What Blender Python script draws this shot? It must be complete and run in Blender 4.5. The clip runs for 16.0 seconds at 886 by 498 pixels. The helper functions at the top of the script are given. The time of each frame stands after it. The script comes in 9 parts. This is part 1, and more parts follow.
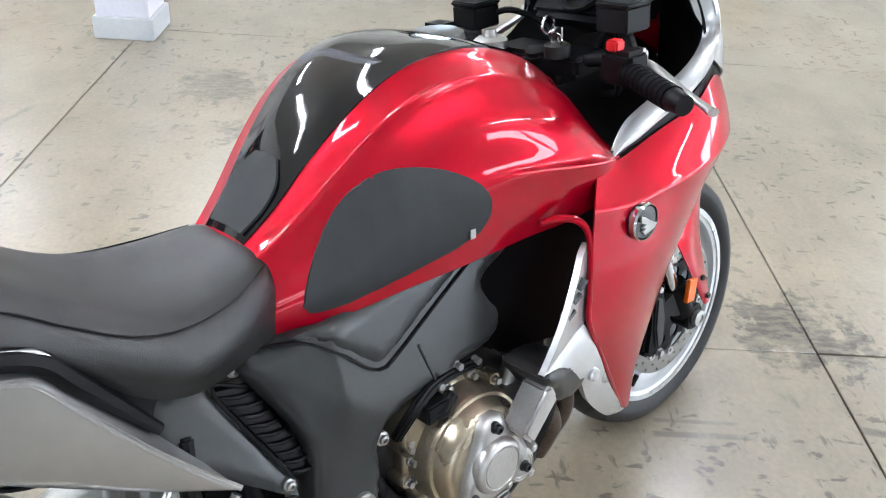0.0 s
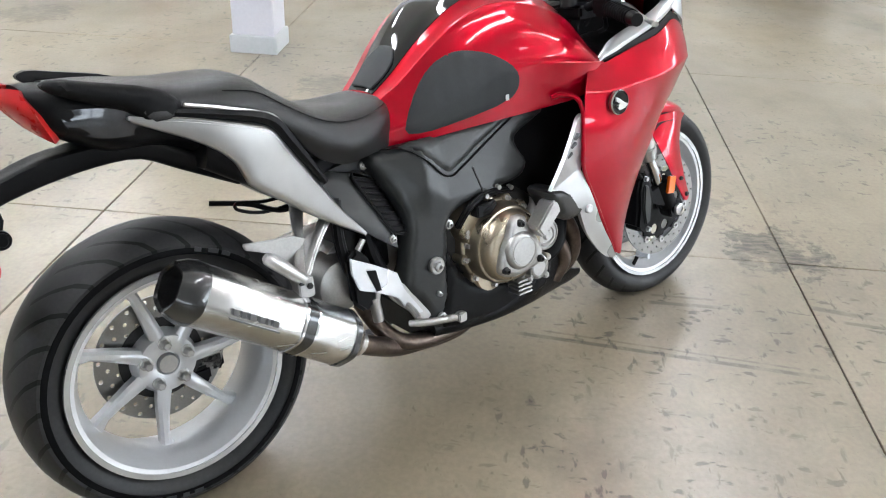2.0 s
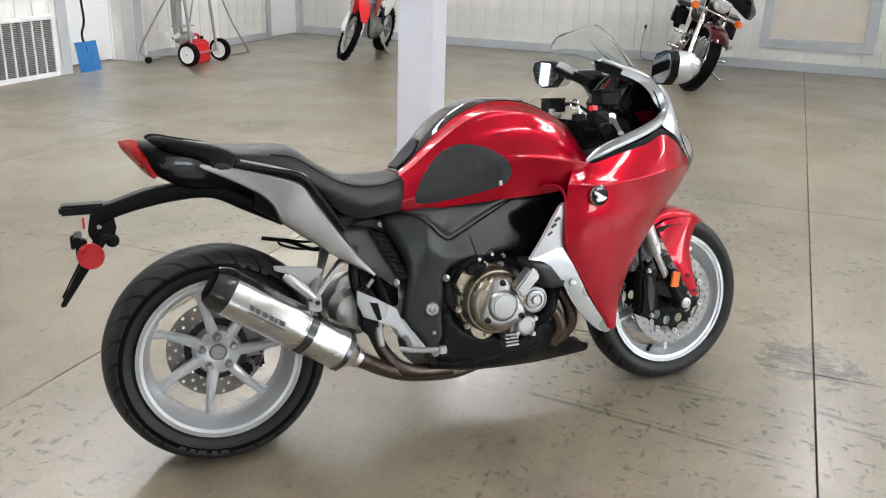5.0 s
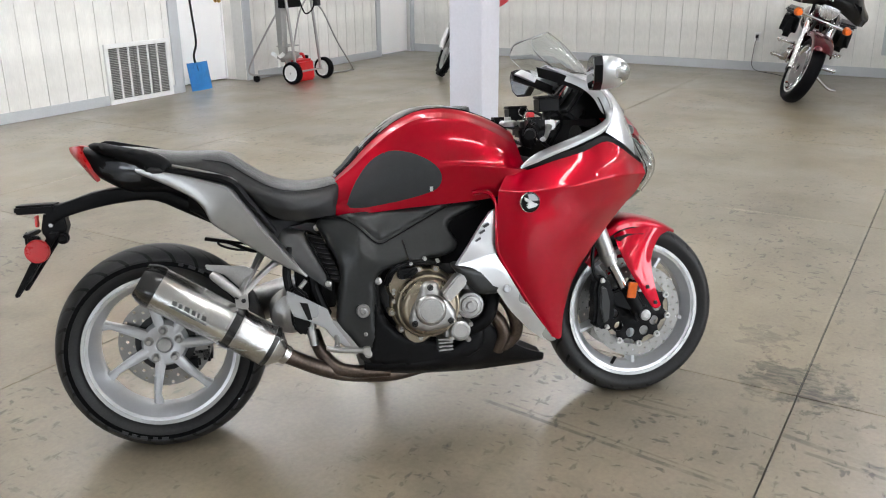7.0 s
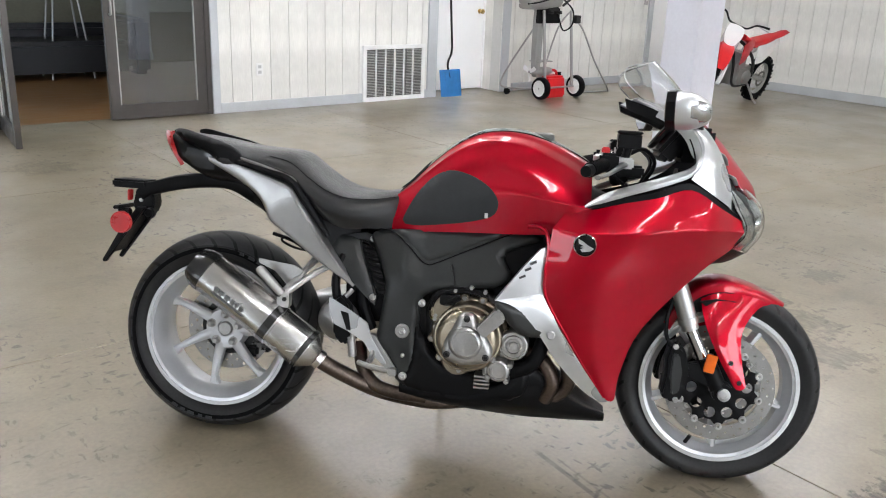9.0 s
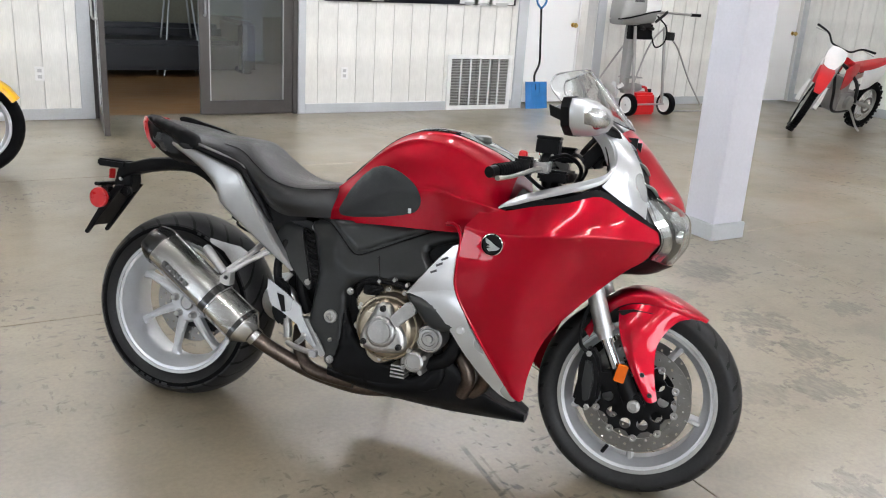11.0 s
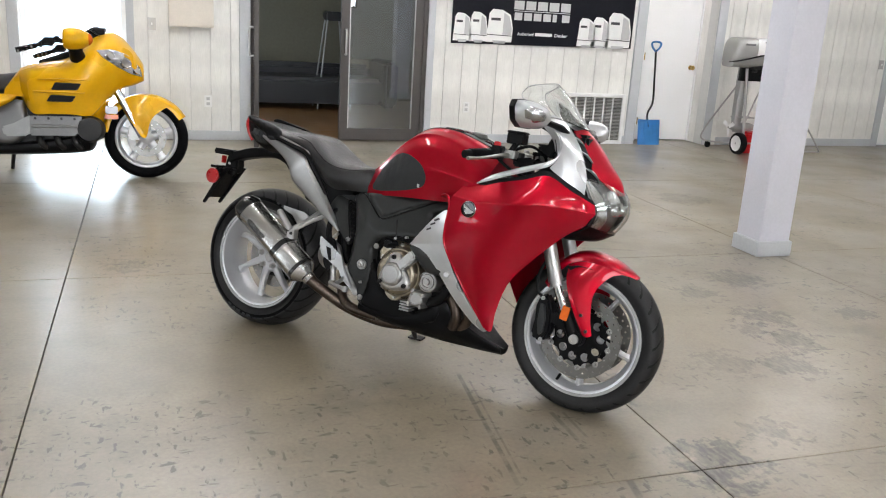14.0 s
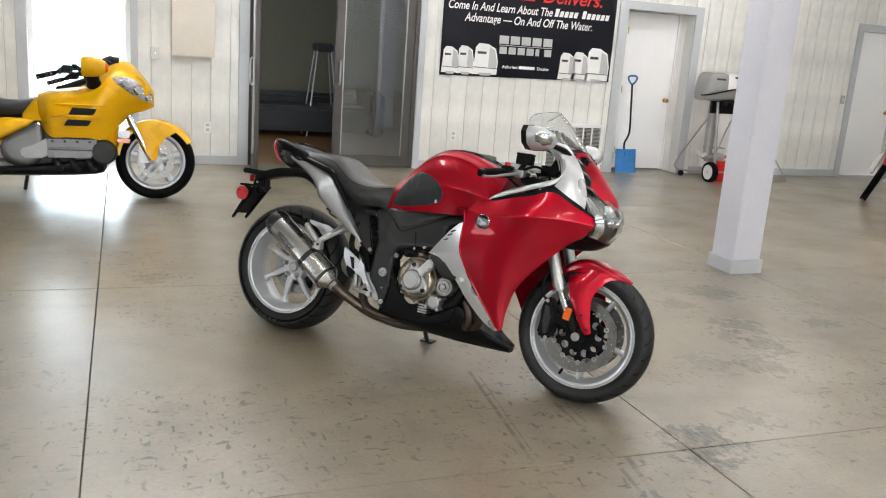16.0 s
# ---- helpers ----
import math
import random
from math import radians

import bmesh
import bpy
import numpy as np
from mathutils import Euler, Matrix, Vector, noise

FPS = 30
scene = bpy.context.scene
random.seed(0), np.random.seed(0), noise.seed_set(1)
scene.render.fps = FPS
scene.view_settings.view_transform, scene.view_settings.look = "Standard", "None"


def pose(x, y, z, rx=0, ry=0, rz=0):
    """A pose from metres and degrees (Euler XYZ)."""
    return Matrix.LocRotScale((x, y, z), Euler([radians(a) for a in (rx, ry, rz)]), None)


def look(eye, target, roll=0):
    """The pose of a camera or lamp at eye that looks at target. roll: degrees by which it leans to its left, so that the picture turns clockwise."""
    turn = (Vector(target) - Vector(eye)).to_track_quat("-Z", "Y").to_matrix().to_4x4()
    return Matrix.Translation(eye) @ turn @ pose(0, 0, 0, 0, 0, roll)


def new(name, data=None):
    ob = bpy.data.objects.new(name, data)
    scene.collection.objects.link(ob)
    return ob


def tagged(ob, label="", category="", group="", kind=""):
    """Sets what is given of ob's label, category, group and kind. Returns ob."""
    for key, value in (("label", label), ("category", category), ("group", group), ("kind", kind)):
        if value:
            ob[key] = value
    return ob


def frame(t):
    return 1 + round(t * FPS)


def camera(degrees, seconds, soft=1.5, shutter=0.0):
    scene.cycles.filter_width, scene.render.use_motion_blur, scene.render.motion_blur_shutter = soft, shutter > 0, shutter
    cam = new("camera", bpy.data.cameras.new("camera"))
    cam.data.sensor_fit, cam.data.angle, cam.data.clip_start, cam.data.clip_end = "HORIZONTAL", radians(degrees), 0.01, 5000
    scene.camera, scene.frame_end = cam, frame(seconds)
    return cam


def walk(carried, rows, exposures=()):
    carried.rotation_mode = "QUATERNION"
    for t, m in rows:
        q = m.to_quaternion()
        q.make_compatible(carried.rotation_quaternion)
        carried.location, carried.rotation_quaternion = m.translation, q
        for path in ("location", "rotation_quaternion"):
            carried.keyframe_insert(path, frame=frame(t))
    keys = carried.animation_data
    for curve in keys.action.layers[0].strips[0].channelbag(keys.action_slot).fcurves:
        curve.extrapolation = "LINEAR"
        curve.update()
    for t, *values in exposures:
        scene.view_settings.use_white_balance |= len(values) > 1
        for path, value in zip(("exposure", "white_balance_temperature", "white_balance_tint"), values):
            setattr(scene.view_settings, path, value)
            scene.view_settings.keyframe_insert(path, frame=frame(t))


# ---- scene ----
from mathutils import geometry

cam = camera(54.6, 16.0, soft=1.1)
PATH = [
    (0, (0.235, 0.106, 1.413), (1.915, 0.053, 0.328), 4.1),
    (0.5, (0.0, 0.117, 1.436), (1.695, 0.094, 0.373), 3.6),
    (1, (-0.23, 0.006, 1.421), (1.474, 0.013, 0.374), 3.7),
    (1.5, (-0.418, -0.025, 1.427), (1.293, 0.06, 0.394), 3.2),
    (2, (-0.66, 0.022, 1.428), (1.086, 0.155, 0.462), 2.4),
    (2.5, (-0.81, 0.047, 1.456), (0.954, 0.219, 0.529), 2.3),
    (3, (-0.897, -0.017, 1.46), (0.886, 0.18, 0.575), 4.8),
    (3.5, (-1.045, -0.205, 1.453), (0.784, 0.11, 0.707), 3.9),
    (3.7, (-1.094, -0.272, 1.471), (0.717, 0.148, 0.733), 2.8),
    (5.8, (-1.081, -0.957, 1.46), (0.626, -0.138, 0.817), 0.4),
    (6, (-1.079, -1.03, 1.465), (0.598, -0.147, 0.827), -0.4),
    (6.5, (-0.993, -1.169, 1.453), (0.646, -0.24, 0.783), -0.8),
    (7, (-0.852, -1.283, 1.453), (0.764, -0.304, 0.797), -0.5),
    (7.5, (-0.761, -1.467, 1.447), (0.798, -0.402, 0.787), 0.5),
    (8, (-0.658, -1.647, 1.453), (0.751, -0.385, 0.806), 0.6),
    (8.5, (-0.489, -1.669, 1.438), (0.76, -0.242, 0.802), 1.9),
    (9, (-0.304, -1.69, 1.445), (0.898, -0.22, 0.817), 2.3),
    (9.2, (-0.203, -1.711, 1.435), (0.973, -0.216, 0.816), 2.3),
    (11.3, (0.173, -2.185, 1.451), (1.112, -0.526, 0.845), 4.2),
    (11.5, (0.221, -2.241, 1.442), (1.133, -0.565, 0.844), 4.5),
    (12, (0.294, -2.379, 1.427), (1.026, -0.616, 0.828), 3.7),
    (12.5, (0.252, -2.557, 1.444), (0.937, -0.771, 0.861), 3.1),
    (13, (0.171, -2.774, 1.458), (0.83, -0.974, 0.886), 3.4),
    (13.5, (0.218, -2.943, 1.463), (0.871, -1.134, 0.913), 3.2),
    (14, (0.276, -3.142, 1.453), (0.907, -1.322, 0.917), 3.5),
    (14.5, (0.203, -3.272, 1.451), (0.795, -1.433, 0.934), 3.6),
    (15, (0.059, -3.396, 1.447), (0.633, -1.547, 0.945), 3.2),
    (15.5, (-0.023, -3.472, 1.455), (0.622, -1.642, 0.968), 4.0),
    (16, (-0.036, -3.48, 1.462), (0.659, -1.664, 0.997), 4.2),
]
walk(cam, [(t, look(eye, target, roll)) for t, eye, target, roll in PATH], [(0.0, 1.04, 6020, 12), (1.5, 0.90, 6180, 12), (3.7, 0.62, 6440, 12), (9.0, 0.44, 6410, 14), (12.0, 0.35, 6460, 14), (14.0, 0.20, 6610, 14), (16.0, 0.13, 6740, 13)])

# ---------------------------------------------------------------- light
world = bpy.data.worlds.new("sky")
scene.world = world
world.use_nodes = True
wn = world.node_tree
sky = wn.nodes.new("ShaderNodeTexSky")
sky.sky_type, sky.sun_disc = "NISHITA", False
sky.sun_elevation, sky.sun_rotation = radians(38), radians(215)
wn.links.new(sky.outputs[0], wn.nodes["Background"].inputs[0])
wn.nodes["Background"].inputs[1].default_value = 0.12


def lamp(name, kind, m, energy, colour=(1, 1, 1), size=None, angle=None):
    data = bpy.data.lights.new(name, kind)
    data.energy, data.color = energy, colour
    if size:
        data.shape, data.size, data.size_y = "RECTANGLE", size[0], size[1]
    if angle:
        data.angle = radians(angle)
    ob = new(name, data)
    ob.matrix_world = m
    return ob


lamp("sun", "SUN", look((-6, -12, 12), (0, 0, 0)), 2.5, (1, 0.95, 0.88), angle=0.6)
# room extents
X0, X1, Y0, Y1, H = -7.5, 10.55, -8.6, 6.125, 3.3
SOUTH_WINDOWS = [(-3.6, -1.35), (-1.25, 1.0), (1.1, 3.35), (3.45, 5.7)]
WEST_WINDOWS = [(-4.6, -2.4), (-2.3, -0.1)]
SILL, HEAD = 1.35, 2.45
for a, b in SOUTH_WINDOWS:
    lamp("window_light", "AREA", look(((a + b) / 2, Y0 + 0.02, (SILL + HEAD) / 2), ((a + b) / 2, 0, (SILL + HEAD) / 2 - 0.6)), 54, (0.88, 0.95, 1.0), (b - a - 0.12, HEAD - SILL - 0.1))
for a, b in WEST_WINDOWS:
    lamp("window_light", "AREA", look((X0 + 0.02, (a + b) / 2, (SILL + HEAD) / 2), (0, (a + b) / 2, (SILL + HEAD) / 2 - 0.6)), 26, (0.88, 0.95, 1.0), (b - a - 0.12, HEAD - SILL - 0.1))
lamp("doorway_light", "AREA", look((-0.43, Y1 + 0.05, 1.15), (-0.43, 0, 0.3)), 45, (0.80, 0.91, 1), (0.9, 1.9))
TUBES = [(x, y) for x in (0.2, 3.7, 6.9) for y in (-5.2, -1.6, 1.8, 4.3)]


# ---------------------------------------------------------------- materials
def rgba(c):
    return (*c, 1.0)


def mat(name, colour, rough=0.5, metal=0.0, coat=0.0, vary=0.12, scale=6.0, bump=0.0, bscale=120.0, stretch=(1, 1, 1), emit=None, spec=0.5, per_object=0.0, cior=1.5):
    m = bpy.data.materials.new(name)
    m.use_nodes = True
    nt, b = m.node_tree, m.node_tree.nodes["Principled BSDF"]
    b.inputs["Base Color"].default_value = rgba(colour)
    b.inputs["Roughness"].default_value = rough
    b.inputs["Metallic"].default_value = metal
    b.inputs["Coat Weight"].default_value = coat
    b.inputs["Coat Roughness"].default_value = 0.025
    b.inputs["Coat IOR"].default_value = cior
    b.inputs["Specular IOR Level"].default_value = spec
    if emit:
        b.inputs["Emission Color"].default_value = rgba(colour)
        b.inputs["Emission Strength"].default_value = emit
        return m
    N, L = nt.nodes.new, nt.links.new
    tc, mp = N("ShaderNodeTexCoord"), N("ShaderNodeMapping")
    mp.inputs["Scale"].default_value = stretch
    L(tc.outputs["Object"], mp.inputs["Vector"])
    big, small = N("ShaderNodeTexNoise"), N("ShaderNodeTexNoise")
    for n, s, d in ((big, scale, 3), (small, scale * 14, 5)):
        n.inputs["Scale"].default_value = s
        n.inputs["Detail"].default_value = d
        L(mp.outputs[0], n.inputs["Vector"])
    add = N("ShaderNodeMath")
    add.operation = "ADD"
    L(big.outputs[0], add.inputs[0])
    L(small.outputs[0], add.inputs[1])
    rng = N("ShaderNodeMapRange")
    rng.inputs["From Min"].default_value, rng.inputs["From Max"].default_value = 0.65, 1.35
    rng.inputs["To Min"].default_value, rng.inputs["To Max"].default_value = 1 - vary, 1 + vary
    L(add.outputs[0], rng.inputs[0])
    fac = rng.outputs[0]
    if per_object:
        oi, mr, mu = N("ShaderNodeObjectInfo"), N("ShaderNodeMapRange"), N("ShaderNodeMath")
        mr.inputs["To Min"].default_value, mr.inputs["To Max"].default_value = 1 - per_object, 1 + per_object
        mu.operation = "MULTIPLY"
        L(oi.outputs["Random"], mr.inputs[0])
        L(mr.outputs[0], mu.inputs[0])
        L(fac, mu.inputs[1])
        fac = mu.outputs[0]
    sc = N("ShaderNodeVectorMath")
    sc.operation = "SCALE"
    sc.inputs[0].default_value = colour
    L(fac, sc.inputs["Scale"])
    L(sc.outputs[0], b.inputs["Base Color"])
    rr = N("ShaderNodeMapRange")
    rr.inputs["From Min"].default_value, rr.inputs["From Max"].default_value = 0.3, 0.7
    rr.inputs["To Min"].default_value, rr.inputs["To Max"].default_value = max(0.02, rough * 0.85), min(1, rough * 1.15)
    L(big.outputs[0], rr.inputs[0])
    L(rr.outputs[0], b.inputs["Roughness"])
    if bump:
        bn, bp = N("ShaderNodeTexNoise"), N("ShaderNodeBump")
        bn.inputs["Scale"].default_value = bscale
        bn.inputs["Detail"].default_value = 4
        L(mp.outputs[0], bn.inputs["Vector"])
        bp.inputs["Strength"].default_value = bump
        bp.inputs["Distance"].default_value = 0.002
        L(bn.outputs[0], bp.inputs["Height"])
        L(bp.outputs[0], b.inputs["Normal"])
    return m


RED = mat("candy_red_paint", (0.40, 0.0005, 0.013), 0.32, 0.50, 0.75, 0.05, 3, bump=0.03, bscale=900, spec=0.05, cior=1.46)
SILVER = mat("silver_paint", (0.58, 0.595, 0.61), 0.30, 0.65, 0.7, 0.04, 3, bump=0.03, bscale=900)
DARKSILVER = mat("titanium_grey_paint", (0.40, 0.398, 0.392), 0.30, 0.88, 0.5, 0.05, 3, bump=0.03, bscale=900)
BLACKGLOSS = mat("gloss_black_paint", (0.0025, 0.0025, 0.003), 0.06, 0, 0.55, 0.1, 4, spec=0.2)
BLACK = mat("black_plastic", (0.0045, 0.0045, 0.005), 0.42, 0, 0, 0.2, 12, bump=0.15, bscale=700, spec=0.13)
GREYBLACK = mat("satin_charcoal_panel", (0.0225, 0.0240, 0.0240), 0.34, 0, 0, 0.12, 8, bump=0.06, bscale=900, spec=0.40)
PADGREY = mat("rubber_grip_pad", (0.028, 0.030, 0.032), 0.6, 0, 0, 0.08, 10, bump=0.35, bscale=1400, spec=0.3)
VINYL = mat("black_vinyl_seat", (0.0085, 0.0085, 0.009), 0.34, 0, 0, 0.14, 8, bump=0.35, bscale=900, spec=0.48)
RUBBER = mat("tyre_rubber", (0.004, 0.004, 0.0045), 0.6, 0, 0, 0.22, 10, bump=0.2, bscale=500, spec=0.06)
RIM = mat("silver_wheel_paint", (0.60, 0.61, 0.63), 0.32, 0.55, 0.3, 0.04, 8)
RIMLIP = mat("polished_rim_lip", (0.62, 0.63, 0.64), 0.25, 0.7, 0.2, 0.04, 8)
STEEL = mat("brushed_stainless", (0.60, 0.595, 0.58), 0.24, 1.0, 0, 0.08, 10, bump=0.12, bscale=300, stretch=(1, 1, 8))
CHROME = mat("chrome", (0.66, 0.66, 0.67), 0.07, 1.0, 0, 0.05, 8)
ALLOY = mat("cast_alloy", (0.44, 0.435, 0.425), 0.34, 0.88, 0, 0.1, 14, bump=0.2, bscale=500)
BRONZE = mat("champagne_engine_cover", (0.36, 0.31, 0.235), 0.30, 0.9, 0, 0.10, 12, bump=0.12, bscale=600)
PIPE = mat("heat_tinted_pipe", (0.11, 0.085, 0.07), 0.34, 0.9, 0, 0.35, 9)
DISC = mat("brake_disc_steel", (0.27, 0.265, 0.255), 0.32, 1.0, 0, 0.1, 16)
CARBON = mat("gloss_black_end_cap", (0.014, 0.014, 0.014), 0.22, 0, 0.6, 0.2, 30)
DARKMETAL = mat("dark_engine_metal", (0.022, 0.022, 0.022), 0.45, 0.5, 0, 0.25, 18, bump=0.2, bscale=400)
REDLENS = mat("red_lens", (0.42, 0.006, 0.008), 0.30, 0, 0.15, 0.15, 60)
ORANGE = mat("amber_lens", (0.72, 0.13, 0.006), 0.2, 0, 0.35, 0.08, 60)
REDPLASTIC = mat("red_plastic", (0.56, 0.010, 0.014), 0.4, 0, 0, 0.1, 10)
WHITEPLASTIC = mat("white_plastic", (0.82, 0.82, 0.81), 0.4, 0, 0, 0.05, 10)
GOLD = mat("yellow_pearl_paint", (0.76, 0.40, 0.0015), 0.3, 0.1, 0.4, 0.05, 3, spec=0.15)
MAROON = mat("maroon_paint", (0.055, 0.002, 0.006), 0.2, 0.2, 0.6, 0.08, 3, spec=0.2)
NAVY = mat("midnight_blue_paint", (0.006, 0.007, 0.016), 0.14, 0.1, 1.0, 0.1, 3)
TRIM = mat("grey_painted_trim", (0.50, 0.52, 0.54), 0.5, 0, 0, 0.07, 5, bump=0.1, bscale=80)
COLUMNPAINT = mat("pale_grey_column_paint", (0.64, 0.64, 0.70), 0.45, 0, 0, 0.05, 4, bump=0.12, bscale=60)
WHITE = mat("white_door_paint", (0.95, 0.95, 0.95), 0.45, 0, 0, 0.02, 4, bump=0.05, bscale=60)
CEIL = mat("white_ceiling_board", (0.78, 0.78, 0.76), 0.85, 0, 0, 0.05, 2, bump=0.2, bscale=40)
PLAIN = mat("painted_plaster", (0.62, 0.62, 0.60), 0.7, 0, 0, 0.06, 2, bump=0.15, bscale=40)
BRONZEFRAME = mat("dark_anodised_frame", (0.075, 0.068, 0.064), 0.4, 0.5, 0, 0.1, 8)
BEIGE = mat("beige_enamel", (0.68, 0.62, 0.54), 0.5, 0, 0, 0.05, 5)
BROWNFLOOR = mat("brown_wood_floor", (0.19, 0.095, 0.035), 0.35, 0, 0, 0.3, 3, stretch=(1, 6, 1))
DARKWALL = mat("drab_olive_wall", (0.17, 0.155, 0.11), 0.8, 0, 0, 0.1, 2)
LEATHER = mat("black_leather", (0.006, 0.006, 0.008), 0.4, 0, 0, 0.2, 6, bump=0.3, bscale=200)
BLUE = mat("blue_plastic_blade", (0.02, 0.16, 0.42), 0.4, 0, 0, 0.25, 9)
BANNERBLACK = mat("black_banner_vinyl", (0.006, 0.0065, 0.011), 0.34, 0, 0, 0.25, 2, bump=0.25, bscale=5, spec=0.2)
WHITEINK = mat("white_print", (0.82, 0.82, 0.80), 0.45, 0, 0, 0.05, 10)
GREYINK = mat("silver_grey_print", (0.50, 0.50, 0.50), 0.45, 0, 0, 0.08, 10)
REDINK = mat("red_print", (0.62, 0.015, 0.015), 0.45, 0, 0, 0.05, 10)
DARKBAR = mat("dark_print", (0.05, 0.05, 0.055), 0.5, 0, 0, 0.1, 10)
GRILLEDARK = mat("grille_shadow_grey", (0.13, 0.125, 0.12), 0.6, 0, 0, 0.15, 10)
BRASS = mat("brass", (0.65, 0.45, 0.16), 0.25, 1.0, 0, 0.08, 10)
OUTBOARD = mat("silver_grey_outboard_enamel", (0.34, 0.34, 0.33), 0.4, 0.3, 0.2, 0.06, 6)
MIRROR = mat("mirror_glass", (0.55, 0.57, 0.60), 0.02, 1.0, 0, 0.0, 4)
TUBE = mat("fluorescent_tube", (0.96, 0.985, 1.0), emit=36.0)
DAY = mat("daylight_backdrop", (0.70, 0.86, 1.0), emit=2.6)
LAMPLENS = mat("reflector_silver", (0.58, 0.59, 0.61), 0.18, 0.95, 0, 0.5, 30)
JOINT = mat("dark_joint_filler", (0.085, 0.080, 0.072), 0.8, 0, 0, 0.3, 20)
ENGINEGREY = mat("grey_engine_casting", (0.15, 0.15, 0.148), 0.36, 0.8, 0, 0.12, 14, bump=0.2, bscale=400)
CASTING = mat("silver_engine_casting", (0.24, 0.24, 0.235), 0.36, 0.8, 0, 0.12, 14, bump=0.2, bscale=400)
SMOKED = mat("smoked_grey_lens", (0.035, 0.038, 0.043), 0.16, 0.2, 0.4, 0.15, 30)


def glass(name, tint, rough=0.0, ior=1.45):
    m = bpy.data.materials.new(name)
    m.use_nodes = True
    b = m.node_tree.nodes["Principled BSDF"]
    b.inputs["Base Color"].default_value = rgba(tint)
    b.inputs["Roughness"].default_value = rough
    b.inputs["Transmission Weight"].default_value = 1.0
    b.inputs["IOR"].default_value = ior
    return m


CLEAR = glass("clear_acrylic", (0.93, 0.95, 0.95))
PANE = glass("door_glass", (0.80, 0.86, 0.88))
COATED = glass("reflective_coated_glass", (0.62, 0.72, 0.78), 0.0, 2.15)


def tyre_material():
    """Rubber with slanted tread grooves across the crown, their shade mixed into the colour."""
    m = mat("treaded_tyre_rubber", (0.021, 0.021, 0.0215), 0.46, 0, 0, 0.2, 10, spec=0.22)
    nt = m.node_tree
    N, L, b = nt.nodes.new, nt.links.new, nt.nodes["Principled BSDF"]
    tc, sp = N("ShaderNodeTexCoord"), N("ShaderNodeSeparateXYZ")
    L(tc.outputs["Object"], sp.inputs[0])

    def math(op, a, c=None, v=None):
        n = N("ShaderNodeMath")
        n.operation = op
        L(a, n.inputs[0])
        if c is not None:
            L(c, n.inputs[1])
        if v is not None:
            n.inputs[1].default_value = v
        return n.outputs[0]

    ang = math("ARCTAN2", sp.outputs[2], sp.outputs[0])
    lat = math("ABSOLUTE", sp.outputs[1])
    turn = math("ADD", math("MULTIPLY", ang, v=26 / (2 * math_pi)), math("MULTIPLY", lat, v=16.0))
    cell = math("FRACT", turn)
    groove = math("LESS_THAN", cell, v=0.17)
    inner = math("GREATER_THAN", lat, v=0.012)
    r2 = math("ADD", math("MULTIPLY", sp.outputs[0], sp.outputs[0]), math("MULTIPLY", sp.outputs[2], sp.outputs[2]))
    crown = math("GREATER_THAN", r2, v=0.272**2)
    mask = math("MULTIPLY", math("MULTIPLY", groove, inner), crown)
    inv = math("SUBTRACT", math("MULTIPLY", mask, v=0.0), mask)
    bp = N("ShaderNodeBump")
    bp.inputs["Strength"].default_value, bp.inputs["Distance"].default_value = 1.0, 0.006
    L(inv, bp.inputs["Height"])
    L(bp.outputs[0], b.inputs["Normal"])
    # shade down in the grooves, painted as a near-black base colour
    dark = N("ShaderNodeMix")
    dark.data_type = "RGBA"
    L(b.inputs["Base Color"].links[0].from_socket, dark.inputs[6])
    dark.inputs[7].default_value = (0.0015, 0.0015, 0.0015, 1)
    L(mask, dark.inputs[0])
    L(dark.outputs[2], b.inputs["Base Color"])
    return m


math_pi = math.pi
TREAD = tyre_material()


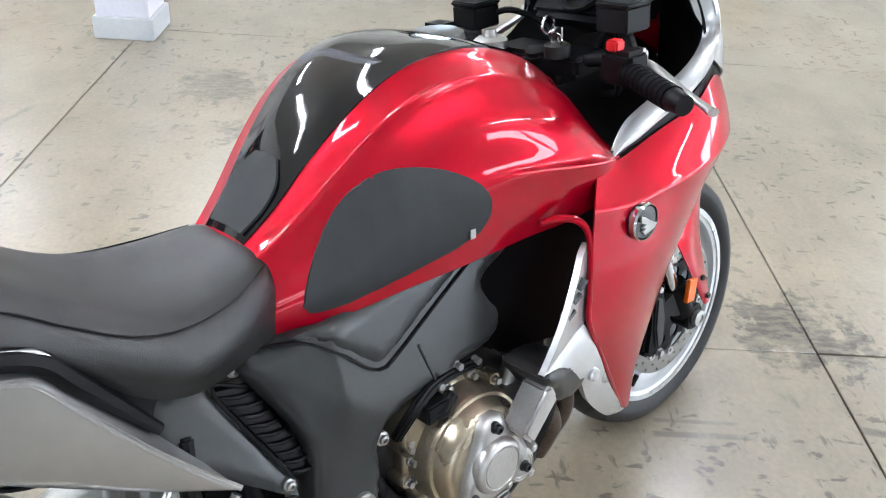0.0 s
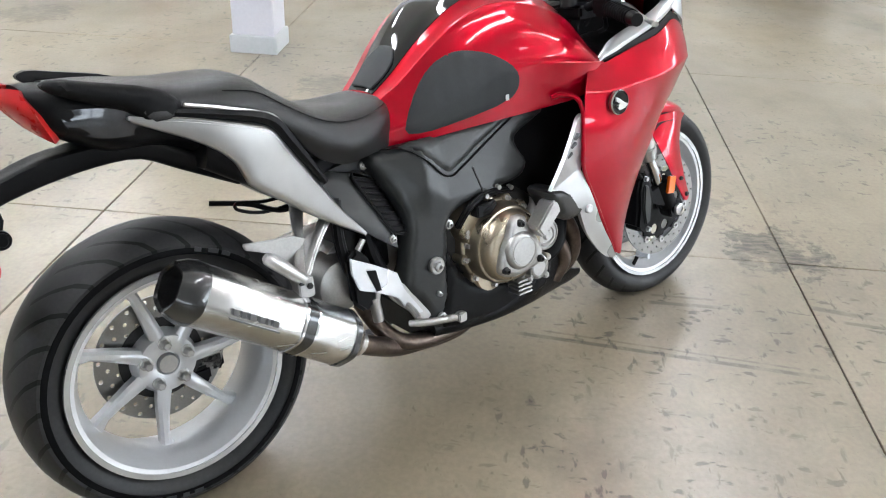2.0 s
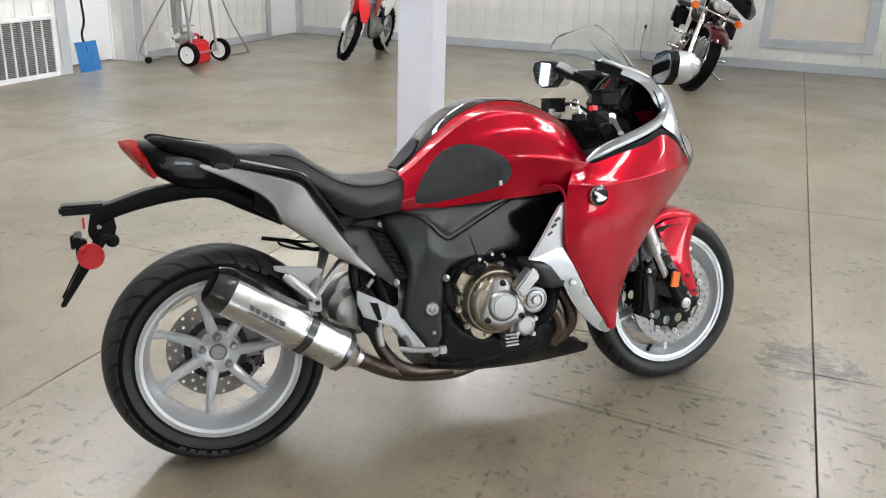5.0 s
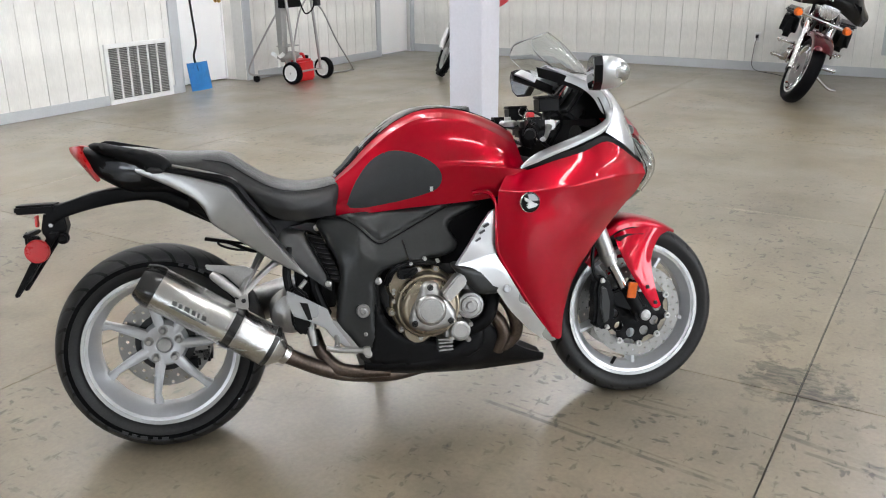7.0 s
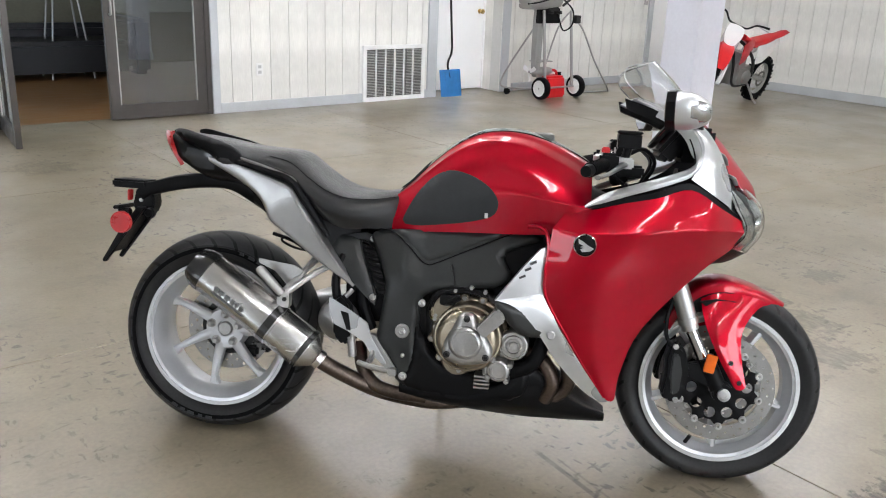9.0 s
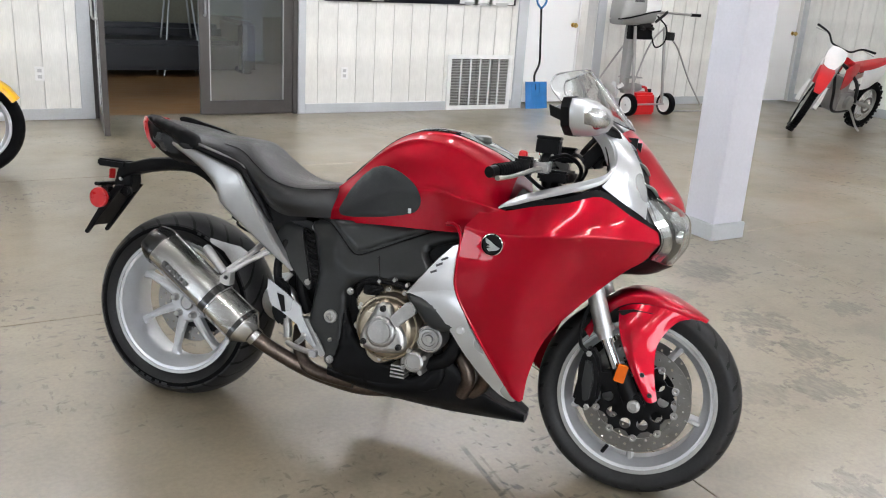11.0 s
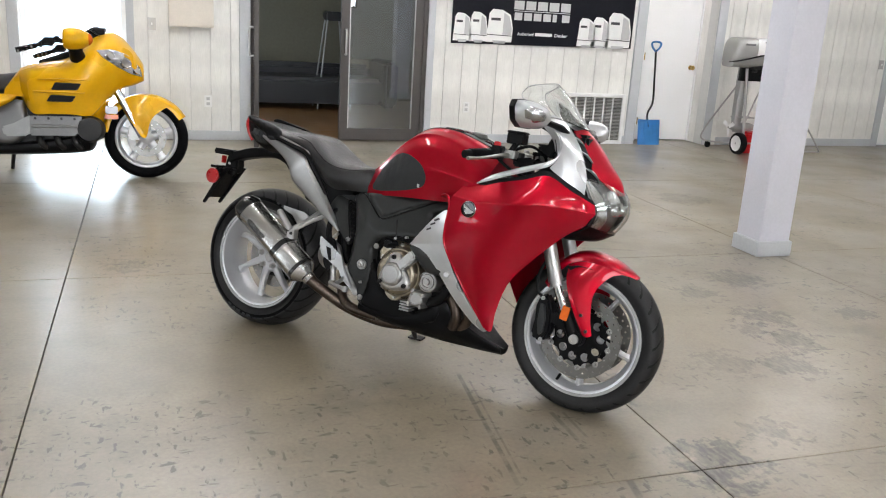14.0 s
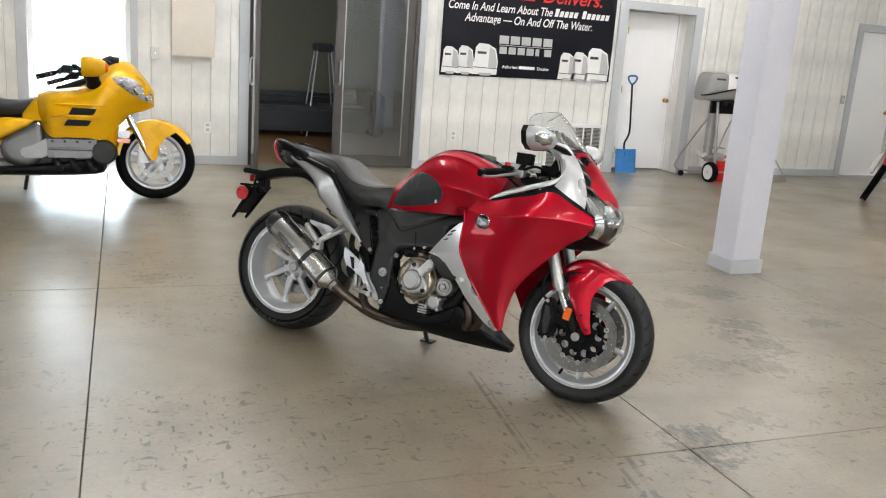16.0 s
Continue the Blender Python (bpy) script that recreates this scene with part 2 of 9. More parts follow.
def concrete():
    """Sealed shop concrete: cloudy, scuffed and stained."""
    m = bpy.data.materials.new("sealed_concrete")
    m.use_nodes = True
    nt = m.node_tree
    N, L, b = nt.nodes.new, nt.links.new, nt.nodes["Principled BSDF"]
    tc = N("ShaderNodeTexCoord")

    def noise_of(scale, detail=4, stretch=(1, 1, 1), turn=0.0, rough=0.55, dist=0.0):
        mp, n = N("ShaderNodeMapping"), N("ShaderNodeTexNoise")
        mp.inputs["Scale"].default_value = stretch
        mp.inputs["Rotation"].default_value = (0, 0, turn)
        L(tc.outputs["Object"], mp.inputs["Vector"])
        L(mp.outputs[0], n.inputs["Vector"])
        n.inputs["Scale"].default_value, n.inputs["Detail"].default_value = scale, detail
        n.inputs["Roughness"].default_value, n.inputs["Distortion"].default_value = rough, dist
        return n.outputs[0]

    def ramp(src, lo, hi, a=0.0, z=1.0):
        r = N("ShaderNodeMapRange")
        r.interpolation_type = "SMOOTHSTEP"
        for k, v in (("From Min", lo), ("From Max", hi), ("To Min", a), ("To Max", z)):
            r.inputs[k].default_value = v
        L(src, r.inputs[0])
        return r.outputs[0]

    def mul(a, c=None, v=None, op="MULTIPLY"):
        n = N("ShaderNodeMath")
        n.operation = op
        L(a, n.inputs[0])
        if c is not None:
            L(c, n.inputs[1])
        else:
            n.inputs[1].default_value = v
        return n.outputs[0]

    tone = mul(ramp(noise_of(0.55, 5, rough=0.6), 0.3, 0.7, 0.88, 1.08), ramp(noise_of(4, 6, rough=0.62), 0.25, 0.75, 0.90, 1.08))
    tone = mul(tone, ramp(noise_of(60, 4), 0.3, 0.7, 0.94, 1.06))

    def darken(mask, deep):
        return mul(tone, mul(mul(mask, v=-deep), v=1.0, op="ADD"))

    # scuffs: short smudged dabs gathered in patches
    gather = ramp(noise_of(0.85, 4, rough=0.6), 0.43, 0.60, 0.04, 1.0)
    s1 = ramp(noise_of(31, 3, (1.0, 0.45, 1), 0.35, 0.55, 0.3), 0.595, 0.68)
    s2 = ramp(noise_of(24, 3, (0.45, 1.0, 1), -0.20, 0.55, 0.3), 0.605, 0.69)
    tone = darken(mul(mul(s1, s2, op="MAXIMUM"), gather), 0.54)
    tone = darken(mul(ramp(noise_of(34, 2, (0.5, 1, 1), 0.9, 0.5, 0.3), 0.66, 0.73), ramp(noise_of(1.6, 3), 0.45, 0.62)), 0.40)
    tone = darken(ramp(noise_of(1.5, 6, rough=0.66, dist=0.4), 0.54, 0.74), 0.22)
    tone = darken(ramp(noise_of(150, 2), 0.68, 0.74), 0.25)
    tone = darken(ramp(noise_of(3.0, 3, (0.22, 1.6, 1), 0.9, dist=0.3), 0.48, 0.85), 0.13)
    # old oil stains with ragged edges
    ragged = ramp(noise_of(13, 5, rough=0.7), 0.25, 0.75, -0.11, 0.11)
    streaky = ramp(noise_of(55, 3, (1, 0.35, 1), 0.4), 0.36, 0.62, 0.45, 1.0)
    for x, y, r, deep in STAINS:
        vm = N("ShaderNodeVectorMath")
        vm.operation = "DISTANCE"
        vm.inputs[1].default_value = (x, y, 0)
        L(tc.outputs["Object"], vm.inputs[0])
        wob = mul(vm.outputs["Value"], ragged, op="ADD")
        tone = darken(mul(ramp(wob, r * 0.75, r * 1.25, 1.0, 0.0), streaky), deep + 0.08)
    # rubbed tyre drag marks: straight, broken, a few centimetres wide
    sep = N("ShaderNodeSeparateXYZ")
    L(tc.outputs["Object"], sep.inputs[0])
    broken = ramp(noise_of(9, 5, rough=0.7), 0.34, 0.58, 0.15, 1.0)
    for (xa, ya), (xb, yb), wide, deep in DRAGS:
        n = math.hypot(xb - xa, yb - ya)
        ux, uy = (xb - xa) / n, (yb - ya) / n
        dx, dy = mul(sep.outputs[0], v=-xa, op="ADD"), mul(sep.outputs[1], v=-ya, op="ADD")
        along = mul(mul(dx, v=ux / n), mul(dy, v=uy / n), op="ADD")
        off = mul(mul(mul(dx, v=-uy), mul(dy, v=ux), op="ADD"), v=0.0, op="ADD")
        absolute = N("ShaderNodeMath")
        absolute.operation = "ABSOLUTE"
        L(off, absolute.inputs[0])
        side = ramp(absolute.outputs[0], wide * 0.25, wide * 0.6, 1.0, 0.0)
        ends = mul(ramp(along, 0.0, 0.06), ramp(along, 0.9, 1.0, 1.0, 0.0))
        tone = darken(mul(mul(side, ends), broken), deep)
    col = N("ShaderNodeVectorMath")
    col.operation = "SCALE"
    tint = N("ShaderNodeMix")
    tint.data_type = "RGBA"
    tint.inputs[6].default_value, tint.inputs[7].default_value = (0.238, 0.197, 0.136, 1), (0.218, 0.186, 0.138, 1)
    L(ramp(noise_of(0.35, 2), 0.35, 0.65), tint.inputs[0])
    L(tint.outputs[2], col.inputs[0])
    L(tone, col.inputs["Scale"])
    L(col.outputs[0], b.inputs["Base Color"])
    L(ramp(noise_of(1.5, 3), 0.3, 0.7, 0.34, 0.46), b.inputs["Roughness"])
    b.inputs["Specular IOR Level"].default_value = 0.4
    b.inputs["Coat Weight"].default_value = 0.7
    b.inputs["Coat Roughness"].default_value = 0.27
    bp = N("ShaderNodeBump")
    bp.inputs["Strength"].default_value, bp.inputs["Distance"].default_value = 0.12, 0.004
    L(noise_of(14, 5), bp.inputs["Height"])
    L(bp.outputs[0], b.inputs["Normal"])
    return m


STAINS = [
    (2.10, -0.94, 0.15, 0.42), (2.17, -0.87, 0.09, 0.34), (2.04, -1.03, 0.09, 0.34), (3.29, 0.35, 0.13, 0.38), (3.21, 0.02, 0.13, 0.36),
    (2.97, -0.24, 0.12, 0.34), (3.85, 0.30, 0.10, 0.36), (3.10, 0.19, 0.10, 0.30), (3.56, 0.96, 0.16, 0.34), (2.45, -0.77, 0.09, 0.28),
    (2.69, -0.17, 0.13, 0.18), (3.15, 0.75, 0.12, 0.28), (4.6, 3.1, 0.22, 0.28), (0.1, 1.65, 0.12, 0.28), (1.2, 4.6, 0.2, 0.30),
]
DRAGS = [
    ((1.450, -0.03), (1.350, -0.94), 0.020, 0.50), ((1.474, -0.10), (1.380, -0.90), 0.010, 0.35), ((1.682, -0.45), (1.684, -0.71), 0.022, 0.42),
    ((1.728, -0.46), (1.726, -0.70), 0.014, 0.34), ((1.729, -0.96), (1.660, -1.29), 0.030, 0.42), ((1.655, -1.04), (1.620, -1.30), 0.020, 0.38),
    ((0.55, -1.55), (1.30, -1.42), 0.020, 0.30), ((2.55, 1.85), (3.30, 1.60), 0.03, 0.28),
]
CONCRETE = concrete()


def boards():
    """Whitewashed plywood boards with an upright grain and greyer blotches."""
    m = mat("whitewashed_board", (0.82, 0.812, 0.775), 0.6, 0, 0, 0.10, 1.6, bump=0.35, bscale=40, stretch=(9, 9, 0.6), per_object=0.035)
    nt = m.node_tree
    N, L = nt.nodes.new, nt.links.new
    b = nt.nodes["Principled BSDF"]
    old = b.inputs["Base Color"].links[0].from_socket
    tc, n, r, sc = N("ShaderNodeTexCoord"), N("ShaderNodeTexNoise"), N("ShaderNodeMapRange"), N("ShaderNodeVectorMath")
    n.inputs["Scale"].default_value, n.inputs["Detail"].default_value = 2.2, 4
    L(tc.outputs["Object"], n.inputs["Vector"])
    for k, v in (("From Min", 0.38), ("From Max", 0.66), ("To Min", 1.04), ("To Max", 0.82)):
        r.inputs[k].default_value = v
    L(n.outputs[0], r.inputs[0])
    sc.operation = "SCALE"
    L(old, sc.inputs[0])
    L(r.outputs[0], sc.inputs["Scale"])
    L(sc.outputs[0], b.inputs["Base Color"])
    return m


BOARD = boards()


# ---------------------------------------------------------------- shapes
# A shape is (verts, faces). Solid pieces are joined, then linked as one mesh.
def join(*shapes):
    verts, faces = [], []
    for v, f in shapes:
        k = len(verts)
        verts += [tuple(p) for p in v]
        faces += [tuple(i + k for i in q) for q in f]
    return verts, faces


def moved(shape, m):
    return [tuple(m @ Vector(p)) for p in shape[0]], shape[1]


def flip_y(shape):
    return [(x, -y, z) for x, y, z in shape[0]], [tuple(reversed(q)) for q in shape[1]]


def block(cx, cy, cz, sx, sy, sz, top=(1, 1), m=None):
    """A box by its centre and size; top: how much narrower its top is."""
    v = [(cx + i * sx / 2 * (top[0] if k > 0 else 1), cy + j * sy / 2 * (top[1] if k > 0 else 1), cz + k * sz / 2) for k in (-1, 1) for i, j in ((-1, -1), (1, -1), (1, 1), (-1, 1))]
    f = [(3, 2, 1, 0), (4, 5, 6, 7), (0, 1, 5, 4), (1, 2, 6, 5), (2, 3, 7, 6), (3, 0, 4, 7)]
    return moved((v, f), m) if m else (v, f)


def prism(outline, y0, y1):
    """A plate: an outline in x and z, from y0 to y1."""
    n = len(outline)
    v = [(x, y0, z) for x, z in outline] + [(x, y1, z) for x, z in outline]
    f = [tuple(range(n)), tuple(range(2 * n - 1, n - 1, -1))] + [(i, n + i, n + (i + 1) % n, (i + 1) % n) for i in range(n)]
    area = sum(outline[i][0] * outline[(i + 1) % n][1] - outline[(i + 1) % n][0] * outline[i][1] for i in range(n))
    if (area < 0) == (y1 > y0):
        f = [tuple(reversed(q)) for q in f]
    return v, f


def lathe(profile, seg=32, axis="y", centre=(0, 0, 0), closed=False):
    """Turns (radius, height) pairs about an axis through centre."""
    v, f, n = [], [], len(profile)
    for s in range(seg):
        a = 2 * math.pi * s / seg
        c, d = math.cos(a), math.sin(a)
        for r, h in profile:
            p = {"y": (r * c, h, r * d), "z": (r * c, r * d, h), "x": (h, r * c, r * d)}[axis]
            v.append((p[0] + centre[0], p[1] + centre[1], p[2] + centre[2]))
    for s in range(seg):
        t = (s + 1) % seg
        for k in range(n if closed else n - 1):
            j = (k + 1) % n
            f.append((s * n + k, s * n + j, t * n + j, t * n + k))
    if not closed:
        if profile[0][0] > 1e-5:
            f.append(tuple(s * n for s in range(seg)))
        if profile[-1][0] > 1e-5:
            f.append(tuple(s * n + n - 1 for s in reversed(range(seg))))
    return v, f


def spline(points, per=6):
    """A smooth line through points."""
    p = np.array(points, float)
    if len(p) < 3:
        return p
    q = np.vstack([2 * p[0] - p[1], p, 2 * p[-1] - p[-2]])
    out = []
    for i in range(1, len(q) - 2):
        for t in np.arange(per) / per:
            a, b, c, d = q[i - 1], q[i], q[i + 1], q[i + 2]
            out.append(0.5 * (2 * b + (c - a) * t + (2 * a - 5 * b + 4 * c - d) * t * t + (3 * b - a - 3 * c + d) * t**3))
    return np.array(out + [p[-1]])


def tube(points, radius, seg=10, per=6, flat=1.0, smooth=True):
    """A rod along points; radius: a number, or one for each point."""
    rr = np.full(len(points), radius) if np.isscalar(radius) else np.array(radius, float)
    q = spline(np.c_[np.array(points, float), rr], per) if smooth and len(points) > 2 else np.c_[np.array(points, float), rr]
    line, rad = q[:, :3], q[:, 3]
    tan = np.gradient(line, axis=0)
    tan /= np.linalg.norm(tan, axis=1)[:, None] + 1e-12
    ref = np.array((0, 0, 1.0)) if abs(tan[0][2]) < 0.8 else np.array((0, 1.0, 0))
    side = np.cross(tan[0], ref)
    side /= np.linalg.norm(side)
    v, f = [], []
    for p, t, r in zip(line, tan, rad):
        side = side - (side @ t) * t
        side /= np.linalg.norm(side)
        up = np.cross(side, t)
        for s in range(seg):
            a = 2 * math.pi * s / seg
            v.append(tuple(p + r * (math.cos(a) * side + flat * math.sin(a) * up)))
    n = len(line)
    for i in range(n - 1):
        for s in range(seg):
            t = (s + 1) % seg
            f.append((i * seg + s, i * seg + t, (i + 1) * seg + t, (i + 1) * seg + s))
    f.append(tuple(reversed(range(seg))))
    f.append(tuple(range((n - 1) * seg, n * seg)))
    return v, f


def rod(a, b, r, r2=None, seg=12):
    return tube([a, b], [r, r if r2 is None else r2], seg, smooth=False)


def grown(grid, per=4):
    """A finer, smooth grid through a coarse one of points."""
    g = np.array(grid, float)
    g = np.array([spline(row, per) for row in g])
    return np.array([spline(col, per) for col in g.transpose(1, 0, 2)]).transpose(1, 0, 2)


def sheet(grid, thick=0.003, per=4, out=None):
    """A panel of even thickness through a grid of points; out: a point far out on its outer side."""
    g = grown(grid, per) if per else np.array(grid, float)
    a, b = np.gradient(g, axis=0), np.gradient(g, axis=1)
    n = np.cross(a, b)
    n /= np.linalg.norm(n, axis=2)[..., None] + 1e-12
    if out is not None and ((np.array(out) - g.mean((0, 1))) * n.mean((0, 1))).sum() < 0:
        n = -n
        turned = True
    else:
        turned = False
    rows, cols = g.shape[:2]
    v = [tuple(p) for p in g.reshape(-1, 3)] + [tuple(p) for p in (g - n * thick).reshape(-1, 3)]
    k, f = rows * cols, []
    idx = lambda i, j: i * cols + j
    for i in range(rows - 1):
        for j in range(cols - 1):
            q = (idx(i, j), idx(i + 1, j), idx(i + 1, j + 1), idx(i, j + 1))
            f.append(q)
            f.append(tuple(reversed([x + k for x in q])))
    rim = [idx(0, j) for j in range(cols)] + [idx(i, cols - 1) for i in range(1, rows)] + [idx(rows - 1, j) for j in range(cols - 2, -1, -1)] + [idx(i, 0) for i in range(rows - 2, 0, -1)]
    for x, y in zip(rim, rim[1:] + rim[:1]):
        f.append((x, y, y + k, x + k))
    if turned:
        f = [tuple(reversed(q)) for q in f]
    return v, f


def hull(sections, per=4, cap=True, arc=4):
    """A closed body through sections (x, half outline of (w, z) from the top middle down to the bottom middle or edge), the same on both sides."""
    grid = []
    for x, half in sections:
        right = [(x, -w, z) for w, z in half]
        left = [(x, w, z) for w, z in half if w > 1e-6]
        grid.append(list(reversed(left)) + right)
    g = grown(grid, per) if per else np.array(grid, float)
    rows, cols = g.shape[:2]
    v = [tuple(p) for p in g.reshape(-1, 3)]
    f = [(i * cols + j, i * cols + j + 1, (i + 1) * cols + j + 1, (i + 1) * cols + j) for i in range(rows - 1) for j in range(cols - 1)]
    f += [((i + 1) * cols, (i + 2) * cols - 1, (i + 1) * cols - 1, i * cols) for i in range(rows - 1)]
    if cap:
        f.append(tuple(range(cols)))
        f.append(tuple(reversed(range((rows - 1) * cols, rows * cols))))
    return v, f


def resampled(outline, step, smooth=0):
    """A closed outline with points every step or so; smooth: rounds its corners."""
    p = [Vector(q) for q in outline]
    for _ in range(smooth):
        p = [a.lerp(b, k) for a, b in zip(p, p[1:] + p[:1]) for k in (0.25, 0.75)]
    out = []
    for a, b in zip(p, p[1:] + p[:1]):
        n = max(1, round((b - a).length / step))
        out += [a.lerp(b, k / n) for k in range(n)]
    return out


def filled(loops, step):
    """Triangles that fill the first loop and leave out the others."""
    rim, edges = [], []
    for loop in loops:
        k = len(rim)
        rim += loop
        edges += [(k + i, k + (i + 1) % len(loop)) for i in range(len(loop))]
    p = np.array([tuple(q) for q in rim])
    a, b = p[[e[0] for e in edges]], p[[e[1] for e in edges]]

    def clear(q):
        d = b - a
        u = np.clip(((q - a) * d).sum(1) / ((d * d).sum(1) + 1e-12), 0, 1)[:, None]
        return float(np.sqrt((((a + d * u) - q) ** 2).sum(1)).min())

    def inside(x, y):
        crosses = ((a[:, 1] > y) != (b[:, 1] > y)) & (x < (b[:, 0] - a[:, 0]) * (y - a[:, 1]) / (b[:, 1] - a[:, 1] + 1e-12) + a[:, 0])
        return crosses.sum() % 2 == 1

    inner = []
    lo, hi = p.min(0), p.max(0)
    for r, y in enumerate(np.arange(lo[1], hi[1], step * 0.87)):
        for x in np.arange(lo[0] + (r % 2) * step / 2, hi[0], step):
            if inside(x, y) and clear(np.array((x, y))) > step * 0.55:
                inner.append(Vector((x, y)))
    verts, _, faces, *_ = geometry.delaunay_2d_cdt(rim + inner, edges, [], 0, 1e-6)
    faces = [q for q in faces if inside(*(sum((verts[i] for i in q), Vector((0, 0))) / len(q)))]
    return verts, [tuple(f) for f in faces], clear


def puffed(outline, w, side, rim=0.012, drop=0.010, thick=0.016, step=0.012, smooth=1, holes=()):
    """A moulded panel on one side of a bike: its outline in x and z, how far out it lies, w(x, z) or a number, and a rounded rim."""
    loops = [resampled(outline, step, smooth)] + [resampled(h, step, 0) for h in holes]
    flat, faces, clear = filled(loops, step)
    far = w if callable(w) else lambda x, z: w
    v, back = [], []
    for q in flat:
        d = min(1.0, clear(np.array(tuple(q))) / rim)
        y = far(q[0], q[1])
        v.append((q[0], side * (y - drop * (1 - math.sqrt(max(0.0, 1 - (1 - d) ** 2)))), q[1]))
        back.append((q[0], side * (y - thick), q[1]))
    n, f = len(v), list(faces) + [tuple(i + len(v) for i in reversed(q)) for q in faces]
    count = {}
    for q in faces:
        for i, j in zip(q, q[1:] + q[:1]):
            count[(min(i, j), max(i, j))] = count.get((min(i, j), max(i, j)), 0) + 1
    f += [(i, j, j + n, i + n) for (i, j), c in count.items() if c == 1]
    return v + back, f


def linked(name, shape, material, parent=None, label="", bevel=0.0, angle=38, segs=2):
    bm = bmesh.new()
    verts = [bm.verts.new(p) for p in shape[0]]
    for q in shape[1]:
        try:
            bm.faces.new([verts[i] for i in q])
        except ValueError:
            pass
    bmesh.ops.remove_doubles(bm, verts=bm.verts, dist=1e-5)
    bmesh.ops.recalc_face_normals(bm, faces=bm.faces)
    if bevel:
        edges = [e for e in bm.edges if len(e.link_faces) == 2 and e.calc_face_angle(0) > radians(30)]
        bmesh.ops.bevel(bm, geom=edges, offset=bevel, segments=segs, affect="EDGES", clamp_overlap=True)
    me = bpy.data.meshes.new(name)
    bm.to_mesh(me)
    bm.free()
    me.materials.append(material)
    me.shade_smooth()
    me.set_sharp_from_angle(angle=radians(angle))
    ob = new(name, me)
    if parent:
        ob.parent = parent
    if label:
        tagged(ob, label)
    return ob


def part(name, shape, material, parent, label="", bevel=0.0, angle=38, segs=2):
    return linked(name, shape, material, parent, label, bevel, angle, segs)


def thing(name, m, label, category, group=""):
    ob = new(name)
    ob.empty_display_size = 0.1
    ob.matrix_world = m
    return tagged(ob, label, category, group)


def structure(name, shape, material, label="", bevel=0.0):
    return tagged(linked(name, shape, material, None, "", bevel), label, kind="structure")


def R3(x, w, z):
    """A point of a bike: x ahead, w to its right, z up."""
    return (x, -w, z)


def bolts(places, r, h, axis=-1, seg=6):
    """Hexagon heads on a side face, at (x, w, z)."""
    return join(*[lathe([(r * 1.25, 0), (r * 1.25, axis * h * 0.25), (r, axis * h * 0.3), (r, axis * h), (0, axis * h)], seg, "y", R3(*p)) for p in places])


def bolt_parts(name, places, r, h, material, parent, axis=-1):
    for p in places:
        part(name, bolts([p], r, h, axis), material, parent)

# ---------------------------------------------------------------- setting
structure("ground", block(0, 0, -0.30, 300, 300, 0.1), mat("outside_asphalt", (0.06, 0.06, 0.058), 0.85, 0, 0, 0.2, 3), "grey asphalt outside the building")
floor = structure("floor", block((X0 + X1) / 2, (Y0 + Y1) / 2, -0.065, X1 - X0 + 0.4, Y1 - Y0 + 0.4, 0.10), JOINT, "sealed concrete shop floor with saw-cut joints")
structure("ceiling", block((X0 + X1) / 2, (Y0 + Y1) / 2, H + 0.06, X1 - X0 + 0.6, Y1 - Y0 + 0.6, 0.12), CEIL, "flat white ceiling")


def wall_x(name, y, depth, x0, x1, holes, label, material=PLAIN, top=H):
    """A wall along x whose room face lies at y; holes: (x0, x1, z0, z1)."""
    shapes, at = [], x0
    for a, b, z0, z1 in sorted(holes):
        shapes.append(block((at + a) / 2, y + depth / 2, top / 2, a - at, abs(depth), top))
        if z0 > 0.01:
            shapes.append(block((a + b) / 2, y + depth / 2, z0 / 2, b - a, abs(depth), z0))
        shapes.append(block((a + b) / 2, y + depth / 2, (z1 + top) / 2, b - a, abs(depth), top - z1))
        at = b
    shapes.append(block((at + x1) / 2, y + depth / 2, top / 2, x1 - at, abs(depth), top))
    return structure(name, join(*shapes), material, label)


def wall_y(name, x, depth, y0, y1, holes, label, material=PLAIN, top=H):
    shapes, at = [], y0
    for a, b, z0, z1 in sorted(holes):
        shapes.append(block(x + depth / 2, (at + a) / 2, top / 2, abs(depth), a - at, top))
        if z0 > 0.01:
            shapes.append(block(x + depth / 2, (a + b) / 2, z0 / 2, abs(depth), b - a, z0))
        shapes.append(block(x + depth / 2, (a + b) / 2, (z1 + top) / 2, abs(depth), b - a, top - z1))
        at = b
    shapes.append(block(x + depth / 2, (at + y1) / 2, top / 2, abs(depth), y1 - at, top))
    return structure(name, join(*shapes), material, label)


# openings of the north wall
DAYDOOR, GLASSDOOR, DOOR2, DOOR3 = (-0.91, 0.05), (1.25, 3.16), (5.87, 6.86), (9.66, 10.46)
north_holes = [(*DAYDOOR, 0, 2.10), (*GLASSDOOR, 0, 2.30), (*DOOR2, 0, 2.04), (*DOOR3, 0, 2.04)]
BT = 0.012
wall_north = wall_x("wall_north", Y1 + BT, 0.16, X0, X1 + 0.2, north_holes, "whitewashed board wall with grey painted trim")
EASTWIN = (-1.58, -0.50, 0.36, 1.70)
wall_east = wall_y("wall_east", X1 + BT, 0.16, Y0, Y1, [EASTWIN], "whitewashed board wall with grey painted trim")
wall_south = wall_x("wall_south", Y0, -0.2, X0, X1, [(a, b, SILL, HEAD) for a, b in SOUTH_WINDOWS], "pale plastered wall with large windows")
wall_west = wall_y("wall_west", X0, -0.2, Y0, Y1, [(a, b, SILL, HEAD) for a, b in WEST_WINDOWS], "pale plastered wall with large windows")


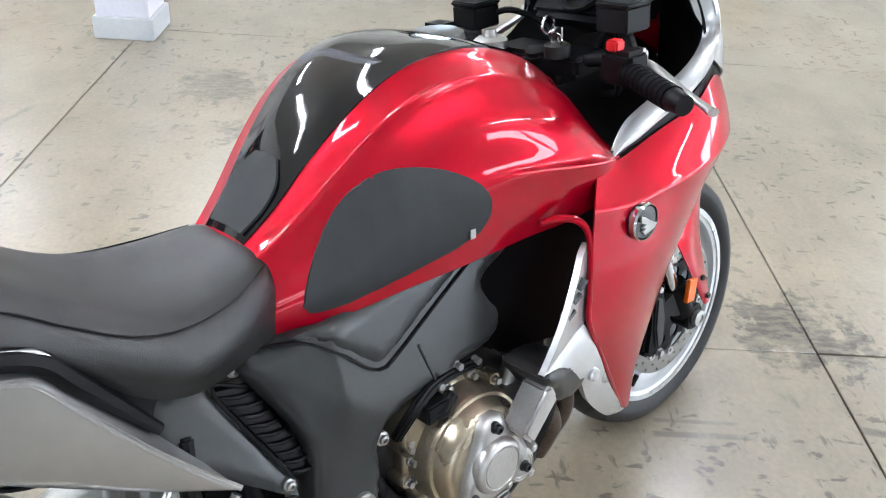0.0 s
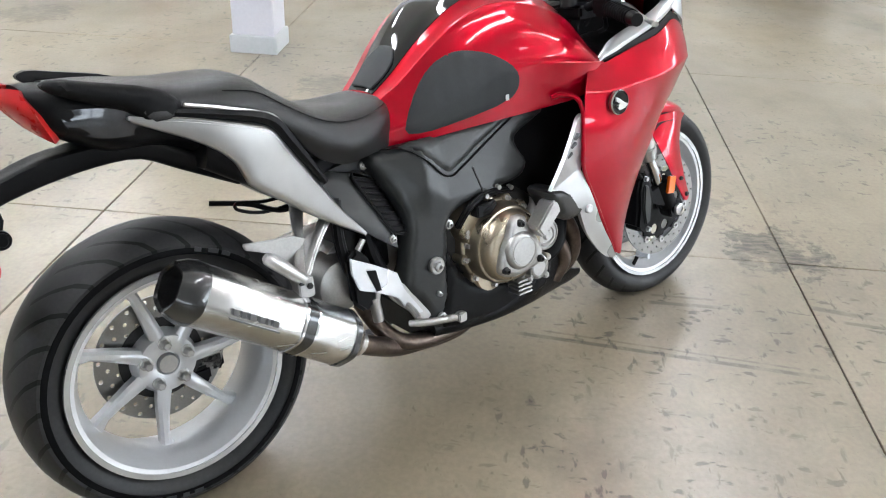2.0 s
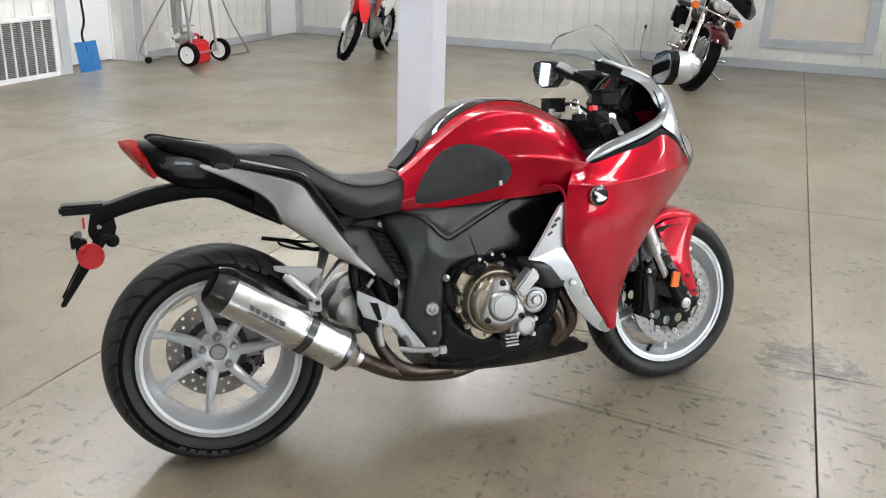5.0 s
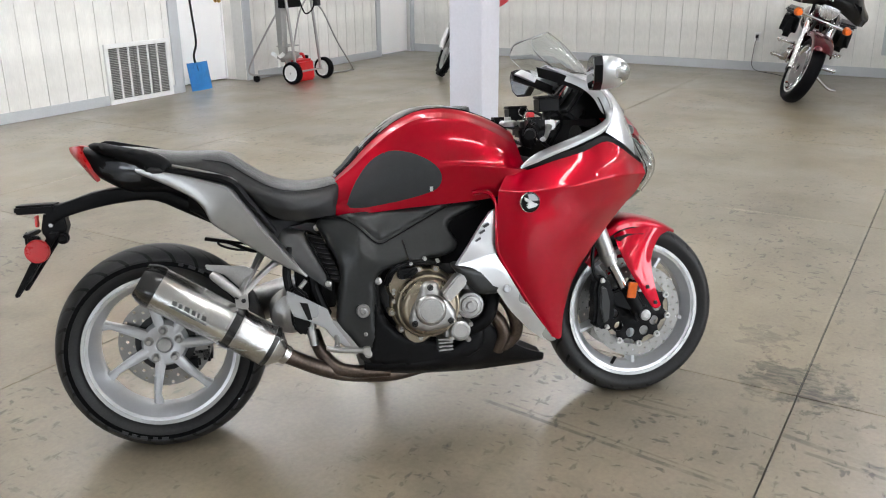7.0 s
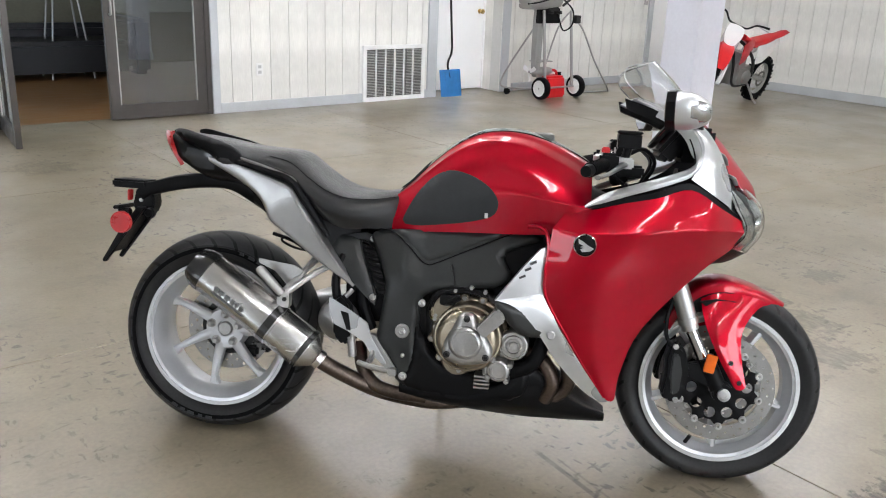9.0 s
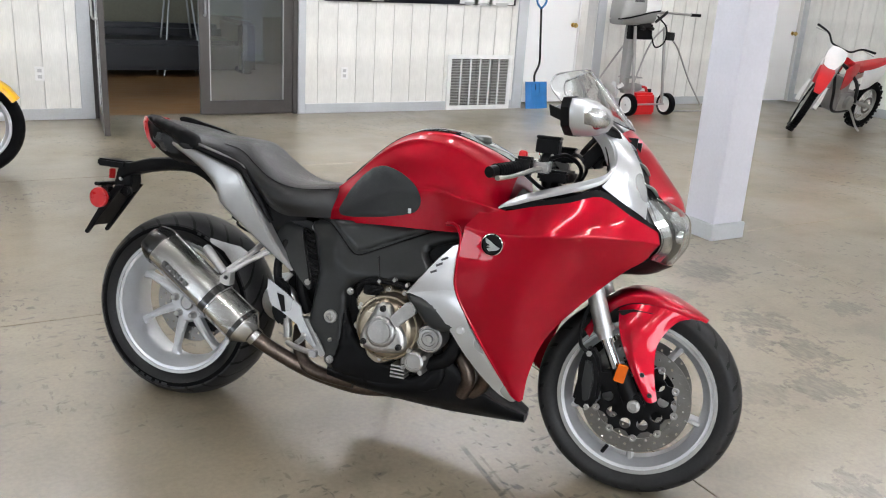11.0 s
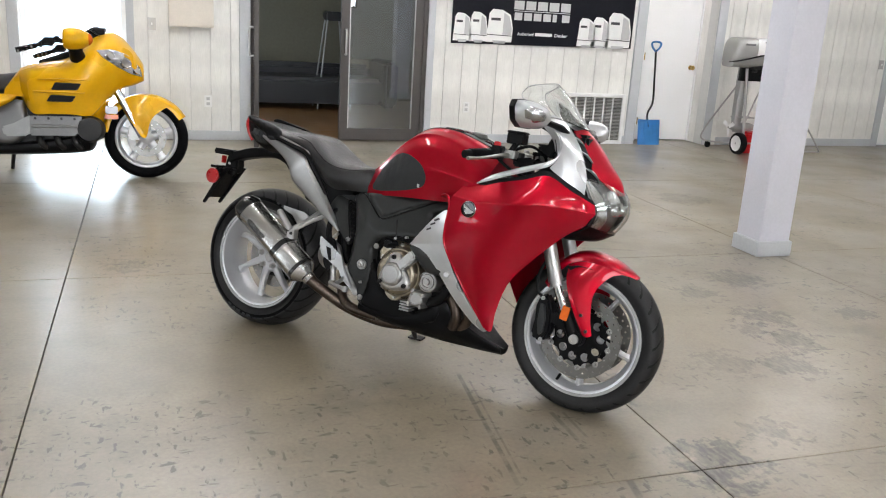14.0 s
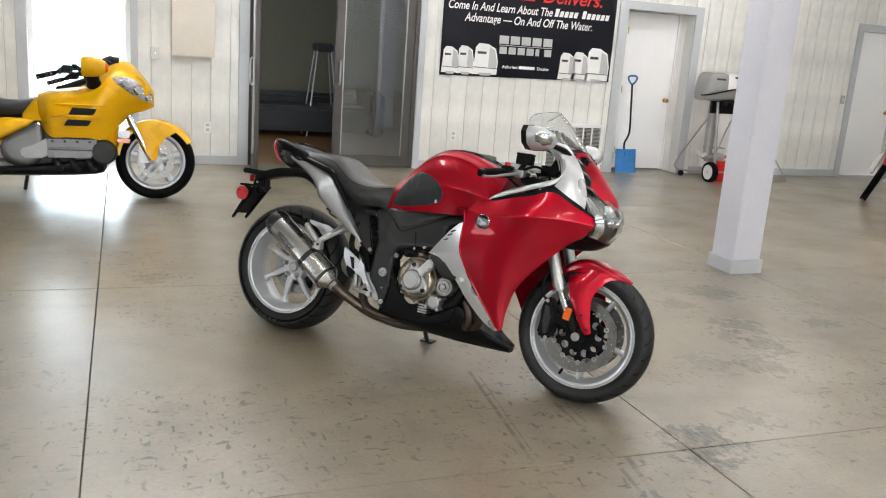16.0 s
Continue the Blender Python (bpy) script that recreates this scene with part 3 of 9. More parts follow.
def big_window(name, m, w, h):
    w0 = tagged(linked(name, join(block(0, 0, h / 2 - 0.03, w, 0.08, 0.06), block(0, 0, -h / 2 + 0.03, w, 0.08, 0.06), block(-w / 2 + 0.03, 0, 0, 0.06, 0.08, h - 0.12), block(w / 2 - 0.03, 0, 0, 0.06, 0.08, h - 0.12), block(0, 0, 0, 0.05, 0.07, h - 0.12)), BRONZEFRAME), "dark-framed shop window with two panes", kind="structure")
    for x in (-w / 4, w / 4):
        p = part("pane", block(x, 0, 0, w / 2 - 0.07, 0.006, h - 0.12), PANE, w0)
        p.visible_shadow = False
    w0.matrix_world = m


for i, (a, b) in enumerate(SOUTH_WINDOWS):
    big_window(f"window_{i + 1}", pose((a + b) / 2, Y0 - 0.12, (SILL + HEAD) / 2), b - a, HEAD - SILL)
for i, (a, b) in enumerate(WEST_WINDOWS):
    big_window(f"window_{i + 5}", pose(X0 - 0.12, (a + b) / 2, (SILL + HEAD) / 2, 0, 0, 90), b - a, HEAD - SILL)

# baseboards and trims
TD = 0.022


def base_run(a, b):
    return block((a + b) / 2, Y1 - TD / 2, 0.048, b - a, TD, 0.096)


structure("baseboard", join(base_run(X0, DAYDOOR[0] - 0.1), base_run(DAYDOOR[1] + 0.07, GLASSDOOR[0] - 0.11), base_run(GLASSDOOR[1] + 0.075, 4.86), base_run(5.705, DOOR2[0] - 0.13), base_run(DOOR2[1] + 0.2, DOOR3[0] - 0.1)), TRIM, "grey painted baseboard", 0.004)
structure("baseboard_east", join(block(X1 - TD / 2, (Y0 + Y1 - TD) / 2, 0.055, TD, Y1 - TD - Y0, 0.11)), TRIM, "grey painted baseboard", 0.004)


def casing(name, a, b, top, wl, wr, label, wt=0.1):
    return structure(name, join(block(a - wl / 2, Y1 - TD / 2, top / 2, wl, TD, top), block(b + wr / 2, Y1 - TD / 2, top / 2, wr, TD, top), block((a - wl + b + wr) / 2, Y1 - TD / 2, top + wt / 2, b - a + wl + wr, TD, wt)), TRIM, label, 0.003)


casing("trim_doorway", *DAYDOOR, 2.10, 0.10, 0.07, "grey painted trim round a bright doorway")
casing("trim_glass_door", *GLASSDOOR, 2.30, 0.11, 0.075, "grey painted trim round a glazed door")
casing("trim_door_2", *DOOR2, 2.04, 0.13, 0.12, "grey painted trim round a recessed door")
casing("trim_door_3", *DOOR3, 2.04, 0.10, 0.09, "grey painted trim round a white door")
structure("trim_corner", block(X1 - 0.06, Y1 - 0.014, 1.65, 0.075, 0.028, 3.2), TRIM, "grey corner trim", 0.003)

# the recess of the second door
structure("recess", join(block(DOOR2[0] - 0.03, Y1 + 0.30, 1.02, 0.06, 0.25, 2.04), block(DOOR2[1] + 0.03, Y1 + 0.30, 1.02, 0.06, 0.25, 2.04), block((DOOR2[0] + DOOR2[1]) / 2, Y1 + 0.30, 2.07, 1.11, 0.25, 0.06), block((DOOR2[0] + DOOR2[1]) / 2, Y1 + 0.47, 1.2, 1.3, 0.06, 2.4)), BOARD, "whitewashed boarded door recess")
structure("recess_floor", block(6.365, Y1 + 0.23, -0.03, 0.99, 0.43, 0.056), CONCRETE, "concrete floor in a door recess")


def plain_door(name, x, y, w, h, label):
    d = tagged(linked(name, block(x, y, h / 2 + 0.012, w, 0.04, h), WHITE, None, "", 0.003), label, kind="structure")
    part("door_knob", join(lathe([(0.028, 0), (0.028, -0.006), (0.011, -0.012), (0.011, -0.035), (0.026, -0.045), (0.030, -0.058), (0.022, -0.072), (0, -0.076)], 16, "y", (x + w / 2 - 0.07, y - 0.02, 0.93))), BRASS, d, "round brass knob")
    for z in (0.2, 1.0, 1.75):
        part("hinge", rod((x - w / 2 + 0.012, y - 0.024, z), (x - w / 2 + 0.012, y - 0.024, z + 0.09), 0.006), BRASS, d)
    return d


plain_door("door_2", 6.46, Y1 + 0.34, 0.76, 2.02, "closed white flush door in a recess")
structure("jamb_door_2", join(block(6.06, Y1 + 0.355, 1.02, 0.035, 0.10, 2.04), block(6.862, Y1 + 0.355, 1.02, 0.035, 0.10, 2.04)), WHITE, "white door jamb", 0.003)
plain_door("door_3", 10.06, Y1 + 0.07, 0.78, 2.02, "closed white flush door near the corner")

# the bright doorway behind the touring bike
structure("backdrop", block(-0.43, Y1 + 1.5, 1.3, 3.4, 0.02, 3.4), DAY, "overexposed daylight outside a doorway")
dd = tagged(linked("door_1", join(block(-0.885, Y1 + 0.1, 1.05, 0.05, 0.06, 2.1), block(0.025, Y1 + 0.1, 1.05, 0.05, 0.06, 2.1), block(-0.43, Y1 + 0.1, 0.05, 0.86, 0.05, 0.09), block(-0.43, Y1 + 0.1, 2.06, 0.86, 0.05, 0.08)), WHITE, None, "", 0.003), "white-framed glazed outside door flooded with daylight", kind="structure")
pane = part("pane", block(-0.43, Y1 + 0.1, 1.055, 0.86, 0.008, 1.93), PANE, dd)
pane.visible_shadow = False

# glazed double door: one leaf shut, one swung out into the room
gx0, gx1 = GLASSDOOR
structure("door_frame", join(block(gx0 + 0.025, Y1 + 0.05, 1.15, 0.05, 0.11, 2.3), block(gx1 - 0.025, Y1 + 0.05, 1.15, 0.05, 0.11, 2.3), block((gx0 + gx1) / 2, Y1 + 0.05, 2.265, gx1 - gx0 - 0.1, 0.11, 0.07)), BRONZEFRAME, "dark bronze door frame", 0.003)


def glazed_leaf(name, m, w, h, label):
    d = tagged(linked(name, join(block(0.045, 0, h / 2, 0.09, 0.045, h), block(w - 0.045, 0, h / 2, 0.09, 0.045, h), block(w / 2, 0, 0.065, w - 0.18, 0.045, 0.13), block(w / 2, 0, h - 0.05, w - 0.18, 0.045, 0.10)), BRONZEFRAME, None, "", 0.002), label, kind="structure")
    g = part("pane", block(w / 2, 0, h / 2 + 0.02, w - 0.17, 0.008, h - 0.2), COATED, d)
    g.visible_shadow = False
    part("pane_bead", join(block(0.096, -0.012, h / 2, 0.012, 0.012, h - 0.24), block(w - 0.096, -0.012, h / 2, 0.012, 0.012, h - 0.24)), ALLOY, d)
    part("pull_handle", join(tube([(w - 0.05, -0.02, 0.92), (w - 0.05, -0.06, 0.93), (w - 0.05, -0.065, 1.05), (w - 0.05, -0.06, 1.17), (w - 0.05, -0.02, 1.18)], 0.011, 10)), ALLOY, d, "pale metal pull handle")
    d.matrix_world = m
    return d


glazed_leaf("door_leaf", pose(gx1 - 0.05, Y1 + 0.03, 0.01, 0, 0, 180) @ Matrix.Diagonal((1, -1, 1, 1)), 0.91, 2.2, "closed dark-framed glass door leaf")
glazed_leaf("door_leaf_open", pose(gx0 + 0.055, Y1 - 0.02, 0.01, 0, 0, -96), 0.87, 2.2, "dark-framed glass door leaf standing open")

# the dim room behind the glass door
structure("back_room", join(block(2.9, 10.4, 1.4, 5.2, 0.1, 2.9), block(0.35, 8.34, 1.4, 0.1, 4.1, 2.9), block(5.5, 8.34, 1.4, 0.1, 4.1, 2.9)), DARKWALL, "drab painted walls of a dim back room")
structure("back_room_ceiling", block(2.9, 8.35, 2.75, 5.3, 4.1, 0.1), CEIL, "ceiling of the back room")
structure("back_room_floor", block(2.92, 8.35, -0.035, 5.1, 4.13, 0.06), BROWNFLOOR, "brown wooden floor of the back room")

# column
structure("column", block(4.172, 1.506, H / 2 + 0.05, 0.24, 0.24, H - 0.1), COLUMNPAINT, "pale grey square steel column", 0.004)
structure("column_base", block(4.172, 1.506, 0.05, 0.272, 0.272, 0.10), TRIM, "grey painted block at the foot of the column", 0.004)

# window in the east wall with a blind behind
wy0, wy1, wz0, wz1 = EASTWIN
ew = tagged(linked("window_9", join(block(X1 - 0.012, wy0 - 0.055, (wz0 + wz1) / 2, 0.024, 0.11, wz1 - wz0 + 0.2), block(X1 - 0.012, wy1 + 0.055, (wz0 + wz1) / 2, 0.024, 0.11, wz1 - wz0 + 0.2), block(X1 - 0.012, (wy0 + wy1) / 2, wz1 + 0.05, 0.024, wy1 - wy0, 0.1), block(X1 - 0.014, (wy0 + wy1) / 2, wz0 - 0.05, 0.028, wy1 - wy0, 0.1)), TRIM, None, "", 0.003), "grey-framed low window with a beige blind drawn", kind="structure")
part("blind", block(X1 + 0.09, (wy0 + wy1) / 2, (wz0 + wz1) / 2, 0.01, wy1 - wy0, wz1 - wz0), BEIGE, ew, "beige blind")
part("window_sill", block(X1 + 0.05, (wy0 + wy1) / 2, wz0 + 0.008, 0.10, wy1 - wy0, 0.016), TRIM, ew)


# ---------------------------------------------------------------- fittings
def wall_plate(m, label, category, kind_of):
    t = thing("wall_outlet" if kind_of == "outlet" else "light_switch", m, label, category, "wall plates")
    part("cover_plate", block(0, -0.004, 0, 0.075, 0.008, 0.118), ALLOY if kind_of != "outlet" else WHITEPLASTIC, t, "", 0.002)
    if kind_of == "outlet":
        for z in (-0.026, 0.026):
            part("socket_face", join(block(0, -0.0095, z, 0.034, 0.003, 0.03), block(-0.007, -0.0115, z + 0.003, 0.003, 0.002, 0.009), block(0.007, -0.0115, z + 0.003, 0.003, 0.002, 0.009)), GREYINK, t)
    else:
        part("toggle", block(0, -0.014, 0, 0.012, 0.016, 0.026), WHITEPLASTIC, t, "", 0.002)
    return t


wall_plate(pose(0.82, Y1, 0.40), "white duplex outlet on the boarded wall", "outlet", "outlet")
wall_plate(pose(3.66, Y1, 0.40), "white duplex outlet on the boarded wall", "outlet", "outlet")
wall_plate(pose(X1, 1.02, 0.41, 0, 0, -90), "white duplex outlet with a black plug in it", "outlet", "outlet")
wall_plate(pose(X1, -2.27, 0.39, 0, 0, -90), "white duplex outlet with a black plug in it", "outlet", "outlet")
wall_plate(pose(0.29, Y1, 1.15), "metal-plated light switch beside a panel", "switch", "switch")
wall_plate(pose(9.5, Y1, 1.09), "metal-plated light switch near a white door", "switch", "switch")


def cord(points, name="power_cord"):
    t = tagged(linked(name, join(tube(points, 0.0035, 6, 5), block(points[0][0] - 0.012, points[0][1], points[0][2], 0.03, 0.03, 0.035)), BLACK), "thin black power cord trailing to the floor", "cord")
    return t


cord([(X1 - 0.02, 1.02, 0.42), (X1 - 0.05, 1.04, 0.25), (X1 - 0.06, 1.02, 0.03), (X1 - 0.3, 0.7, 0.006), (X1 - 0.8, 0.3, 0.006)])
cord([(X1 - 0.02, -2.27, 0.41), (X1 - 0.06, -2.33, 0.22), (X1 - 0.1, -2.5, 0.03), (X1 - 0.3, -2.8, 0.006)])

box = thing("electric_panel", pose(0.665, Y1, 1.14), "beige enamelled steel panel box on the wall", "panel box")
part("cabinet_body", block(0, -0.05, 0.42, 0.43, 0.10, 0.84), BEIGE, box, "", 0.006)
part("cabinet_door", block(0, -0.104, 0.42, 0.40, 0.008, 0.80), BEIGE, box, "", 0.003)

vent = thing("floor_vent", pose(5.285, Y1, 0.0), "white framed return-air grille low on the wall", "vent")
part("vent_backing", block(0, 0.004, 0.30, 0.76, 0.006, 0.54), GRILLEDARK, vent)
part("vent_border", join(block(0, -0.01, 0.022, 0.83, 0.028, 0.044), block(0, -0.01, 0.578, 0.83, 0.028, 0.04), block(-0.393, -0.01, 0.30, 0.044, 0.028, 0.52), block(0.393, -0.01, 0.30, 0.044, 0.028, 0.52)), WHITEPLASTIC, vent, "", 0.002)
for i in range(5):
    part("mullion", block(-0.247 + 0.1235 * i, -0.012, 0.30, 0.014, 0.022, 0.512), WHITEPLASTIC, vent)
slat_mesh = None
for i in range(30):
    if slat_mesh is None:
        s = part("slat", block(0, 0, 0, 0.742, 0.014, 0.002, m=pose(0, 0, 0, 38)), GRILLEDARK, vent)
        slat_mesh = s.data
    else:
        s = new("slat", slat_mesh)
        s.parent = vent
    s.location = (0, -0.006, 0.053 + i * 0.017)

for x, y in TUBES:
    fx = thing("ceiling_light", pose(x, y, H), "white twin-tube fluorescent ceiling fixture, lit", "ceiling light", "ceiling lights")
    part("housing", block(0, 0, -0.035, 2.5, 0.26, 0.06, (1, 1)), WHITEPLASTIC, fx, "", 0.006)
    for dy in (-0.06, 0.06):
        part("tube", rod((-1.2, dy, -0.085), (1.2, dy, -0.085), 0.017, seg=10), TUBE, fx)
    for dx in (-1.215, 1.215):
        part("lamp_holder", block(dx, 0, -0.08, 0.02, 0.2, 0.05), WHITEPLASTIC, fx)


# ---------------------------------------------------------------- banner
def lettering(name, words, x, z, height, material, parent, width=None, y=-0.006, lean=0.25, bold=0.012):
    cu = bpy.data.curves.new(name, "FONT")
    cu.body, cu.size, cu.shear, cu.offset, cu.extrude = words, height, lean, bold * height, 0.0006
    cu.materials.append(material)
    ob = new(name, cu)
    bpy.context.view_layer.update()
    if width:
        cu_w = ob.dimensions.x
        ob.scale = (width / cu_w, 1, 1)
    ob.parent = parent
    ob.location, ob.rotation_euler = (x, y, z), (radians(90), 0, 0)
    return ob


banner = thing("banner", pose(4.555, Y1 - 0.012, 1.12), "black vinyl marine-dealer banner with white lettering", "banner")
bw, bh = 2.26, 1.5
grid = [[(-bw / 2 + bw * i / 24, -0.004 - 0.006 * math.sin(i * 0.9) * (1 - j / 8) - 0.003 * math.sin(i * 2.3 + j), bh * j / 8 + 0.03 * (1 - j / 8) * (i / 24 - 0.5)) for i in range(25)] for j in range(9)]
part("cloth", sheet(grid, 0.002, 0, (0, -9, 0.7)), BANNERBLACK, banner)


def bar(name, x0, x1, z0, z1, material, tilt=0.0, y=-0.016):
    return part(name, prism([(x0, z0), (x1, z0), (x1 + tilt, z1), (x0 + tilt, z1)], y, y + 0.0015), material, banner)


BX = 4.555
lettering("lettering", "Come In And Learn About The", 3.47 - BX, 0.745, 0.135, WHITEINK, banner, 1.33, -0.016)
for a, n in ((4.84, 5), (5.21, 6)):
    for k in range(n):
        bar("printed_bar", a + 0.064 * k - BX, a + 0.064 * k + 0.048 - BX, 0.748, 0.84 if k == 0 else 0.815, WHITEINK, 0.016)
lettering("lettering", "Advantage — On And Off The Water.", 3.69 - BX, 0.615, 0.135, WHITEINK, banner, 1.68, -0.016)
lettering("lettering", "Delivers.", 4.66 - BX, 0.90, 0.22, REDINK, banner, 0.80, -0.016)
bar("printed_bar", 3.74 - BX, 4.56 - BX, 0.90, 1.06, REDINK, 0.03)
for k in range(5):
    bar("logo_bar", 4.15 + 0.144 * k - BX, 4.15 + 0.144 * k + 0.120 - BX, 0.385, 0.480, GREYINK)
bar("logo_bar", 4.15 - BX, 4.85 - BX, 0.366, 0.374, GREYINK)
for k in range(6):
    bar("logo_bar", 4.16 + 0.118 * k - BX, 4.16 + 0.118 * k + (0.094 if k != 4 else 0.05) - BX, 0.270, 0.352, GREYINK)
lettering("lettering", "Authorized", 4.21 - BX, 0.105, 0.05, WHITEINK, banner, 0.20, -0.016, 0.0)
bar("printed_bar", 4.43 - BX, 4.64 - BX, 0.105, 0.14, WHITEINK)
lettering("lettering", "Dealer", 4.67 - BX, 0.105, 0.05, WHITEINK, banner, 0.16, -0.016, 0.0)


def printed_engine(x, z, w, h):
    out = [(0, 0), (w * 0.06, h * 0.55), (w * 0.08, h * 0.86), (w * 0.2, h), (w * 0.55, h * 0.99), (w * 0.86, h * 0.85), (w * 0.97, h * 0.45), (w * 0.95, h * 0.02)]
    part("printed_outboard", prism([(x + a, z + b) for a, b in out], -0.0165, -0.015), WHITEINK, banner)
    part("printed_shade", prism([(x + w * 0.60, z + h * 0.24), (x + w * 0.93, z + h * 0.24), (x + w * 0.93, z + h * 0.45), (x + w * 0.82, z + h * 0.80), (x + w * 0.62, z + h * 0.90)], -0.0176, -0.0166), GREYINK, banner)
    part("printed_mark", prism([(x + w * 0.16, z + h * 0.66), (x + w * 0.50, z + h * 0.66), (x + w * 0.50, z + h * 0.74), (x + w * 0.16, z + h * 0.74)], -0.0176, -0.0166), DARKBAR, banner)
    part("printed_line", prism([(x + 0.01, z + h * 0.22), (x + w * 0.95, z + h * 0.20), (x + w * 0.95, z + h * 0.225), (x + 0.01, z + h * 0.245)], -0.018, -0.0166), DARKBAR, banner)
    part("printed_leg", prism([(x + w * 0.30, z - 0.012), (x + w * 0.70, z - 0.012), (x + w * 0.74, z + h * 0.06), (x + w * 0.24, z + h * 0.06)], -0.0176, -0.0166), GREYINK, banner)


for x, w, h in ((3.44, 0.22, 0.30), (3.63, 0.22, 0.32), (3.83, 0.33, 0.36), (4.96, 0.24, 0.32), (5.14, 0.24, 0.34), (5.33, 0.34, 0.40)):
    printed_engine(x - BX, 0.015, w, h)

# ---------------------------------------------------------------- shovel
sh = thing("snow_shovel", pose(6.02, Y1 - 0.10, 0.0), "blue plastic snow shovel leaning by a white door", "shovel")
part("blade", sheet([[(-0.155 + 0.10 * i, -0.03 - 0.03 * math.sin(math.pi * i / 3) * 0.5 + 0.05 * j / 3, 0.012 + 0.30 * j / 3) for i in range(4)] for j in range(4)], 0.006, 3, (0, -9, 0)), BLUE, sh, "blue scuffed plastic blade")
part("blade_rib", join(*[rod((x, -0.03, 0.05), (x, 0.0, 0.29), 0.005) for x in (-0.08, 0.03)]), BLUE, sh)
part("shaft", tube([(-0.02, 0.0, 0.22), (-0.03, 0.03, 0.38), (0.03, 0.04, 0.52), (0.02, 0.05, 0.80), (0.0, 0.06, 1.14)], 0.012, 10), BLACK, sh, "bent black metal shaft")
part("grip", join(tube([(0.0, 0.06, 1.12), (-0.05, 0.06, 1.17), (-0.06, 0.06, 1.22), (0.0, 0.06, 1.235), (0.06, 0.06, 1.22), (0.05, 0.06, 1.17), (0.0, 0.06, 1.12)], 0.012, 8)), BLUE, sh, "blue D-shaped grip")

# ---------------------------------------------------------------- dim room furniture
sofa = thing("sofa", pose(2.2, 9.4, 0.0), "black leather sofa in the dim back room", "sofa")
part("seat", block(0, -0.1, 0.26, 2.4, 0.8, 0.36), LEATHER, sofa, "", 0.05)
part("backrest", block(0, 0.38, 0.38, 2.4, 0.22, 0.42), LEATHER, sofa, "", 0.06)
for s in (-1, 1):
    part("armrest", block(s * 1.32, 0, 0.36, 0.22, 0.95, 0.66), LEATHER, sofa, "", 0.05)
st = thing("folding_stool", pose(2.72, 9.2, 0.0) @ Matrix.Diagonal((1, 1, 1.25, 1)), "pale metal folding stool with a dark seat", "stool")
part("seat", block(0, 0, 1.02, 0.26, 0.26, 0.10), LEATHER, st, "", 0.02)
for a, b in ((-1, -1), (1, -1), (1, 1), (-1, 1)):
    part("leg", rod((a * 0.24, b * 0.2, 0.0), (a * 0.1, b * 0.1, 0.98), 0.012), ALLOY, st)

# ---------------------------------------------------------------- parts that several bikes have
def disc_shape(r0, r1, holes, y, thick, rows=2, bore=0.27):
    """A drilled brake disc: real holes in rings, in the plane y."""
    v, f = [], []

    def ring_cell(ra, rb, a0, a1, bored):
        am, rm = (a0 + a1) / 2, (ra + rb) / 2
        rim = [(ra, a0), (ra, am), (ra, a1), (rm, a1), (rb, a1), (rb, am), (rb, a0), (rm, a0)]
        base = len(v)
        for side in (0, 1):
            for r, a in rim:
                v.append((r * math.cos(a), y + side * thick, r * math.sin(a)))
            if bored:
                h = min((rb - ra), rm * (a1 - a0)) * bore
                for r, a in rim:
                    ex, ez = r * math.cos(a) - rm * math.cos(am), r * math.sin(a) - rm * math.sin(am)
                    n = math.hypot(ex, ez)
                    v.append((rm * math.cos(am) + ex / n * h, y + side * thick, rm * math.sin(am) + ez / n * h))
        k = 16 if bored else 8
        for i in range(8):
            j = (i + 1) % 8
            if bored:
                f.append((base + i, base + j, base + 8 + j, base + 8 + i))
                f.append((base + k + j, base + k + i, base + k + 8 + i, base + k + 8 + j))
                f.append((base + 8 + i, base + 8 + j, base + k + 8 + j, base + k + 8 + i))
            if i in (0, 1):
                f.append((base + j, base + i, base + k + i, base + k + j))
            if i in (4, 5):
                f.append((base + j, base + i, base + k + i, base + k + j))
        if not bored:
            f.append(tuple(base + i for i in range(8)))
            f.append(tuple(base + k + i for i in reversed(range(8))))

    for row in range(rows):
        ra, rb = r0 + (r1 - r0) * row / rows, r0 + (r1 - r0) * (row + 1) / rows
        for i in range(holes):
            ring_cell(ra, rb, 2 * math.pi * i / holes, 2 * math.pi * (i + 1) / holes, (i + row) % 2 == 0)
    return v, f


def tyre_shape(R, width, bead, seg=72):
    h = width / 2
    prof = [(bead - 0.004, -h * 0.62), (bead + 0.006, -h * 0.72), (bead + 0.018, -h * 0.86), (bead + (R - bead) * 0.45, -h * 0.985), (bead + (R - bead) * 0.62, -h * 0.985), (R - (R - bead) * 0.20, -h * 0.82), (R - (R - bead) * 0.075, -h * 0.52), (R - 0.0015, -h * 0.24), (R, 0)]
    prof += [(r, -y) for r, y in reversed(prof[:-1])]
    prof += [(bead - 0.012, h * 0.5), (bead - 0.012, -h * 0.5)]
    return lathe(prof, seg, "y", closed=True)


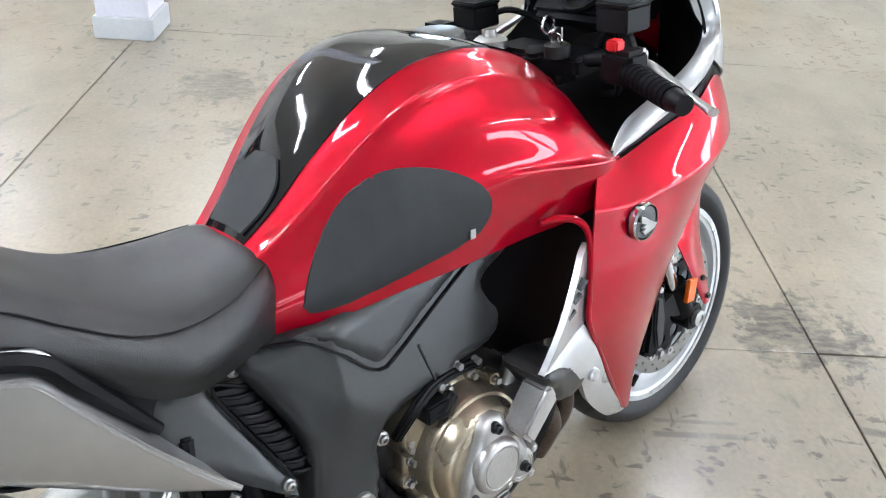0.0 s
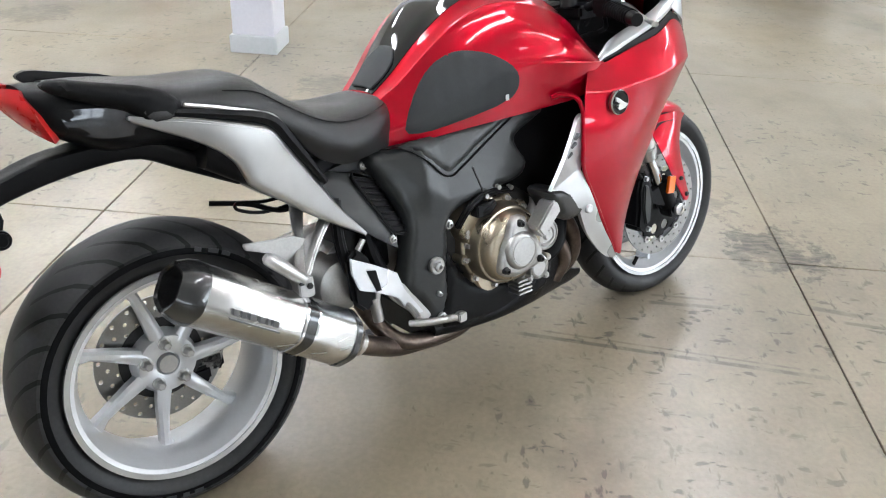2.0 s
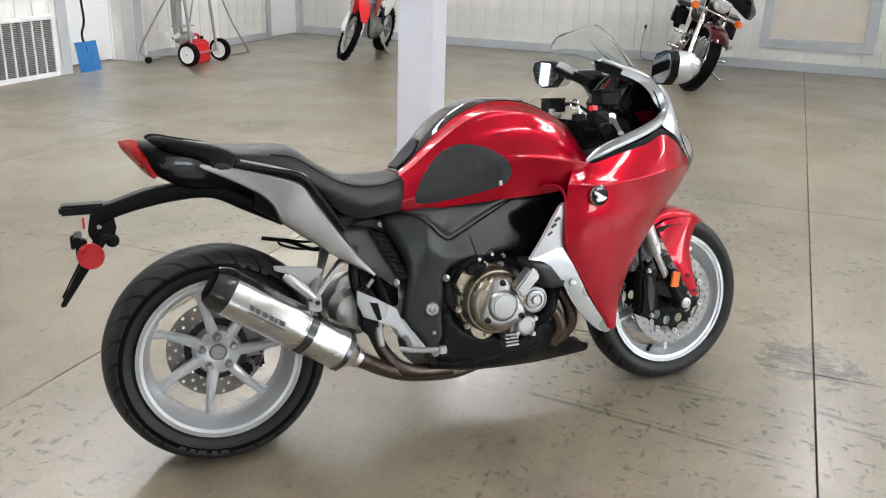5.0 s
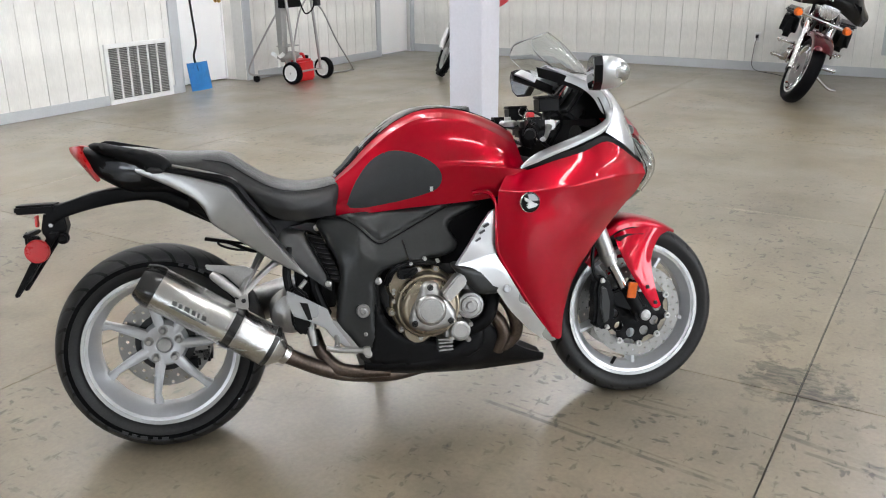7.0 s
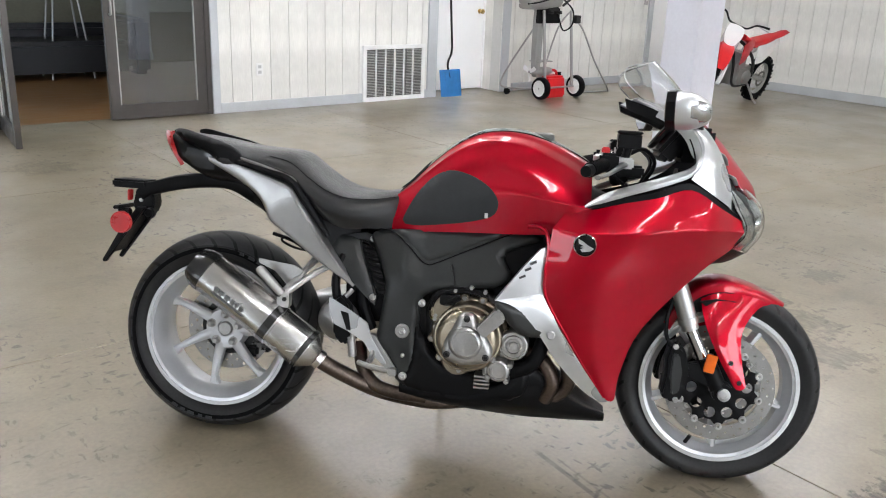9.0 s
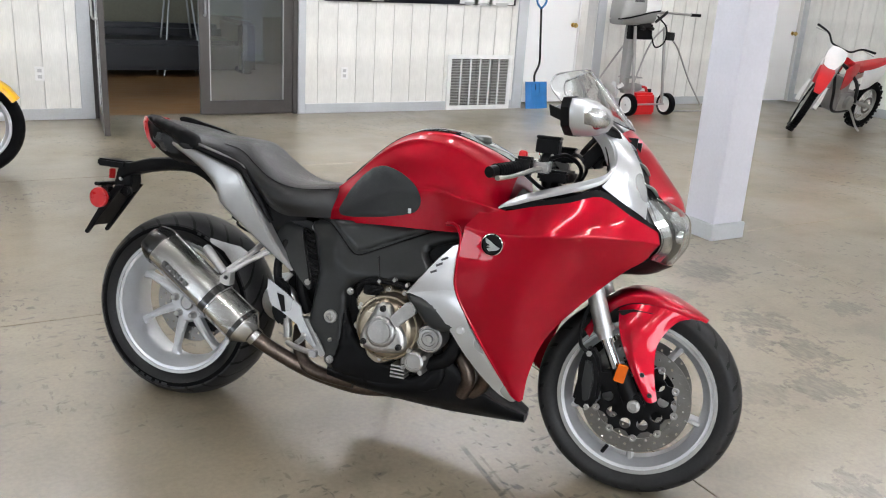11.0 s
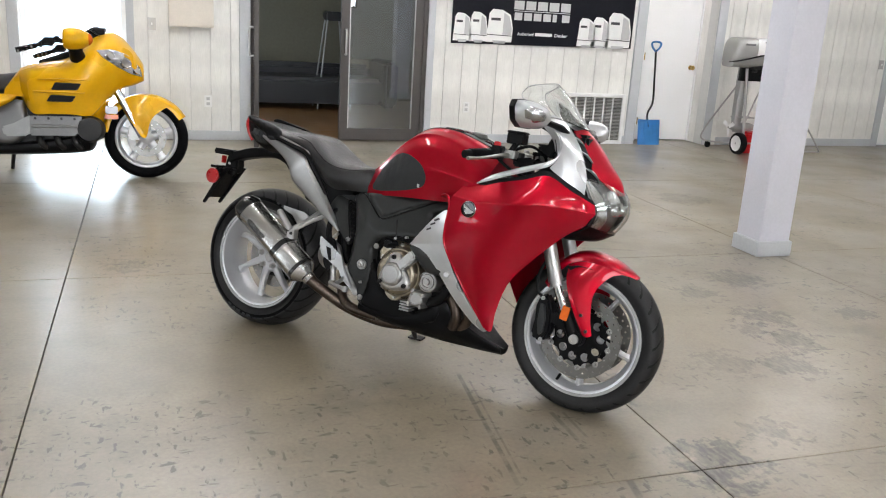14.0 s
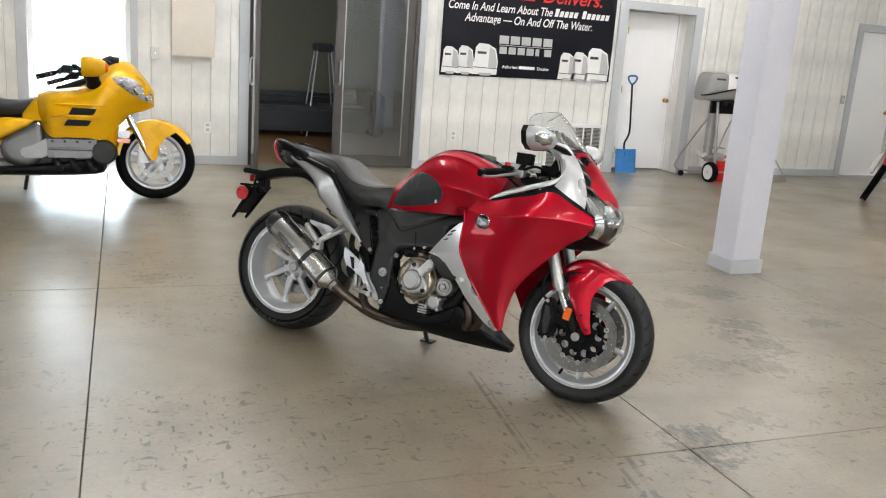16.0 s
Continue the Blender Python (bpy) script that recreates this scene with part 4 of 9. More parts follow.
def rim_shape(bead, width, seg=72, drop=0.02):
    """A rim barrel with two lips."""
    h = width / 2
    outer = [(bead + 0.006, -h), (bead + 0.012, -h + 0.004), (bead + 0.004, -h + 0.012), (bead - 0.012, -h + 0.016), (bead - 0.02, 0), (bead - 0.012, h - 0.016), (bead + 0.004, h - 0.012), (bead + 0.012, h - 0.004), (bead + 0.006, h)]
    inner = [(bead - 0.008, h - 0.003), (bead - 0.014, h - 0.02), (bead - drop - 0.008, h * 0.35), (bead - drop - 0.008, -h * 0.35), (bead - 0.014, -h + 0.02), (bead - 0.008, -h + 0.003)]
    return lathe(outer + inner, seg, "y", closed=True)


def rim_lip(bead, width, side=-1, seg=72):
    h = side * (width / 2 + 0.0015)
    return lathe([(bead + 0.001, h), (bead + 0.0125, h), (bead + 0.0135, h - side * 0.006), (bead + 0.001, h - side * 0.006)], seg, "y", closed=True)


def spoke(r0, r1, a, w0, w1, t0, t1, y0, y1, twist=0.0):
    """One arm from the hub to the barrel: widths in the wheel's plane, thicknesses across."""
    v, f = [], []
    for k in range(5):
        s = k / 4
        r, aa = r0 + (r1 - r0) * s, a + twist * s
        w, t, y = w0 + (w1 - w0) * s + (0.010 * max(0, s - 0.75) * 4 if k == 4 else 0), t0 + (t1 - t0) * s, y0 + (y1 - y0) * s
        c, d = math.cos(aa), math.sin(aa)
        for du, dy in ((-1, -0.55), (-0.45, -1), (0.45, -1), (1, -0.55), (1, 0.8), (-1, 0.8)):
            v.append((r * c - du * w / 2 * d, y + dy * t / 2, r * d + du * w / 2 * c))
    for k in range(4):
        for i in range(6):
            j = (i + 1) % 6
            f.append((k * 6 + i, k * 6 + j, k * 6 + 6 + j, k * 6 + 6 + i))
    f += [tuple(range(6)), tuple(reversed(range(24, 30)))]
    return v, f


# ---------------------------------------------------------------- the red sport tourer
bike = thing("motorcycle", pose(0.733, 0.677, 0.0, -10.2, 0, -46.8), "red sport-touring motorcycle with silver trim leaning on its side stand", "motorcycle")

# rear wheel
RW, FW = (0.0, 0.0, 0.312), (1.536, 0.0, 0.292)
rear = part("rear_wheel", rim_shape(0.218, 0.168), RIM, bike, "silver alloy rear wheel")
rear.location = RW
part("tyre", tyre_shape(0.3155, 0.190, 0.224), TREAD, rear, "black road tyre with slanted grooves")
part("rim_lip", rim_lip(0.218, 0.170), RIMLIP, rear)
part("sidewall_band", lathe([(0.262, -0.0950), (0.266, -0.0953), (0.280, -0.0925), (0.281, -0.0915), (0.262, -0.0935)], 60, "y", closed=True), RUBBER, rear)
hub_face = lathe([(0.0, -0.004), (0.024, -0.004), (0.026, -0.010), (0.03, -0.012), (0.062, -0.010), (0.070, 0.004), (0.072, 0.04), (0.0, 0.05)], 36, "y")
part("hub", hub_face, RIM, rear)
part("centre_cap", lathe([(0.0, -0.016), (0.020, -0.016), (0.0225, -0.011), (0.0225, 0.0)], 24, "y"), ALLOY, rear)
for i in range(7):
    part("spoke", spoke(0.05, 0.203, radians(90 + 9 + i * 360 / 7), 0.034, 0.015, 0.03, 0.03, 0.004, 0.002, 0.10), RIM, rear)
    part("spoke_fork", spoke(0.165, 0.206, radians(90 + 9 + i * 360 / 7) + 0.105, 0.012, 0.034, 0.026, 0.03, 0.002, 0.002, 0.04), RIM, rear)
for i in range(5):
    a = radians(90 + i * 72)
    part("lug_nut", join(lathe([(0.0125, 0), (0.0125, -0.006), (0.010, -0.008), (0.010, -0.020), (0.007, -0.023), (0, -0.023)], 6, "y", (0.047 * math.cos(a), -0.010, 0.047 * math.sin(a))), lathe([(0.0145, 0.002), (0.0145, -0.003), (0.0125, -0.004)], 16, "y", (0.047 * math.cos(a), -0.010, 0.047 * math.sin(a)))), ALLOY, rear)
part("brake_disc", disc_shape(0.086, 0.142, 40, 0.030, 0.005, 3), DISC, rear, "drilled rear brake disc")
part("disc_carrier", lathe([(0.06, 0.026), (0.092, 0.028), (0.092, 0.036), (0.06, 0.036)], 32, "y", closed=True), DARKMETAL, rear)
part("caliper", join(block(0.10, 0.065, -0.055, 0.075, 0.07, 0.05, m=pose(0, 0, 0)), block(0.075, 0.04, -0.075, 0.05, 0.04, 0.04)), BLACK, bike, "black rear brake caliper", 0.008).location = RW

# front wheel
front = part("front_wheel", rim_shape(0.218, 0.106), RIM, bike, "silver alloy front wheel")
front.location = FW
part("tyre", tyre_shape(0.2985, 0.120, 0.224), TREAD, front, "black road tyre with slanted grooves")
part("rim_lip", rim_lip(0.218, 0.108), RIMLIP, front)
part("hub", lathe([(0.030, -0.062), (0.040, -0.060), (0.040, 0.060), (0.030, 0.062)], 28, "y"), RIM, front)
for i in range(5):
    part("spoke", spoke(0.03, 0.203, radians(-90 + 2 + i * 72), 0.028, 0.014, 0.05, 0.05, 0, 0), RIM, front)
for s in (-1, 1):
    d = part("brake_disc", disc_shape(0.118, 0.158, 40, s * 0.066 - 0.0025, 0.005, 3), DISC, front, "drilled floating front brake disc")
    ring_of = lambda r, n, a0=0.0, cx=0.0, cz=0.0: [(cx + r * math.cos(a0 + 2 * math.pi * i / n), cz + r * math.sin(a0 + 2 * math.pi * i / n)) for i in range(n)]
    lobes = [((0.112 if i % 6 in (0, 1, 5) else 0.101) * math.cos(2 * math.pi * i / 60 + 0.388), (0.112 if i % 6 in (0, 1, 5) else 0.101) * math.sin(2 * math.pi * i / 60 + 0.388)) for i in range(60)]
    wells = [ring_of(0.0165, 14, 0, 0.079 * math.cos(2 * math.pi * i / 10 + 0.70), 0.079 * math.sin(2 * math.pi * i / 10 + 0.70)) for i in range(10)]
    part("disc_carrier", puffed(lobes, 0.068, s, 0.004, 0.002, 0.007, 0.012, 0, wells), BLACK, front, "black disc carrier with round holes")
    for i in range(10):
        a = 2 * math.pi * (i + 0.3) / 10 + 0.2
        part("bobbin", lathe([(0.0045, s * 0.0735), (0.0065, s * 0.0742), (0.0105, s * 0.0735), (0.011, s * 0.060), (0.0045, s * 0.060)], 14, "y", (0.117 * math.cos(a), 0, 0.117 * math.sin(a)), closed=True), ALLOY, front)
part("valve_stem", rod((-0.075, -0.03, -0.19), (-0.062, -0.035, -0.165), 0.006), BLACK, front)

# fork and front brakes
for s in (-1, 1):
    y = s * 0.112
    leg = part("fork_leg", join(rod((1.352, y, 0.68), (1.421, y, 0.494), 0.0265, seg=20), rod((1.418, y, 0.502), (1.424, y, 0.486), 0.029, seg=20), rod((1.423, y, 0.488), (1.431, y, 0.468), 0.024, seg=20)), ALLOY, bike, "silver fork tube")
    part("slider", rod((1.428, y, 0.476), (1.500, y, 0.330), 0.0165, seg=18), CHROME, leg)
    part("axle_clamp", join(rod((1.478, y, 0.392), (1.525, y, 0.300), 0.0255, seg=16), rod((1.536, y - 0.022, 0.292), (1.536, y + 0.022, 0.292), 0.031, seg=20), prism([(1.49, 0.385), (1.43, 0.37), (1.435, 0.33), (1.50, 0.305)], y - 0.012, y + 0.012)), BLACK, leg, "black cast axle clamp", 0.003)
    cal = part("caliper", prism([(1.376, 0.420), (1.398, 0.436), (1.420, 0.408), (1.436, 0.359), (1.434, 0.290), (1.412, 0.252), (1.380, 0.254), (1.360, 0.272), (1.368, 0.330), (1.366, 0.381)], s * 0.072, s * 0.132), BLACK, leg, "black radial front brake caliper", 0.009)
    part("caliper_bridge", prism([(1.385, 0.400), (1.405, 0.395), (1.416, 0.345), (1.412, 0.285), (1.392, 0.275), (1.382, 0.33)], s * 0.130, s * 0.139), GREYBLACK, cal, "", 0.004)
    bolt_parts("caliper_bolt", [(1.392, -s * 0.132, 0.418), (1.405, -s * 0.132, 0.262)], 0.007, 0.010, ALLOY, cal, s)
    part("brake_hose", tube([(1.40, s * 0.115, 0.41), (1.365, s * 0.13, 0.44), (1.36, s * 0.13, 0.50), (1.375, s * 0.115, 0.56)], 0.006, 8), BLACK, leg)
    part("reflector", block(1.489, s * 0.1475, 0.381, 0.030, 0.010, 0.052, m=pose(1.489, 0, 0.381, 0, 10, 0) @ pose(-1.489, 0, -0.381)), ORANGE, leg, "amber reflector", 0.002)
part("axle", join(rod((1.536, -0.146, 0.292), (1.536, 0.146, 0.292), 0.014, seg=16), lathe([(0.018, -0.137), (0.018, -0.147), (0.009, -0.149), (0.009, -0.143), (0, -0.143)], 18, "y", (1.536, 0, 0.292))), ALLOY, bike)

# front mudguard
arch = []
for k, (x, z, w) in enumerate(((1.355, 0.475, 0.060), (1.395, 0.545, 0.068), (1.455, 0.597, 0.075), (1.525, 0.613, 0.076), (1.60, 0.598, 0.070), (1.66, 0.572, 0.050), (1.705, 0.545, 0.018))):
    nx, nz = x - 1.536, z - 0.292
    n = math.hypot(nx, nz)
    nx, nz = nx / n, nz / n
    arch.append([(x - nx * 0.035, w, z - nz * 0.035), (x - nx * 0.010, w * 0.95, z - nz * 0.010), (x, w * 0.6, z), (x + nx * 0.004, 0, z + nz * 0.004), (x, -w * 0.6, z), (x - nx * 0.010, -w * 0.95, z - nz * 0.010), (x - nx * 0.035, -w, z - nz * 0.035)])
fender = part("front_mudguard", sheet(arch, 0.003, 4, (1.53, 0, 5)), RED, bike, "red front mudguard")
for s in (-1, 1):
    g = [[(1.455, s * 0.082, 0.555), (1.50, s * 0.090, 0.575), (1.58, s * 0.088, 0.575), (1.655, s * 0.062, 0.552)], [(1.463, s * 0.115, 0.505), (1.50, s * 0.118, 0.515), (1.555, s * 0.108, 0.525), (1.615, s * 0.080, 0.535)], [(1.487, s * 0.132, 0.445), (1.51, s * 0.134, 0.445), (1.545, s * 0.124, 0.45), (1.575, s * 0.108, 0.47)], [(1.525, s * 0.137, 0.375), (1.54, s * 0.139, 0.372), (1.56, s * 0.134, 0.375), (1.58, s * 0.124, 0.385)], [(1.563, s * 0.137, 0.315), (1.572, s * 0.138, 0.310), (1.585, s * 0.136, 0.310), (1.597, s * 0.131, 0.318)]]
    part("side_blade", sheet(g, 0.003, 4, (1.53, s * 9, 0.4)), RED, fender, "red mudguard side blade")
    bolt_parts("bolt", [(1.547, -s * 0.137, 0.385), (1.575, -s * 0.137, 0.330)], 0.006, 0.006, DARKMETAL, fender, s)
    part("slot", prism([(1.452, 0.548), (1.495, 0.560), (1.555, 0.557), (1.512, 0.541), (1.466, 0.538)], s * 0.086, s * 0.1005), BLACK, fender)

# ---- tank
TANK = [
    (0.545, [(0, 0.792), (0.040, 0.790), (0.072, 0.780), (0.100, 0.755), (0.112, 0.715), (0.110, 0.684)]),
    (0.60, [(0, 0.844), (0.052, 0.840), (0.092, 0.822), (0.126, 0.782), (0.140, 0.730), (0.134, 0.689)]),
    (0.66, [(0, 0.908), (0.066, 0.902), (0.112, 0.877), (0.148, 0.824), (0.160, 0.755), (0.150, 0.694)]),
    (0.73, [(0, 0.964), (0.080, 0.958), (0.132, 0.930), (0.168, 0.870), (0.177, 0.785), (0.164, 0.700)]),
    (0.80, [(0, 0.996), (0.092, 0.991), (0.148, 0.962), (0.185, 0.898), (0.192, 0.800), (0.178, 0.705)]),
    (0.87, [(0, 1.004), (0.100, 0.999), (0.160, 0.968), (0.201, 0.902), (0.207, 0.805), (0.194, 0.709)]),
    (0.94, [(0, 0.996), (0.102, 0.990), (0.168, 0.956), (0.213, 0.890), (0.222, 0.803), (0.210, 0.713)]),
    (1.01, [(0, 0.972), (0.098, 0.966), (0.170, 0.928), (0.220, 0.868), (0.240, 0.798), (0.234, 0.722)]),
    (1.065, [(0, 0.946), (0.088, 0.940), (0.160, 0.900), (0.215, 0.848), (0.248, 0.795), (0.252, 0.738)]),
    (1.115, [(0, 0.915), (0.075, 0.910), (0.140, 0.868), (0.190, 0.826), (0.236, 0.790), (0.256, 0.752)]),
]


def creased(x, half):
    """A section with a shoulder crease that fades towards the front, and a lower crease that grows there and tucks under."""
    p = np.array(half, float)
    at = lambda u: np.array((np.interp(u, range(6), p[:, 0]), np.interp(u, range(6), p[:, 1])))
    k1, k2 = 1 - min(1.0, max(0.0, (x - 0.78) / 0.10)), min(1.0, max(0.0, (x - 0.82) / 0.14))
    s1 = at(2.05) + k1 * np.array((0.007, 0.005))
    s2 = at(3.75) + k2 * np.array((0.007, 0.0))
    low = p[5] - np.array((0.016 * k2, 0.0))
    chord = lambda u, a, b, t, k: tuple(at(u) * (1 - k) + (a + (b - a) * t) * k)
    return [tuple(p[0]), tuple(p[1]), chord(1.55, p[1], s1, 0.55, k1 * 0.6), chord(1.9, p[1], s1, 0.88, k1), tuple(s1), chord(2.2, s1, s2, 0.12, k1), chord(2.9, s1, s2, 0.5, 0.3 * k1), chord(3.55, s1, s2, 0.9, k2), tuple(s2), chord(4.0, s2, low, 0.15, k2), tuple(low)]


TANK = [(x, creased(x, half)) for x, half in TANK]
part("fuel_tank", hull(TANK, 6), RED, bike, "candy-red fuel tank", angle=50)
tank_grid = grown([[(x, w, z) for w, z in half] for x, half in TANK], 8)


def tank_w(x, z, lift=0.004):
    """How far out the tank's side lies at x and z."""
    i = int(np.abs(tank_grid[:, 0, 0] - x).argmin())
    row = tank_grid[i]
    low = row[int(row.shape[0] * 0.30):]
    return float(low[np.abs(low[:, 2] - z).argmin(), 1]) + lift


def tank_top(x, u, lift=0.003):
    i = int(np.abs(tank_grid[:, 0, 0] - x).argmin())
    row = tank_grid[i]
    k = int(np.abs(row[:, 1] - abs(u)).argmin())
    return (x, u, float(row[k, 2]) + lift)


stripe = []
for x, hw in ((0.552, 0.050), (0.60, 0.064), (0.66, 0.080), (0.73, 0.096), (0.80, 0.108), (0.87, 0.114), (0.94, 0.112), (1.0, 0.100), (1.06, 0.076), (1.105, 0.055)):
    stripe.append([tank_top(x, -hw * c) for c in (-1, -0.6, -0.2, 0.2, 0.6, 1)])
part("tank_top_panel", sheet(stripe, 0.005, 3, (0.8, 0, 9)), BLACKGLOSS, bike, "gloss black tank top panel")
pad0 = [[tank_top(x, -w * c, 0.007) for c in (-1, 0, 1)] for x, w in ((0.556, 0.040), (0.585, 0.050), (0.612, 0.050), (0.634, 0.026))]
part("tank_pad", sheet(pad0, 0.004, 3, (0.5, 0, 9)), PADGREY, bike, "dark rubber tank pad")
part("filler_cap", lathe([(0, 0.006), (0.034, 0.006), (0.044, 0.001), (0.047, -0.014), (0, -0.014)], 40, "z", tuple(np.array(tank_top(0.955, 0)) - (0, 0, 0.001))), ENGINEGREY, bike, "round grey filler cap")
for s in (-1, 1):
    # knee pads follow the tank's side
    pad = [(0.576, 0.712), (0.590, 0.752), (0.618, 0.803), (0.655, 0.848), (0.690, 0.870), (0.720, 0.878), (0.760, 0.873), (0.800, 0.859), (0.838, 0.835), (0.858, 0.808), (0.861, 0.782), (0.848, 0.758), (0.82, 0.746), (0.76, 0.730), (0.69, 0.718), (0.62, 0.708)]
    part("knee_pad", puffed(pad, lambda x, z: tank_w(x, z, 0.0045), s, 0.004, 0.002, 0.006, 0.014), PADGREY, bike, "charcoal rubber knee pad")
    part("pad_mark", block(0.828, s * (tank_w(0.828, 0.758) + 0.001), 0.758, 0.009, 0.003, 0.014), GREYINK, bike)

# ---- seat and tail
SEAT = [
    (0.575, [(0, 0.788), (0.04, 0.786), (0.070, 0.772), (0.082, 0.745), (0.082, 0.700)]),
    (0.550, [(0, 0.797), (0.060, 0.795), (0.100, 0.780), (0.114, 0.745), (0.108, 0.690)]),
    (0.48, [(0, 0.788), (0.08, 0.788), (0.135, 0.770), (0.152, 0.730), (0.138, 0.688)]),
    (0.41, [(0, 0.795), (0.09, 0.792), (0.152, 0.772), (0.172, 0.728), (0.150, 0.684)]),
    (0.35, [(0, 0.816), (0.10, 0.812), (0.155, 0.790), (0.168, 0.745), (0.150, 0.708)]),
    (0.29, [(0, 0.855), (0.10, 0.850), (0.145, 0.826), (0.160, 0.790), (0.148, 0.766)]),
    (0.235, [(0, 0.893), (0.09, 0.889), (0.134, 0.862), (0.152, 0.830), (0.142, 0.812)]),
    (0.17, [(0, 0.901), (0.09, 0.896), (0.130, 0.876), (0.146, 0.852), (0.136, 0.836)]),
    (0.08, [(0, 0.905), (0.085, 0.901), (0.122, 0.884), (0.134, 0.866), (0.126, 0.852)]),
    (-0.03, [(0, 0.922), (0.075, 0.918), (0.104, 0.902), (0.112, 0.886), (0.106, 0.874)]),
    (-0.115, [(0, 0.930), (0.055, 0.926), (0.075, 0.914), (0.080, 0.902), (0.076, 0.894)]),
]
seat = part("seat", hull(SEAT, 4), VINYL, bike, "black vinyl stepped dual seat")
seam = []
for x, half in SEAT[1:8]:
    seam.append((x, -half[2][0] - 0.001, half[2][1] + 0.003))
part("piping", tube(seam, 0.0015, 6), BLACK, seat)
part("piping", tube([(x, -y, z) for x, y, z in seam], 0.0015, 6), BLACK, seat)

TAIL = [
    (0.16, [(0, 0.84), (0.10, 0.84), (0.130, 0.82), (0.12, 0.77), (0.06, 0.74)]),
    (0.06, [(0, 0.88), (0.10, 0.875), (0.134, 0.85), (0.118, 0.81), (0.06, 0.785)]),
    (-0.04, [(0, 0.905), (0.090, 0.90), (0.118, 0.87), (0.108, 0.815), (0.05, 0.792)]),
    (-0.11, [(0, 0.925), (0.070, 0.920), (0.100, 0.895), (0.096, 0.845), (0.04, 0.825)]),
    (-0.165, [(0, 0.930), (0.050, 0.927), (0.068, 0.912), (0.060, 0.875), (0.02, 0.862)]),
]
part("tail_cowl", hull(TAIL, 4), BLACK, bike, "black tail cowl")
for s in (-1, 1):
    g = [[(-0.212, s * 0.010, 0.930), (-0.190, s * 0.046, 0.934), (-0.170, s * 0.066, 0.930)], [(-0.207, s * 0.014, 0.912), (-0.182, s * 0.066, 0.905), (-0.160, s * 0.086, 0.897)], [(-0.188, s * 0.016, 0.885), (-0.166, s * 0.066, 0.870), (-0.147, s * 0.088, 0.862)], [(-0.160, s * 0.016, 0.850), (-0.146, s * 0.055, 0.838), (-0.132, s * 0.074, 0.828)]]
    part("tail_light", sheet(g, 0.012, 3, (-1, s * 0.4, 0.9)), REDLENS, bike, "red tail light lens")
    g = [[(-0.122, s * 0.094, 0.888), (-0.06, s * 0.121, 0.885), (0.02, s * 0.132, 0.868)], [(-0.116, s * 0.101, 0.865), (-0.05, s * 0.124, 0.858), (0.03, s * 0.130, 0.848)], [(-0.105, s * 0.097, 0.842), (-0.05, s * 0.116, 0.828), (0.02, s * 0.122, 0.826)]]
    part("turn_signal", sheet(g, 0.006, 3, (-0.1, s * 9, 0.86)), SMOKED, bike, "smoked rear turn signal")
    rail = part("grab_rail", puffed([(-0.142, 0.938), (-0.118, 0.944), (-0.06, 0.930), (0.04, 0.908), (0.078, 0.884), (0.086, 0.862), (0.064, 0.838), (0.016, 0.842), (-0.006, 0.868), (-0.05, 0.886), (-0.11, 0.910), (-0.138, 0.926)], lambda x, z: 0.150 - 0.22 * max(0, 0.02 - x), s, 0.012, 0.012, 0.034, 0.012), BLACK, bike, "black cast grab rail", angle=55)
    part("rail_recess", puffed([(0.006, 0.874), (0.050, 0.868), (0.066, 0.856), (0.056, 0.846), (0.022, 0.849)], 0.1515, s, 0.004, 0.003, 0.006, 0.008), DARKMETAL, rail)
    top = [(-0.018, 0.138, 0.863), (0.02, 0.144, 0.857), (0.08, 0.152, 0.851), (0.16, 0.159, 0.832), (0.235, 0.163, 0.811), (0.256, 0.164, 0.803), (0.270, 0.164, 0.790), (0.290, 0.162, 0.757), (0.35, 0.154, 0.657), (0.40, 0.147, 0.580), (0.445, 0.141, 0.514)]
    low = [(-0.012, 0.851), (0.03, 0.830), (0.085, 0.802), (0.132, 0.772), (0.156, 0.748), (0.166, 0.732), (0.176, 0.708), (0.190, 0.686), (0.262, 0.632), (0.34, 0.575), (0.442, 0.511)]
    strake = lambda k, out: [(x + (u - x) * k, s * (w + out), z + (v - z) * k) for (x, w, z), (u, v) in zip(top, low)]
    part("side_rail_cover", sheet([strake(0, -0.024), strake(0.16, -0.002), strake(0.18, 0.0), strake(0.22, 0.0005), strake(0.60, 0.001), strake(0.94, -0.001), strake(1, -0.010)], 0.004, 4, (0.2, s * 9, 0.7)), DARKSILVER, bike, "silver-grey tail side panel")
    part("rail_strip", tube([(0.086, s * 0.146, 0.868), (0.16, s * 0.152, 0.849), (0.238, s * 0.156, 0.825), (0.258, s * 0.158, 0.814), (0.272, s * 0.158, 0.796)], [0.004, 0.0045, 0.0045, 0.004, 0.002], 6), DARKSILVER, bike, "bright silver edge strip")
    part("seat_skirt", tube([(0.06, s * 0.138, 0.858), (0.16, s * 0.148, 0.838), (0.245, s * 0.153, 0.812), (0.285, s * 0.150, 0.762), (0.36, s * 0.138, 0.655)], [0.008, 0.012, 0.014, 0.014, 0.008], 8), BLACK, bike)
